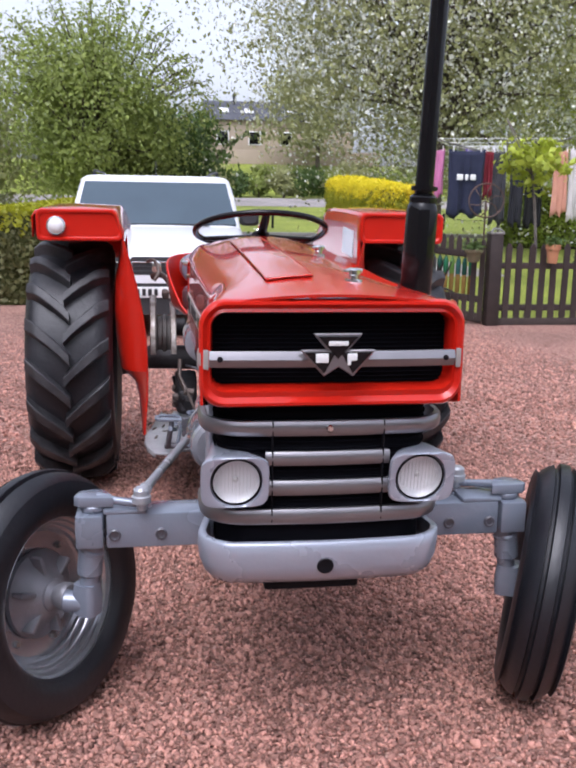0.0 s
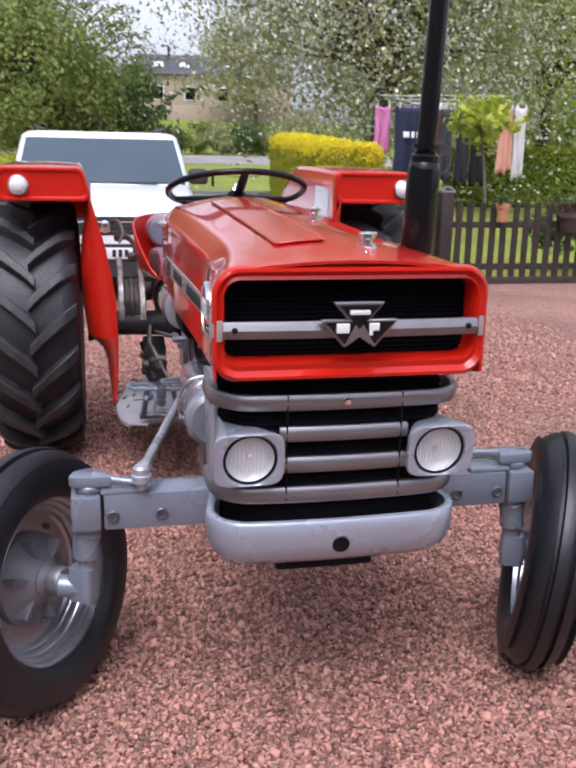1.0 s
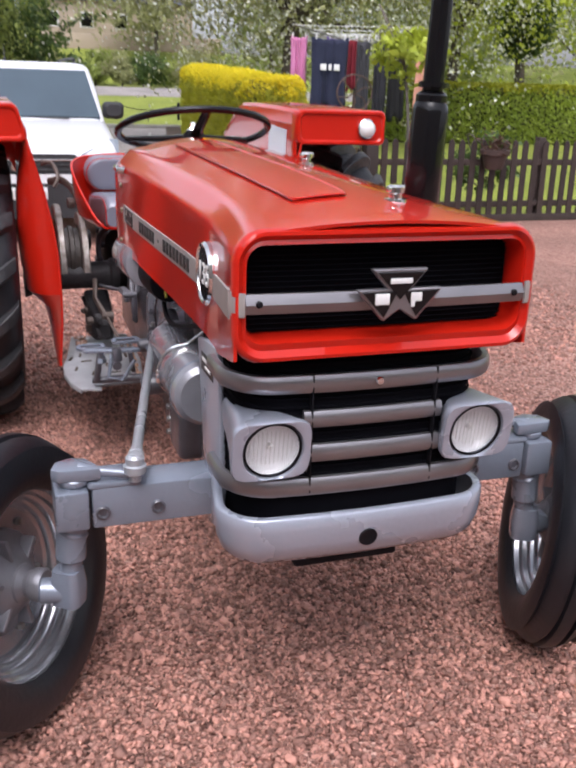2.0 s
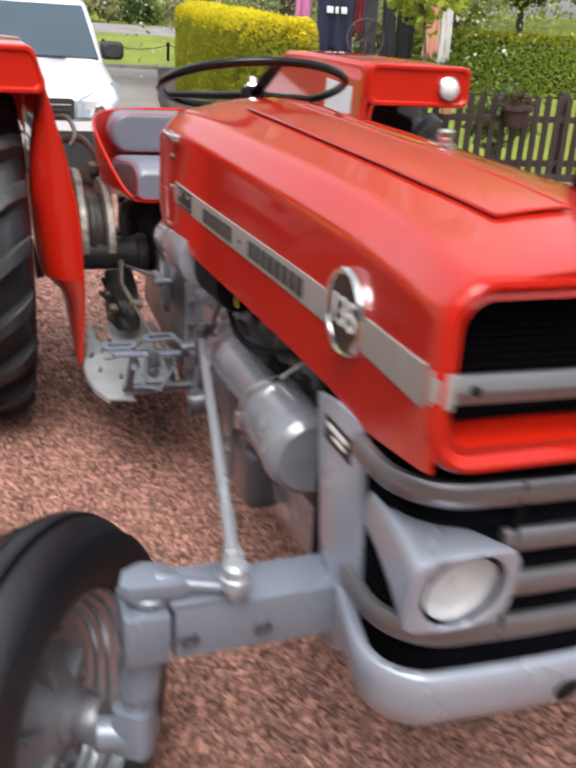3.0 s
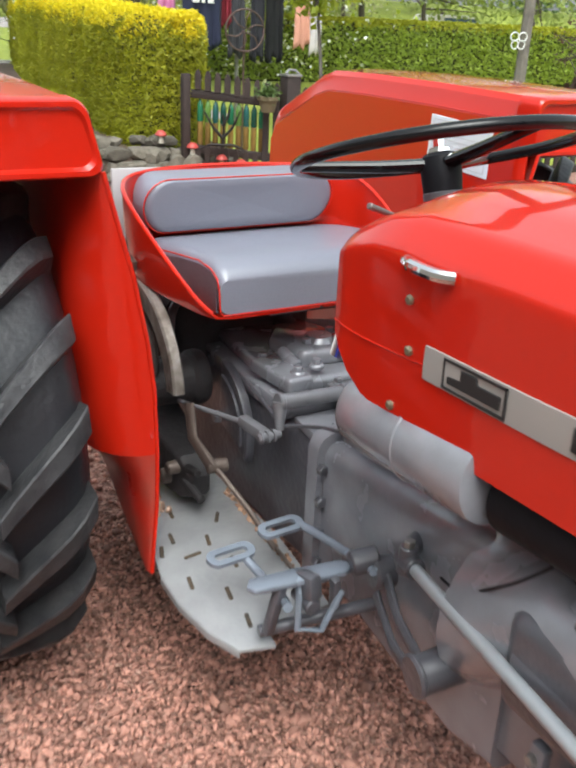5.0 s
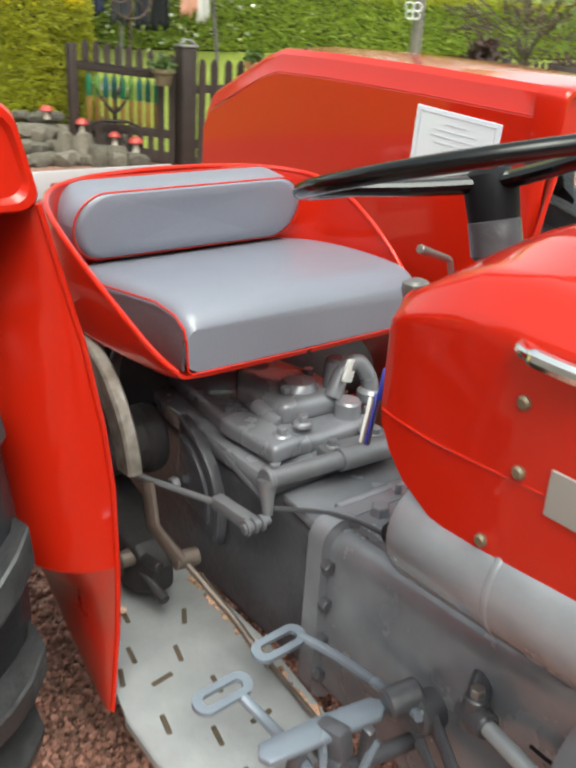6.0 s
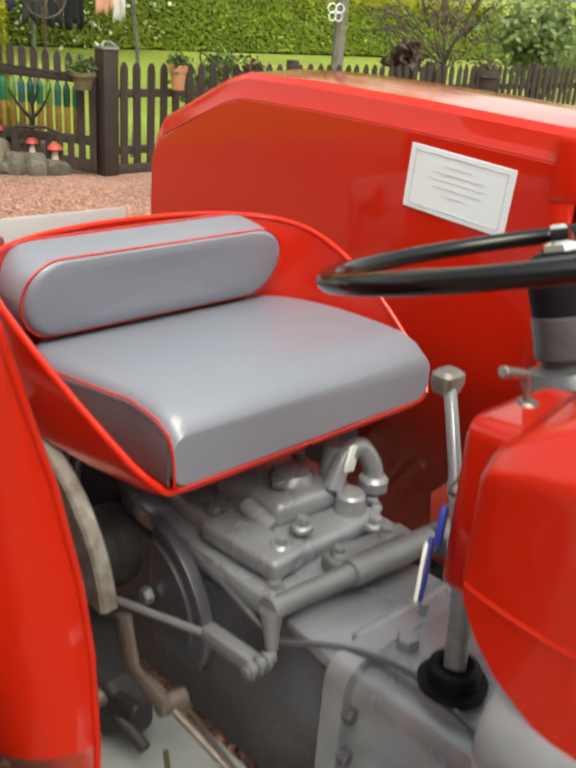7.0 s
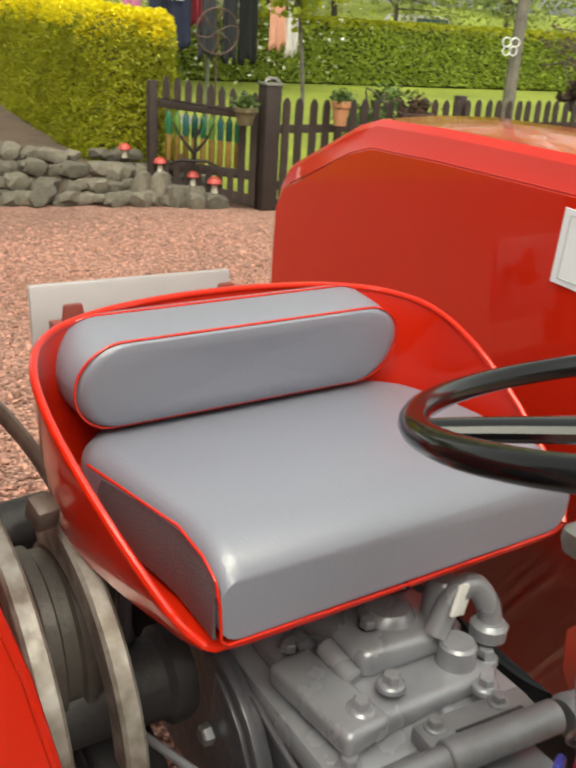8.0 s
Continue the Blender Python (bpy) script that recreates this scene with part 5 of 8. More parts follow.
# ---- steering wheel
HUB = Vector((0.036, 1.414, 1.206))
TILT = Matrix.Translation(HUB) @ Matrix.Rotation(radians(-17.5), 4, "X")
bm = bmesh.new()
lathe(bm, [(0.254 + 0.0125 * math.cos(k), 0.008 + 0.0115 * math.sin(k)) for k in [2 * math.pi * i / 12 for i in range(13)]], (0, 0, 0), (0, 0, 1), 72)
bmesh.ops.remove_doubles(bm, verts=bm.verts, dist=0.0003)
bmesh.ops.transform(bm, matrix=TILT, verts=bm.verts)
wheel = part("steering_wheel", bm, GLOSSBLACK, tractor, "glossy black three-spoke steering wheel", 60)
for q in (29, 149, 269):
    k = radians(q)
    bm = bmesh.new()
    pts = smooth_line([(0.02 * math.cos(k), 0.02 * math.sin(k), -0.014), (0.10 * math.cos(k), 0.10 * math.sin(k), -0.008), (0.19 * math.cos(k), 0.19 * math.sin(k), 0.002), (0.25 * math.cos(k), 0.25 * math.sin(k), 0.008)], 5)
    tube(bm, pts, [0.016 - 0.005 * i / (len(pts) - 1) for i in range(len(pts))], 12, flat=(1.25, 0.8))
    bmesh.ops.transform(bm, matrix=TILT, verts=bm.verts)
    part("spoke", bm, GLOSSBLACK, wheel)
bm = bmesh.new()
lathe(bm, [(0, 0.004), (0.026, 0.004), (0.034, -0.002), (0.037, -0.02), (0.036, -0.045), (0.034, -0.075), (0, -0.075)], (0, 0, 0), (0, 0, 1), 28)
bmesh.ops.transform(bm, matrix=TILT, verts=bm.verts)
part("wheel_hub", bm, BLACK, wheel)
bm = bmesh.new()
lathe(bm, [(0, 0.034), (0.008, 0.034), (0.011, 0.030), (0.011, 0.016), (0.020, 0.013), (0.022, 0.006), (0, 0.006)], (0, 0, 0), (0, 0, 1), 6)
bmesh.ops.transform(bm, matrix=TILT, verts=bm.verts)
part("centre_nut", bm, CHROME, wheel, "bright centre nut")
bm = bmesh.new()
d = (TILT.to_3x3() @ Vector((0, 0, -1))).normalized()
cyl(bm, HUB + d * 0.06, HUB + d * 0.115, 0.036, 0.036, 24, 0.005)
cyl(bm, HUB + d * 0.11, HUB + d * 0.30, 0.028, 0.030, 24, 0.004)
lathe(bm, [(0, 0), (0.05, 0), (0.054, 0.006), (0.046, 0.02), (0.03, 0.024), (0, 0.024)], HUB + d * 0.145, -d, 24)
part("steering_column", bm, CAST, tractor, "dark grey steering column")

# ---- exhaust stack, leaning a little outwards
LEAN = Vector((0.038, 0, 1)).normalized()
FOOT = Vector((0.330, 0.283, 0.885))
bm = bmesh.new()
lathe(bm, [(0, 0), (0.036, 0), (0.0425, 0.012), (0.0425, 0.435), (0.040, 0.448), (0.032, 0.462), (0.028, 0.470), (0, 0.47)], FOOT, LEAN, 40)
stack = part("exhaust_silencer", bm, GLOSSBLACK, tractor, "tall glossy black vertical exhaust")
bm = bmesh.new()
lathe(bm, [(0.032, 0), (0.037, 0.004), (0.037, 0.018), (0.031, 0.024), (0.0245, 0.028), (0.0240, 0.80), (0.020, 0.80), (0.020, 0.5), (0, 0.5)], FOOT + LEAN * 0.453, LEAN, 28)
part("pipe", bm, GLOSSBLACK, stack)
bm = bmesh.new()
top = FOOT + LEAN * 0.487
lathe(bm, [(0.0240, 0), (0.034, 0.001), (0.034, 0.013), (0.0240, 0.014)], top, LEAN, 24)
box(bm, top + Vector((0.030, -0.004, 0.007)), (0.012, 0.014, 0.010), bev=0.002)
part("clamp", bm, GLOSSBLACK, stack, "black pipe clamp")
bm = bmesh.new()
tube(bm, smooth_line([(0.330, 0.283, 0.89), (0.305, 0.283, 0.84), (0.22, 0.30, 0.80), (0.12, 0.33, 0.79)], 5), 0.03, 14)
part("elbow", bm, BLACK, stack)

# ---- rear wheels and mudguards
def rear_wheel(side):
    hub = new("rear_wheel")
    hub.parent = tractor
    hub.matrix_basis = pose(side * 0.738, 2.06, 0.592) @ (Matrix.Identity(4) if side > 0 else pose(0, 0, 0, 0, 0, 180))
    tagged(hub, "large rear wheel with deep chevron tread")
    R, W, rim = 0.503, 0.358, 0.340
    bm = bmesh.new()
    lathe(bm, tyre_profile(R, W, rim), (0, 0, 0), (1, 0, 0), 96)
    part("tyre", bm, RUBBER, hub, "black rear tyre with deep chevron lugs", 35)
    lugs = 19
    for hand in (-1, 1):
        bm = bmesh.new()
        rings = []
        for u in np.linspace(0, 1, 7):
            across = hand * (-0.012 + u * (W * 0.47 + 0.012))
            ang = -(u ** 0.9) * 0.30 * (1 if side > 0 else -1)
            drop = 0.0 if u < 0.7 else 0.035 * ((u - 0.7) / 0.3) ** 1.6
            half = 0.026 + 0.008 * u
            hgt = 0.049
            ring = []
            for da, h in ((-half * 1.35, -0.012), (-half, hgt * 0.93), (-half * 0.8, hgt), (half * 0.8, hgt), (half, hgt * 0.93), (half * 1.35, -0.012)):
                rr = R + h - drop * (1 if h > 0 else 1.4)
                q = ang + da / R * 0.75
                ring.append((across, rr * math.cos(q), rr * math.sin(q)))
            rings.append(ring)
        loft(bm, rings)
        lug_mesh = finish("lug", bm, LUGRUBBER, 35)
        for i in range(lugs):
            ob = new("lug", lug_mesh)
            ob.parent = hub
            ob.matrix_basis = pose(0, 0, 0, 360 * (i + (0.5 if hand > 0 else 0)) / lugs, 0, 0)
    bm = bmesh.new()
    lathe(bm, [(0.362, -0.135), (0.368, -0.128), (0.360, -0.118), (0.345, -0.112), (0.325, -0.06), (0.325, 0.06), (0.345, 0.112), (0.360, 0.118), (0.368, 0.128), (0.362, 0.135), (0.335, 0.115), (0.312, 0.06), (0.29, 0.03), (0.15, 0.05), (0, 0.05),
               (0, 0.03), (0.15, 0.03), (0.29, 0.01), (0.312, -0.06), (0.335, -0.115)], (0, 0, 0), (1, 0, 0), 64)
    part("rim", bm, SILVER, hub, "silver rear rim")
    for i in range(8):
        k = radians(45 * i + 10)
        bm = bmesh.new()
        cyl(bm, (0.03, 0.11 * math.cos(k), 0.11 * math.sin(k)), (0.075, 0.11 * math.cos(k), 0.11 * math.sin(k)), 0.014, 0.013, 6)
        part("wheel_nut", bm, STEEL, hub)


rear_wheel(-1)
rear_wheel(1)


def guard_section(s, y, z_top, drop):
    """Cross-section of a mudguard: inner panel, crease, sloped shoulder, top, outer lip."""
    xin = 0.490 if s > 0 else 0.505
    short = s < 0 and y < 2.1
    pts = [(xin + (0 if short else 0.014), z_top - (0.90 if s > 0 else 0.13 if short else 0.62) + drop), (xin, z_top - (0.11 if short else 0.40)), *(((xin, z_top - 0.056), (xin + 0.004, z_top - 0.050), (xin + 0.012, z_top - 0.012), (xin + 0.024, z_top)) if s > 0 else ((xin, z_top - 0.084), (xin + 0.003, z_top - 0.076), (xin + 0.030, z_top - 0.010), (xin + 0.042, z_top))), (xin + 0.17, z_top + 0.006),
           (xin + 0.32, z_top + 0.002), (xin + 0.352, z_top - 0.006), (xin + 0.360, z_top - 0.02), (xin + 0.360, z_top - 0.10)]
    return [(s * x, y, z) for x, z in pts]


for s in (-1, 1):
    bm = bmesh.new()
    rows = [guard_section(s, 1.655, 1.270, 0), guard_section(s, 1.70, 1.279, 0), guard_section(s, 2.0, 1.286, 0), guard_section(s, 2.30, 1.288, 0), guard_section(s, 2.50, 1.284, 0), guard_section(s, 2.57, 1.264, 0), guard_section(s, 2.81, 1.150, 0), guard_section(s, 2.84, 1.105, 0), guard_section(s, 2.845, 1.00, 0.2)]
    loft(bm, rows, closed=False)
    guard = part("mudguard", bm, RED, tractor, "glossy red rear mudguard", 28)
    sheet(guard, 0.006, 0, False)
    # front box of the guard: raised frame and recessed face
    bm = bmesh.new()
    xa, xb = (0.486, 0.850) if s > 0 else (0.503, 0.850)
    def face_ring(k, y):
        lean = lambda x, z: 0.030 * max(0, (z - 1.200) / 0.083) * max(0, 1 - (x - xa) / 0.14) if s < 0 else 0
        return [(s * (x + lean(x, z)), y, z) for x, z in rounded(xa + k, xb - k, 1.155 + k, 1.283 - k, 0.022)]
    loft(bm, [face_ring(-0.002, 1.70), face_ring(0.0, 1.642), face_ring(0.004, 1.636), face_ring(0.012, 1.636), face_ring(0.018, 1.644), face_ring(0.045, 1.645)], caps=True)
    part("guard_face", bm, RED, guard, "red boxed front of the mudguard", 40)
    # inner apron: a rolled front panel; narrow skirt below, gravel's reflection in its colour
    front = ((1.165, 0.506), (1.08, 0.484), (0.98, 0.457), (0.85, 0.432), (0.75, 0.420), (0.61, 0.416), (0.55, 0.417), (0.49, 0.419), (0.43, 0.424), (0.37, 0.429), (0.335, 0.432))
    def apron_row(z, xf, xc, yc, yr, n):
        """From the front edge round the roll to the crease at (xc, yc), then straight back."""
        roll = [(xf + (xc - xf) * math.sin(math.pi / 2 * i / n) ** 0.9, 1.640 + (yc - 1.640) * (1 - math.cos(math.pi / 2 * i / n))) for i in range(n + 1)]
        flat = [(xc + (min(xc, 0.530) - xc) * i / 6, yc + (yr - yc) * i / 6) for i in range(1, 7)] if yr > yc else []
        return [(s * x, y, z) for x, y in roll + flat]
    bm = bmesh.new()
    loft(bm, [apron_row(z, xf, xc, 1.785, 2.20, 14) for (z, xf), xc in zip(front, (0.512, 0.528, 0.545, 0.551, 0.548, 0.530))], closed=False)
    ap = part("guard_apron", bm, RED, guard, "red inner apron of the mudguard", 60)
    sheet(ap, 0.005, 0)
    bm = bmesh.new()
    rear = ((0.530, 1.785), (0.472, 1.830), (0.456, 1.810), (0.449, 1.755), (0.441, 1.690), (0.437, 1.652))
    loft(bm, [apron_row(z, xf, xr, yr, yr, 10) for (z, xf), (xr, yr) in zip(front[5:], rear)], closed=False)
    skirt = part("guard_skirt", bm, SKIRTRED, guard, "red lower skirt of the mudguard with the gravel's reflection coloured in", 60)
    sheet(skirt, 0.005, 0)
    bm = bmesh.new()
    tube(bm, [(s * xf, 1.637, z) for z, xf in front], 0.0045, 8)
    part("apron_lip", bm, RED, guard)
    # crease line and side lamp
    bm = bmesh.new()
    xin = 0.490 if s > 0 else 0.505
    tube(bm, [(s * (xin - 0.001), y, z - (0 if s > 0 else 0.030)) for y, z in ((1.66, 1.219), (1.70, 1.228), (2.0, 1.235), (2.30, 1.237), (2.50, 1.233), (2.57, 1.213), (2.79, 1.113))], 0.0016, 6)
    part("guard_crease", bm, RED, guard)
    bm = bmesh.new()
    lx = s * 0.770
    lathe(bm, [(0, 0), (0.036, 0), (0.038, 0.004), (0.038, 0.018), (0.034, 0.022), (0.033, 0.018), (0, 0.018)], (lx, 1.648, 1.216), (0, -1, 0), 28)
    tl = part("side_lamp", bm, CHROME, tractor, "round clear side lamp in a chrome ring")
    bm = bmesh.new()
    lathe(bm, [(0, 0.034), (0.015, 0.032), (0.027, 0.026), (0.033, 0.017), (0, 0.016)], (lx, 1.648, 1.216), (0, -1, 0), 28)
    part("lens", bm, LAMPLENS, tl)

# paper sheet on the inside of the right mudguard
bm = bmesh.new()
box(bm, (0.4855, 1.887, 1.150), (0.002, 0.232, 0.118), (3, 0, 0), 0.0008, 1)
note = part("notice", bm, PAPER, tractor, "laminated white paper notice with a dark border")
bm = bmesh.new()
for y0, y1, z0, z1 in ((1.784, 1.990, 1.198, 1.200), (1.784, 1.990, 1.100, 1.102), (1.784, 1.786, 1.100, 1.200), (1.988, 1.990, 1.100, 1.200)):
    box(bm, (0.4842, (y0 + y1) / 2, (z0 + z1) / 2), (0.001, y1 - y0, z1 - z0), bev=0, seg=1)
for i, w in enumerate((0.06, 0.12, 0.135, 0.11, 0.06)):
    box(bm, (0.4842, 1.887, 1.182 - i * 0.013), (0.001, w, 0.0014), bev=0, seg=1)
bmesh.ops.rotate(bm, verts=bm.verts, cent=(0.4855, 1.887, 1.150), matrix=Matrix.Rotation(radians(3), 3, "X"))
part("print_bar", bm, mat("grey_print", (0.55, 0.57, 0.62), None, 9, 0.5), note)

# ---- ground ----
def land(x, y):
    """Height of the ground: level yard, a slight rise to the road, a bank behind it."""
    return 0.04 + 0.56 * smooth01((y - 22) / 24) + 0.40 * smooth01((y - 45) / 13) + 2.8 * smooth01((y - 59) / 17) + 0.01 * max(y - 80, 0) * 0.2


def yard_z(y):
    """The gravel is level round the tractor and falls gently towards the garden gate."""
    return 0.034 - 0.205 * smooth01((y - 2.6) / 6.0)


def ground_mat(name, cols, big, fine, bump):
    """Colour from a noise over metres and a cell pattern at the size of stones or blades."""
    m = bpy.data.materials.new(name)
    m.use_nodes = True
    n, l = m.node_tree.nodes, m.node_tree.links
    bsdf = n["Principled BSDF"]
    co = n.new("ShaderNodeTexCoord")
    cell = n.new("ShaderNodeTexVoronoi")
    cell.inputs["Scale"].default_value = fine
    l.new(co.outputs["Object"], cell.inputs["Vector"])
    bw = n.new("ShaderNodeSeparateColor")
    l.new(cell.outputs["Color"], bw.inputs[0])
    ramp = n.new("ShaderNodeValToRGB")
    ramp.color_ramp.elements[0].color, ramp.color_ramp.elements[1].color = (*cols[0], 1), (*cols[-1], 1)
    for i, c in enumerate(cols[1:-1]):
        ramp.color_ramp.elements.new((i + 1) / (len(cols) - 1)).color = (*c, 1)
    l.new(bw.outputs[0], ramp.inputs["Fac"])
    noise_b = n.new("ShaderNodeTexNoise")
    noise_b.inputs["Scale"].default_value, noise_b.inputs["Detail"].default_value = big, 6
    l.new(co.outputs["Object"], noise_b.inputs["Vector"])
    hs = n.new("ShaderNodeHueSaturation")
    mr = n.new("ShaderNodeMapRange")
    mr.inputs["From Min"].default_value, mr.inputs["From Max"].default_value = 0.3, 0.7
    mr.inputs["To Min"].default_value, mr.inputs["To Max"].default_value = 0.78, 1.2
    l.new(noise_b.outputs["Fac"], mr.inputs["Value"])
    l.new(mr.outputs["Result"], hs.inputs["Value"])
    l.new(ramp.outputs["Color"], hs.inputs["Color"])
    l.new(hs.outputs["Color"], bsdf.inputs["Base Color"])
    bsdf.inputs["Roughness"].default_value = 0.85
    b = n.new("ShaderNodeBump")
    b.inputs["Strength"].default_value, b.inputs["Distance"].default_value = bump, 0.02
    l.new(cell.outputs["Distance"], b.inputs["Height"])
    l.new(b.outputs["Normal"], bsdf.inputs["Normal"])
    return m


GRAVEL = ground_mat("red_gravel", [(0.100, 0.048, 0.036), (0.29, 0.140, 0.105), (0.385, 0.20, 0.153), (0.54, 0.335, 0.27)], 0.8, 85, 0.8)
STONE = mat("gravel_stone", (0.45, 0.240, 0.186), (0.385, 0.185, 0.141), 0.9, 0.7, 0, 0.3, 300, island=0.55)
GRASS = ground_mat("lawn_grass", [(0.13, 0.17, 0.016), (0.19, 0.235, 0.022), (0.26, 0.28, 0.036)], 0.5, 40, 0.6)
TARMAC = ground_mat("old_tarmac", [(0.17, 0.152, 0.142), (0.26, 0.235, 0.22), (0.34, 0.31, 0.29)], 0.5, 90, 0.3)
KERB = mat("kerb_stone", (0.30, 0.29, 0.27), (0.22, 0.21, 0.20), 5, 0.8, 0, 0.3, 40)
SOIL = mat("bed_soil", (0.10, 0.065, 0.045), (0.06, 0.04, 0.03), 5, 0.9, 0, 0.8, 30)
ROCK = mat("field_stone", (0.175, 0.152, 0.118), (0.09, 0.08, 0.065), 9, 0.85, 0, 0.9, 22, rand=0.3)
WOOD = mat("dark_stained_wood", (0.036, 0.022, 0.018), (0.020, 0.012, 0.010), 9, 0.65, 0, 0.4, 50, rand=0.2)
BARK = mat("bark", (0.11, 0.085, 0.065), (0.06, 0.05, 0.04), 12, 0.85, 0, 0.8, 30)
PALEBARK = mat("pale_bark", (0.20, 0.175, 0.145), (0.085, 0.075, 0.065), 10, 0.8, 0, 0.6, 30)


def sheet_grid(name, xs, ys, height, material, lift=0.0):
    verts = [(x, y, height(x, y) + lift) for y in ys for x in xs]
    nx = len(xs)
    faces = [(j * nx + i, j * nx + i + 1, (j + 1) * nx + i + 1, (j + 1) * nx + i) for j in range(len(ys) - 1) for i in range(nx - 1)]
    return new(name, raw_mesh(name, verts, faces, material, True))


far_x = [-2500, -900, -300, -120, -60, -40] + list(np.arange(-30, 61, 3.0)) + [80, 140, 320, 900, 2500]
far_y = [-2500, -600, -100, -30, -10, 0, 6, 10, 14, 18] + list(np.arange(20, 84, 2.0)) + [100, 140, 220, 400, 900, 2600]
tagged(sheet_grid("ground", far_x, far_y, land, GRASS, -0.016), "grassy ground reaching to the horizon", "ground", kind="structure")

# gravel yard with its edge along the fence and the bed
bm = bmesh.new()
edge = ((-9.5, -9, 10), (-1, -9, 12), (2, -9, 12), (3, -9, 12), (4, -9, 12), (5, -9, 12), (6, -9, 12), (7, -9, 13), (8.0, -9, 13), (8.02, -9, 3.7), (8.6, -8, 3.5), (9.5, -2.7, 3.1), (14.5, -2.5, 3.0))
rows = [[bm.verts.new((x, y, yard_z(y) if i in (1, 2, 3) else -0.30)) for i, x in enumerate((x0 - 0.3, x0, (x0 + x1) / 2, x1, x1 + 0.3))] for y, x0, x1 in edge]
for r0, r1 in zip(rows, rows[1:]):
    for i in range(4):
        bm.faces.new((r0[i], r0[i + 1], r1[i + 1], r1[i]))
tagged(new("gravel_yard", finish("gravel_yard", bm, GRAVEL)), "pinkish red gravel yard", "gravel", kind="structure")

# loose stones of the gravel near the tractor
gen = np.random.default_rng(7)


def stones(count, lo, hi, size):
    lo, hi = np.array(lo), np.array(hi)
    p = gen.uniform(lo, hi, (count, 2)) + gen.normal(size=(count, 2)) * 0.22
    s = size * gen.lognormal(0, 0.28, count)
    cube = np.array([(-1, -1, -1), (1, -1, -1), (1, 1, -1), (-1, 1, -1), (-1, -1, 1), (1, -1, 1), (1, 1, 1), (-1, 1, 1)], float)
    v = cube[None] * gen.uniform(0.22, 1.0, (count, 8, 3))
    v[:, 4:, :2] *= 0.72
    v *= (s[:, None] * np.array([0.5, 0.5, 0.36]) * gen.uniform(0.65, 1.6, (count, 3)))[:, None, :]
    q = gen.normal(size=(count, 4)) * np.array([1.0, 0.35, 0.35, 1.0])
    q /= np.linalg.norm(q, axis=1, keepdims=True)
    w, x, y, z = q.T
    rot = np.stack([1 - 2 * (y * y + z * z), 2 * (x * y - z * w), 2 * (x * z + y * w), 2 * (x * y + z * w), 1 - 2 * (x * x + z * z), 2 * (y * z - x * w), 2 * (x * z - y * w), 2 * (y * z + x * w), 1 - 2 * (x * x + y * y)], 1).reshape(-1, 3, 3)
    v = np.einsum("nij,nkj->nki", rot, v)
    lift = np.array([yard_z(b) for b in p[:, 1]])[:, None]
    v += np.concatenate([p, lift + gen.uniform(0.0, 0.007, (count, 1))], 1)[:, None, :]
    f = np.array([(0, 3, 2, 1), (4, 5, 6, 7), (0, 1, 5, 4), (1, 2, 6, 5), (2, 3, 7, 6), (3, 0, 4, 7)])
    return v.reshape(-1, 3), (f[None] + 8 * np.arange(count)[:, None, None]).reshape(-1, 4)


sets = [stones(112000, (-1.5, -1.5), (1.4, 2.2), 0.0125), stones(30000, (-1.8, 2.2), (3.0, 7.8), 0.018)]
vv, ff, k = [], [], 0
for v, f in sets:
    vv.append(v)
    ff.append(f + k)
    k += len(v)
tagged(new("gravel_stones", raw_mesh("gravel_stones", np.concatenate(vv), np.concatenate(ff), STONE)), "loose pinkish crushed gravel stones", "gravel", kind="stuff")

# drive, verge kerb and road
tagged(sheet_grid("drive", [-2.2, 0, 2, 5.5], list(np.arange(12.4, 25.3, 1.6)), land, TARMAC, -0.004), "worn pale tarmac drive", "drive", kind="structure")
bm = bmesh.new()
for i in range(24):
    x = -8 + i * 1.0
    box(bm, (x, 25.3, land(x, 25.3) + 0.02), (0.985, 0.14, 0.16), bev=0.015)
tagged(new("kerb", finish("kerb", bm, KERB)), "grey stone kerb along the grass verge", "kerb", kind="structure")
tagged(sheet_grid("road", list(np.linspace(-120, 140, 40)), [46.5, 48.5, 50.5, 52.5, 54.5, 56.5], land, TARMAC, 0.004), "grey tarmac road", "road", kind="structure")


# ---- foliage ----
def leaf_mesh(name, pts, nrm, size, material, fold=0.25, jitter=0.7, long=1.6):
    """Many small folded leaves at points, roughly facing the given ways."""
    c = len(pts)
    nrm = nrm + gen.normal(size=(c, 3)) * jitter
    nrm /= np.linalg.norm(nrm, axis=1, keepdims=True)
    a = np.cross(nrm, gen.normal(size=(c, 3)))
    a /= np.linalg.norm(a, axis=1, keepdims=True)
    b = np.cross(nrm, a)
    s = (size * gen.uniform(0.6, 1.35, c))[:, None]
    p = np.asarray(pts)
    v = np.stack([p - a * s * long / 2, p + b * s / 2 + nrm * s * fold, p + a * s * long / 2, p - b * s / 2 + nrm * s * fold], 1)
    return raw_mesh(name, v.reshape(-1, 3), np.arange(4 * c).reshape(-1, 4), material)


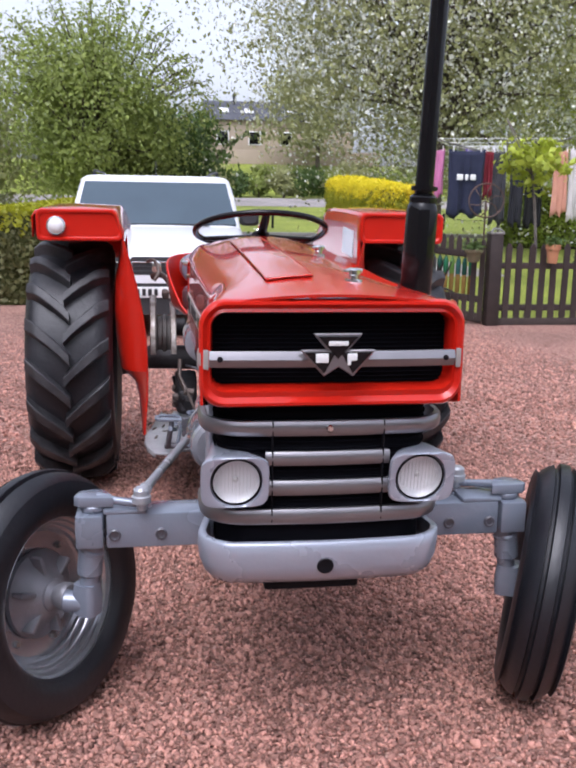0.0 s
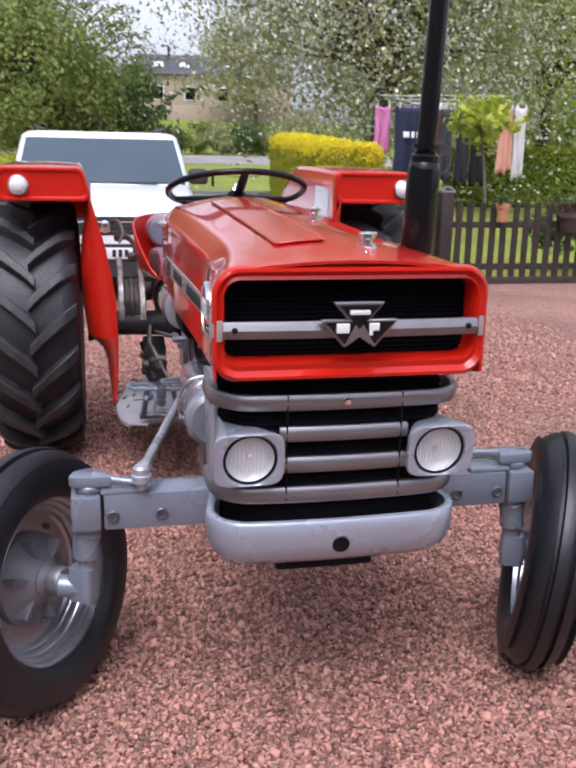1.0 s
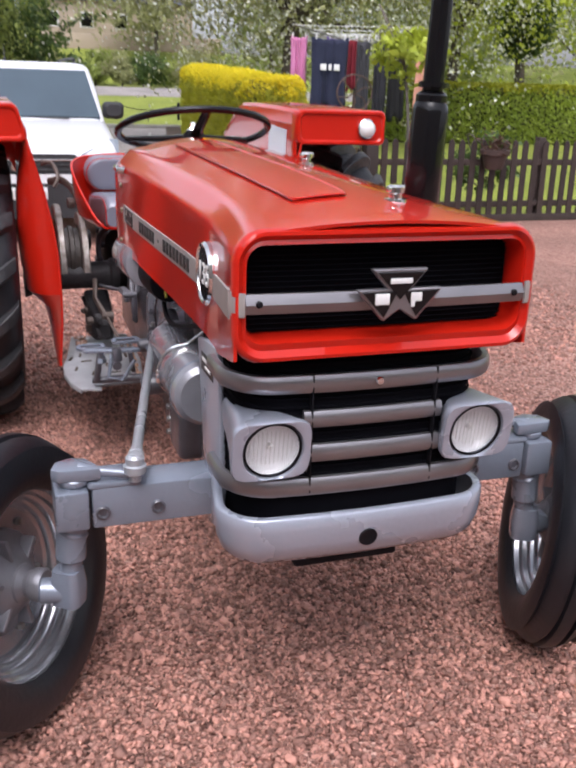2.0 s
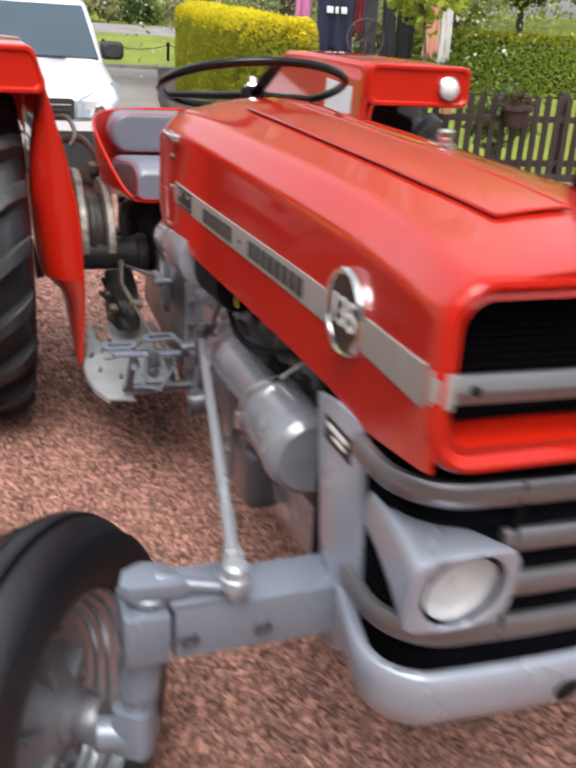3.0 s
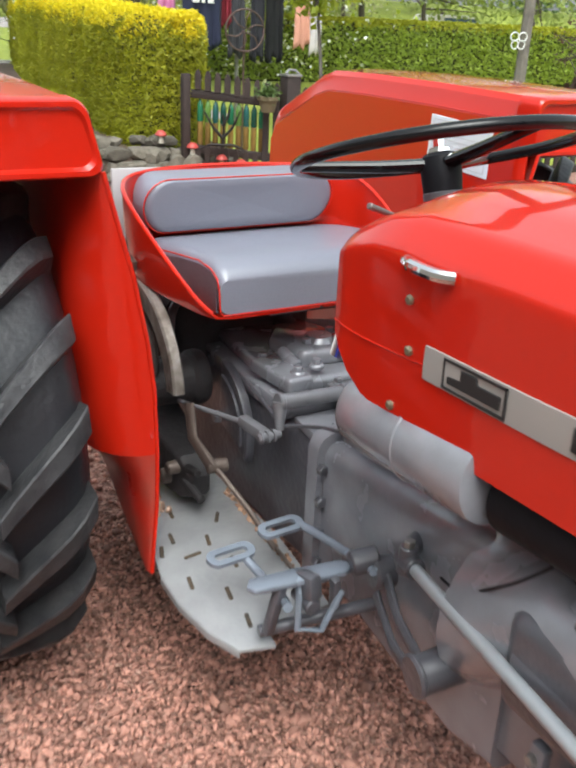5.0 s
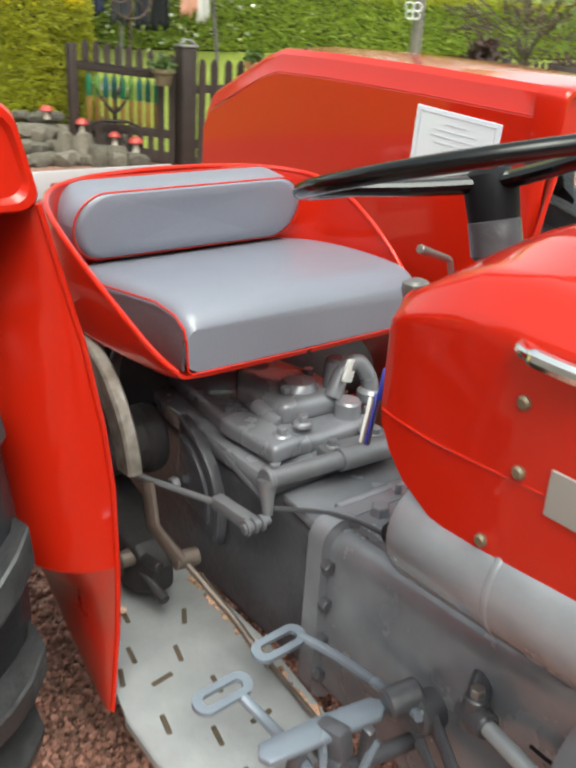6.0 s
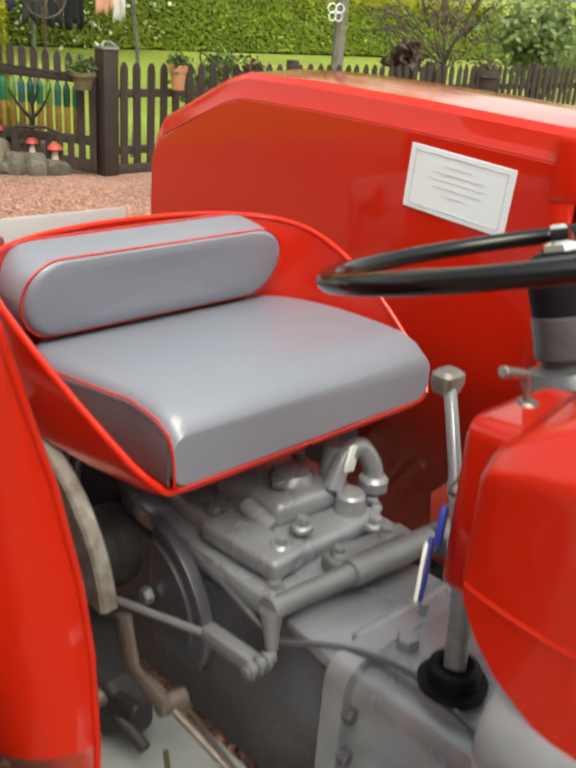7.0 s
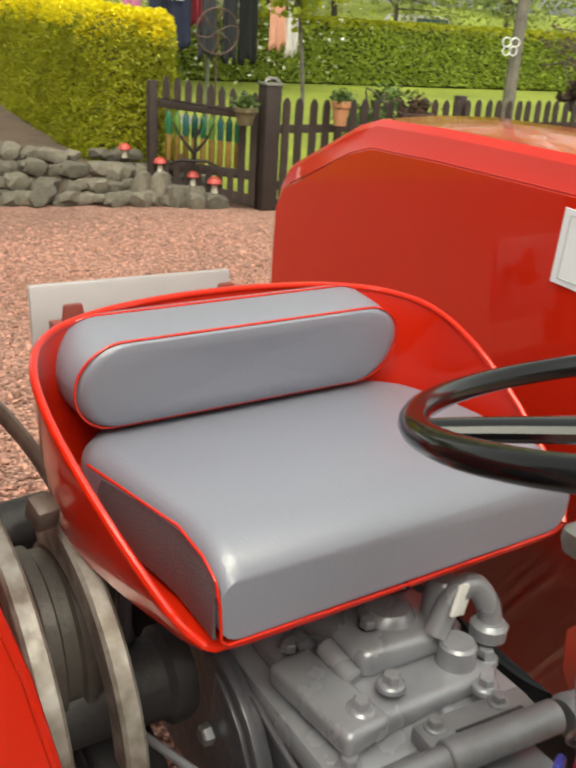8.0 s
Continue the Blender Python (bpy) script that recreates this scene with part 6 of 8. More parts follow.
def leaf_mat(name, c1, c2, scale=1.5, var=0.35, rough=0.55):
    m = mat(name, c1, c2, scale, rough, 0, 0, island=var, contrast=0.2)
    n, l = m.node_tree.nodes, m.node_tree.links
    bsdf = n["Principled BSDF"]
    tr = n.new("ShaderNodeBsdfTranslucent")
    tr.inputs["Color"].default_value = (*[min(1, v * 1.3) for v in c1], 1)
    mx = n.new("ShaderNodeMixShader")
    mx.inputs["Fac"].default_value = 0.35
    l.new(bsdf.outputs[0], mx.inputs[1])
    l.new(tr.outputs[0], mx.inputs[2])
    l.new(mx.outputs[0], n["Material Output"].inputs["Surface"])
    return m


GREENLEAF = leaf_mat("fresh_green_leaf", (0.27, 0.32, 0.075), (0.16, 0.20, 0.05))
DARKLEAF = leaf_mat("dark_green_leaf", (0.09, 0.14, 0.03), (0.05, 0.09, 0.025))
SAGELEAF = leaf_mat("young_blossom_leaf", (0.34, 0.345, 0.16), (0.235, 0.245, 0.11))
BLOSSOM = leaf_mat("white_blossom", (0.72, 0.72, 0.65), (0.60, 0.60, 0.53), 2, 0.2)
YELLOWLEAF = leaf_mat("golden_privet_leaf", (0.74, 0.62, 0.012), (0.62, 0.53, 0.012), 3, 0.12)
PRIVET = leaf_mat("yellow_green_leaf", (0.34, 0.342, 0.013), (0.235, 0.255, 0.012), 2.5, 0.18)
HEDGELEAF = leaf_mat("hedge_leaf", (0.275, 0.345, 0.034), (0.18, 0.25, 0.026), 2, 0.35)
DULLHEDGE = leaf_mat("dull_olive_leaf", (0.17, 0.175, 0.06), (0.11, 0.11, 0.045), 2, 0.35)
LIMELEAF = leaf_mat("lime_leaf", (0.42, 0.48, 0.05), (0.30, 0.36, 0.04), 4, 0.3)


def limb(bm, a, b, r0, r1, bend, n=6):
    a, b = Vector(a), Vector(b)
    mid = (a + b) / 2 + Vector(bend)
    pts = smooth_line([a, mid, b], n)
    tube(bm, pts, [r0 + (r1 - r0) * i / (len(pts) - 1) for i in range(len(pts))], 7)
    return pts


def tree(name, label, at, height, trunk_r, crown, clumps, leaves, size, leafmat, extra=None, bark=BARK, seed=1, droop=0.0, spread=1.0, twigs=0):
    """A tapered trunk, limbs out to clumps, and leaves round each clump. crown: centre and radii of the uneven crown."""
    rg = np.random.default_rng(seed)
    t = thing(name, label, "tree", at=(at[0], at[1], land(at[0], at[1])))
    (cx, cy, cz), (rx, ry, rz) = crown
    bm = bmesh.new()
    fork = Vector((cx * 0.3, cy * 0.3, max(height * 0.25, cz - rz * 0.9)))
    limb(bm, (0, 0, -0.1), fork, trunk_r, trunk_r * 0.7, (rg.uniform(-.1, .1), 0, 0))
    cents = []
    while len(cents) < clumps:
        d = rg.normal(size=3)
        d /= np.linalg.norm(d)
        rad = rg.uniform(0.35, 1.0) ** 0.6 * rg.uniform(0.82, 1.06)
        cents.append(np.array([cx + d[0] * rx * rad, cy + d[1] * ry * rad, cz + d[2] * rz * rad]))
    for i, c in enumerate(cents):
        if i % 2 == 0:
            limb(bm, fork + Vector((0, 0, rg.uniform(-0.2, 0.6) * min(1, height / 4))), c, trunk_r * 0.32, 0.008, (rg.uniform(-.3, .3), rg.uniform(-.3, .3), rg.uniform(0, .5)))
    tips = []
    for i in range(twigs):
        d = rg.normal(size=3)
        d[2] = abs(d[2]) * 0.6 + 0.1
        d /= np.linalg.norm(d)
        a = np.array([cx, cy, cz]) + d * np.array([rx, ry, rz]) * 0.75
        b = a + d * rg.uniform(0.5, 1.3) + np.array([0, 0, rg.uniform(-0.2, 0.3)])
        pts = limb(bm, a, b, 0.016, 0.005, (0, 0, rg.uniform(-0.1, 0.2)))
        tips += [np.array(p) + rg.normal(size=3) * 0.05 for p in pts[2:] for _ in range(3)]
    part("trunk", bm, bark, t, "brown bark trunk and limbs")
    ls = []
    per = leaves // clumps
    for c in cents:
        sp = spread * rg.uniform(0.20, 0.42) * (rx + rz) / 2
        q = rg.normal(size=(per, 3)) * sp * np.array([0.75, 0.75, 0.55])
        if droop:
            q[:, 2] -= droop * np.abs(q[:, 0]) * 0.6
        ls.append(c + q)
    p = np.concatenate(ls + ([np.array(tips)] if tips else []))
    p = p[p[:, 2] > 0.15]
    nrm = p - np.array([cx, cy, cz - rz * 0.3])
    nrm /= np.linalg.norm(nrm, axis=1, keepdims=True) + 1e-6
    if extra:
        frac, emat, esize = extra
        drift = np.array([noise.noise(Vector(q) * 1.3) + 0.6 * noise.noise(Vector(q) * 4.0) for q in p])
        pick = rg.random(len(p)) < frac * np.clip(1.0 + 2.2 * drift, 0.15, 2.3)
        me = leaf_mesh("blossom", p[pick], nrm[pick], esize, emat, 0.3, 0.8, 1.1)
        ob = new("blossom", me)
        ob.parent = t
        tagged(ob, "white spring blossom")
        p, nrm = p[~pick], nrm[~pick]
    ob = new("crown", leaf_mesh("crown", p, nrm, size, leafmat))
    ob.parent = t
    return t


def hedge(name, label, a, b, depth, h, base, leafmat, density, size, topmat=None, seed=3, round_r=0.12, fall=0.0, nip=0.0):
    """A clipped hedge from a to b in plan: a solid dark olive core and leaves over its faces. Its front face is on the
    line.
    fall: how much lower the top is at b; nip: how far the front corner at b is cut back towards the top."""
    rg = np.random.default_rng(seed)
    a, b = np.array(a, float), np.array(b, float)
    d = b - a
    L = np.linalg.norm(d)
    d /= L
    nrm = np.array([d[1], -d[0]])
    turn = math.degrees(math.atan2(d[1], d[0]))
    t = thing(name, label, "hedge", at=(a[0], a[1], base), turn=turn)
    bm = bmesh.new()
    rings = []
    n = max(int(L / 0.25), 4)
    for i in range(n + 1):
        x = 0.06 + (L - 0.12) * i / n
        wob = lambda: rg.uniform(-0.02, 0.02)
        rings.append([(x, y + wob(), z + wob()) for y, z in rounded(0.06, depth - 0.06, 0.0, h - 0.06, round_r, 3)])
    def shape(x, y, z):
        g = min(max((x - L + 1.3) / 1.3, 0), 1) ** 2
        return x, y + nip * g * max(z / h, 0) * (1 - y / depth), z * (1 - fall * x / L / h)
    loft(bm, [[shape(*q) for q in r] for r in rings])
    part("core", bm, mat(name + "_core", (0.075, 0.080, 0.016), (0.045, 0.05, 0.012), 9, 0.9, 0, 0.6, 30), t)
    sides = []
    def face(area, fn, normal):
        c = int(area * density)
        u, v = rg.random(c), rg.random(c)
        sides.append((np.stack(fn(u, v), 1), np.tile(normal, (c, 1))))
    one = lambda u: np.ones_like(u)
    face(L * h, lambda u, v: (u * L, 0 * u, v * h), (0, -1, 0))
    face(L * h * 0.6, lambda u, v: (u * L, depth * one(u), v * h), (0, 1, 0))
    face(L * depth, lambda u, v: (u * L, v * depth, h * one(u)), (0, 0, 1))
    face(depth * h, lambda u, v: (0 * u, u * depth, v * h), (-1, 0, 0))
    face(depth * h, lambda u, v: (L * one(u), u * depth, v * h), (1, 0, 0))
    p = np.concatenate([s[0] for s in sides])
    q = np.concatenate([s[1] for s in sides]).astype(float)
    lump = np.array([noise.noise(Vector((x * 2.2 + seed, y * 2.2, z * 2.2))) for x, y, z in p])
    lump2 = np.array([noise.noise(Vector((x * 8 + seed, y * 8, z * 8))) for x, y, z in p])
    p = p + q * (0.05 * lump + 0.025 * lump2 + rg.normal(size=len(p)) * 0.018)[:, None]
    over = np.clip(p[:, 2] - (h - round_r), 0, None)
    p[:, 1] += np.where(p[:, 1] < depth / 2, 1, -1) * over ** 2 / round_r * 0.5
    foot = p[:, 2] > 0.02 + 0.05 * (lump + 1) * (q[:, 2] < 0.5)
    p, q = p[foot], q[foot]
    if topmat:
        top = (p[:, 2] + 0.16 * lump2[foot] + 0.06 * lump[foot] + rg.normal(size=foot.sum()) * 0.05) > h - 0.15
        p = np.array([shape(*v) for v in p])
        ob = new("top_growth", leaf_mesh("top_growth", p[top], q[top], size, topmat))
        ob.parent = t
        tagged(ob, "bright yellow new growth")
        p, q = p[~top], q[~top]
    ob = new("leaves", leaf_mesh("leaves", p, q, size, leafmat))
    ob.parent = t
    return t


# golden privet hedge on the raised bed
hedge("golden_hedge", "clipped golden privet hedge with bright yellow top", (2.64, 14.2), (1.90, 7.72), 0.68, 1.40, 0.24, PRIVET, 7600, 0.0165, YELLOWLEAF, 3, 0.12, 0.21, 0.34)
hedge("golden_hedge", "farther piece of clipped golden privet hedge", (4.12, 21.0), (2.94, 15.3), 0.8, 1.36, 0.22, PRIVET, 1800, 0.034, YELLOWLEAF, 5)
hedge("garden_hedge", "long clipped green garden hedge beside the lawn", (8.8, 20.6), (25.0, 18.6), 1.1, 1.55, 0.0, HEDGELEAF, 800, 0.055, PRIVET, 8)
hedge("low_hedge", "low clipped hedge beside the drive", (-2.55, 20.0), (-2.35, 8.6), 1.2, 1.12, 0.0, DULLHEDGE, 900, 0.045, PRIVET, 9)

# trees
tree("leafy_tree", "dense fresh green tree beyond the drive", (-1.9, 20.5), 6.0, 0.16, ((0.1, 0, 3.2), (2.35, 1.8, 2.2)), 70, 31000, 0.062, GREENLEAF, seed=2, droop=0.45, twigs=60, spread=0.85)
tree("leafy_tree", "darker green shrubby tree behind the drive", (0.1, 22.5), 3.6, 0.10, ((0, 0, 1.9), (1.6, 1.4, 1.4)), 24, 6500, 0.09, DARKLEAF, seed=5, twigs=8)
tree("leafy_tree", "pale green willow at the edge of the garden", (-5.0, 22.0), 5.0, 0.13, ((0, 0, 2.9), (2.0, 1.6, 2.1)), 34, 8000, 0.08, SAGELEAF, seed=8, droop=0.5, twigs=14)
tree("blossom_tree", "wide tree covered in white spring blossom", (6.05, 18.6), 11.5, 0.22, ((0.15, 0, 6.0), (4.9, 2.3, 5.0)), 170, 72000, 0.072, SAGELEAF, (0.40, BLOSSOM, 0.068), seed=11, twigs=60)
tree("blossom_tree", "second white-blossomed tree behind the garden", (12.0, 22.0), 12.0, 0.2, ((0.2, 0, 6.6), (4.6, 2.4, 5.3)), 100, 38000, 0.10, LIMELEAF, (0.38, BLOSSOM, 0.09), seed=12, twigs=24)
for i, (x, y, r, m) in enumerate(((-8.5, 28.0, 2.6, GREENLEAF), (21.5, 30.0, 3.9, GREENLEAF), (25.5, 28.0, 4.4, GREENLEAF), (32.0, 28.0, 4.6, SAGELEAF), (15.0, 30.5, 2.2, GREENLEAF), (35, 30, 3.4, DARKLEAF), (-14, 30, 3.4, DARKLEAF))):
    tree("background_tree", "leafy tree beyond the garden", (x + 0.9, y), r * 2.2, 0.12, ((0, 0, r * (0.62 if x < 6 and x > 0 else 1.15)), (r, r * 0.8, r * (0.6 if x < 6 and x > 0 else 1.1))), 22, 4200, 0.13, m, seed=20 + i)
tree("background_tree", "round clipped dark evergreen", (15.3, 24.0), 4.2, 0.12, ((0, 0, 3.35), (1.1, 1.1, 1.0)), 40, 9000, 0.07, DARKLEAF, seed=41, spread=0.6)

# far scrub on the bank behind the road
for i, (x, y, r) in enumerate(((-8, 62, 4), (-2, 66, 3.2), (10, 70, 4.5), (18, 66, 5), (28, 64, 5), (40, 66, 6), (52, 68, 6), (66, 70, 7), (-20, 64, 5), (-34, 66, 6))):
    tree("far_tree", "distant tree on the bank behind the road", (x + 2.2, y), r * 2, 0.2, ((0, 0, r * 1.0), (r, r * 0.7, r)), 16, 2400, 0.30, (GREENLEAF, DARKLEAF, SAGELEAF)[i % 3], seed=60 + i)

for i in range(8):
    x, r = 3.2 + 1.55 * i, (1.1, 0.85, 1.2, 0.95)[i % 4]
    tree("roadside_shrub", "rough shrub on the far side of the road", (x, 58.6 + 0.5 * (i % 3)), r * 2, 0.07, ((0, 0, r * 0.95), (r * 1.1, r * 0.8, r)), 14, 2200, 0.13, (SAGELEAF, DARKLEAF, GREENLEAF)[i % 3], seed=90 + i)

# ---- far house ----
house = thing("house", "long rendered house with a dark slate roof and skylights", "house", at=(7.3, 78.0, land(7.3, 78)))
RENDER = mat("beige_render", (0.42, 0.34, 0.26), (0.36, 0.29, 0.23), 0.6, 0.9, 0, 0.2, 8)
SLATE = mat("dark_slate", (0.07, 0.075, 0.09), (0.05, 0.05, 0.06), 1.5, 0.6, 0, 0.3, 6)
bm = bmesh.new()
box(bm, (3, 3.2, 1.9), (13.0, 6.4, 3.8), bev=0.02)
wall = part("wall", bm, RENDER, house)
bm = bmesh.new()
prism(bm, [(-0.4, 3.7), (6.8, 3.7), (3.2, 5.6)], "x", -3.8, 9.8, 0.03)
roof = part("roof", bm, SLATE, house)
for x in (-2.0, 0.2, 4.0):
    bm = bmesh.new()
    box(bm, (x, 1.15, 4.62), (0.8, 1.0, 0.06), (27.5, 0, 0), 0.01)
    part("skylight", bm, LAMPLENS, roof)
bm = bmesh.new()
box(bm, (4.0, 3.2, 5.9), (1.1, 0.7, 1.5), bev=0.02)
cyl(bm, (3.8, 3.2, 6.6), (3.8, 3.2, 7.0), 0.14, 0.12, 12)
part("chimney", bm, RENDER, roof)
bm = bmesh.new()
cyl(bm, (-1.0, 2.6, 5.0), (-1.0, 2.6, 6.2), 0.12, 0.12, 12)
part("flue", bm, BLACK, roof)
for x in (-2.2, 0.6, 3.4, 6.2):
    bm = bmesh.new()
    box(bm, (x, -0.01, 2.2), (1.1, 0.08, 1.2), bev=0.01)
    w = part("window", bm, WHITE, house)
    bm = bmesh.new()
    box(bm, (x, -0.055, 2.2), (0.9, 0.03, 1.0), bev=0.005)
    part("pane", bm, GLOSSBLACK, w)
bm = bmesh.new()
box(bm, (3, -4.0, 0.2), (16.0, 0.4, 1.6), bev=0.03)
part("garden_wall", bm, RENDER, house, "low rendered garden wall")

# unseen plain walls, added behind the camera's way to close the yard and darken reflections
WALL = mat("unseen_wall_render", (0.45, 0.435, 0.40), (0.38, 0.365, 0.335), 1.2, 0.9, 0, 0.3, 30)
for name, c, size in (("wall_west", (-6.6, -1.5, 2.55), (0.3, 17.0, 5.1)), ("wall_south", (1.8, -9.8, 2.55), (16.5, 0.3, 5.1))):
    bm = bmesh.new()
    box(bm, c, size, bev=0.01)
    tagged(new(name, finish(name, bm, WALL)), "plain rendered wall, unseen, added beside the yard for shade and reflections", "wall", kind="structure")

# ---- vehicles ----
VANWHITE = mat("white_car_paint", (0.74, 0.75, 0.77), (0.70, 0.71, 0.73), 2, 0.22, 0, coat=0.5, rvar=0.05)
CARGLASS = mat("tinted_car_glass", (0.062, 0.092, 0.116), (0.045, 0.068, 0.088), 1.2, 0.06, 0, coat=0.0, rvar=0.02, spec=0.55)
HEADLIGHT = mat("car_headlight_glass", (0.42, 0.46, 0.50), (0.22, 0.25, 0.28), 9, 0.10, 0.5, coat=0.8)
PLASTIC = mat("dark_plastic", (0.022, 0.022, 0.024), (0.03, 0.03, 0.033), 12, 0.55, 0, 0.2, 90)


def car(name, label, at, turn, paint, W, L, H, bonnet_h, screen_y, roof_y, tail_y, detail):
    """A car with its front at y = 0 facing -y: shaped body, glass, lamps, wheels."""
    t = thing(name, label, "car", at=at, turn=turn)
    w = W / 2

    def ring(y, k, z0, z1, r):
        return [(x, y, z) for x, z in rounded(-w * k, w * k, z0, z1, r, 4)]
    bm = bmesh.new()
    belt = bonnet_h
    loft(bm, [ring(0.03, 0.80, 0.34, belt * 0.72, 0.08), ring(0.0, 0.86, 0.28, belt * 0.80, 0.10), ring(0.10, 0.96, 0.24, belt * 0.90, 0.12), ring(0.35, 1.0, 0.22, belt * 0.96, 0.13), ring(screen_y, 1.0, 0.22, belt * 1.07, 0.10),
              ring(screen_y + 0.6, 1.0, 0.22, belt * 1.10, 0.06), ring(L - 0.3, 1.0, 0.22, belt * 1.10, 0.06), ring(L - 0.05, 0.95, 0.26, belt * 1.05, 0.08), ring(L, 0.88, 0.35, belt * 0.9, 0.08)])
    body = part("body", bm, paint, t, "", 45)
    bm = bmesh.new()
    b2 = belt * 1.05
    rows = []
    for f, kx, z in ((0.0, 0.975, b2), (0.5, 0.935, b2 + (H - b2) * 0.55), (0.86, 0.885, H - 0.05), (0.97, 0.84, H - 0.012), (1.0, 0.76, H)):
        y0 = screen_y + (roof_y - screen_y) * f
        y1 = L - 0.12 - (L - 0.12 - tail_y) * f
        rows.append([(x, y, z) for x, y in rounded(-w * kx, w * kx, y0, y1, 0.14, 5)])
    loft(bm, rows)
    cabin = part("cabin", bm, paint, t, "", 35)
    # windscreen and side glass, set a little proud
    bm = bmesh.new()
    yb, yt = screen_y + 0.05, roof_y - 0.04 - (roof_y - screen_y) * 0.10
    zb, zt = b2 + 0.03, H - 0.10
    glass = [(-w * 0.915, yb, zb), (w * 0.915, yb, zb), (w * 0.83, yt, zt), (-w * 0.83, yt, zt)]
    nrm = (Vector(glass[1]) - Vector(glass[0])).cross(Vector(glass[3]) - Vector(glass[0])).normalized()
    loft(bm, [[Vector(p) + nrm * (0.035 if nrm.y < 0 else -0.035) for p in glass], [Vector(p) + nrm * (-0.05 if nrm.y < 0 else 0.05) for p in glass]])
    part("windscreen", bm, CARGLASS, t, "tinted windscreen")
    for s in (-1, 1):
        bm = bmesh.new()
        g = [(s * w * 0.978, screen_y + 0.36, zb), (s * w * 0.978, L - 0.7, zb), (s * w * 0.922, tail_y - 0.3, zt - 0.02), (s * w * 0.922, roof_y + 0.10, zt - 0.02)]
        loft(bm, [g, [(x - s * 0.04, y, z) for x, y, z in g]])
        part("side_window", bm, CARGLASS, t)
        for y in (0.85, L - 0.8):
            bm = bmesh.new()
            lathe(bm, [(0.20, 0), (0.30, 0.0), (0.32, 0.02), (0.32, 0.18), (0.30, 0.20), (0.20, 0.20)], (s * (w - 0.19), y, 0.32), (s, 0, 0), 28)
            wh = part("wheel", bm, RUBBER, t)
            bm = bmesh.new()
            lathe(bm, [(0, 0.17), (0.06, 0.175), (0.19, 0.16), (0.205, 0.185), (0.205, 0.02), (0, 0.02)], (s * (w - 0.19), y, 0.32), (s, 0, 0), 24)
            part("rim", bm, SILVER, wh)
    if not detail:
        return t
    bm = bmesh.new()
    loft(bm, [[(x, y, z) for x, z in rounded(-w * 0.56, w * 0.56, belt * 0.645, belt * 0.815, 0.03)] for y in (-0.012, 0.06)])
    gr = part("grille", bm, PLASTIC, t, "dark grille with bright slats")
    for i in range(3):
        bm = bmesh.new()
        box(bm, (0, -0.016, belt * (0.675 + 0.045 * i)), (W * 0.53, 0.014, 0.014), bev=0.004)
        part("slat", bm, CHROME if i == 2 else PLASTIC, gr)
    bm = bmesh.new()
    prism(bm, [(-0.05, belt * 0.68), (0.0, belt * 0.66), (0.05, belt * 0.68), (0.045, belt * 0.76), (0, belt * 0.79), (-0.045, belt * 0.76)], "y", -0.035, -0.015, 0.006)
    part("emblem", bm, CHROME, gr)
    bm = bmesh.new()
    loft(bm, [[(x, y, z) for x, z in rounded(-w * 0.80, w * 0.80, 0.26, belt * 0.56, 0.05)] for y in (-0.03, 0.06)])
    part("lower_intake", bm, PLASTIC, t)
    bm = bmesh.new()
    loft(bm, [[(x, y, z) for x, z in rounded(-w * 0.93, w * 0.93, belt * 0.562, belt * 0.640, 0.03)] for y in (-0.035, 0.10)])
    part("front_bumper", bm, paint, t)
    bm = bmesh.new()
    box(bm, (0, -0.045, belt * 0.475), (0.52, 0.012, 0.11), bev=0.003)
    np_ = part("number_plate", bm, WHITE, t, "white number plate")
    for i in range(7):
        bm = bmesh.new()
        box(bm, (-0.19 + 0.06 * i + (0.03 if i > 3 else 0), -0.053, belt * 0.475), (0.038, 0.006, 0.072), bev=0.002)
        part("plate_bar", bm, INK, np_)
    for s in (-1, 1):
        bm = bmesh.new()
        pts = [(0.57, 0.66, 0.00), (0.86, 0.66, 0.01), (0.965, 0.78, 0.10), (1.0, 0.915, 0.36), (0.93, 0.925, 0.30), (0.74, 0.86, 0.09), (0.60, 0.80, 0.015)]
        loft(bm, [[(s * w * x * k, y + d, belt * (z + h)) for x, z, y in pts] for d, k, h in ((-0.030, 1.0, 0.012), (-0.020, 1.01, 0.014), (0.10, 0.97, -0.02))])
        hl = part("headlight", bm, HEADLIGHT, t, "clear swept-back headlight")
        bm = bmesh.new()
        cyl(bm, (s * w * 0.78, -0.034, belt * 0.73), (s * w * 0.78, 0.05, belt * 0.73), 0.045, 0.05, 18, 0.006)
        part("lamp_ring", bm, CHROME, hl)
        bm = bmesh.new()
        loft(bm, [[(s * (w + 0.10) + x, y, belt * 1.16 + z) for x, z in rounded(-k * 0.11, k * 0.11, -k * 0.085, k * 0.085, 0.05)] for y, k in ((screen_y + 0.33, 0.7), (screen_y + 0.37, 1.0), (screen_y + 0.45, 1.0), (screen_y + 0.47, 0.85))])
        box(bm, (s * (w + 0.0), screen_y + 0.42, belt * 1.11), (0.14, 0.05, 0.03), (0, s * 15, 0), 0.008)
        part("door_mirror", bm, PLASTIC, t, "dark door mirror")
        bm = bmesh.new()
        tube(bm, [(s * w * 0.60, screen_y + 0.02, b2 + 0.035), (s * w * 0.05, screen_y + 0.05, b2 + 0.05)], 0.008, 6)
        part("wiper", bm, PLASTIC, t)
        bm = bmesh.new()
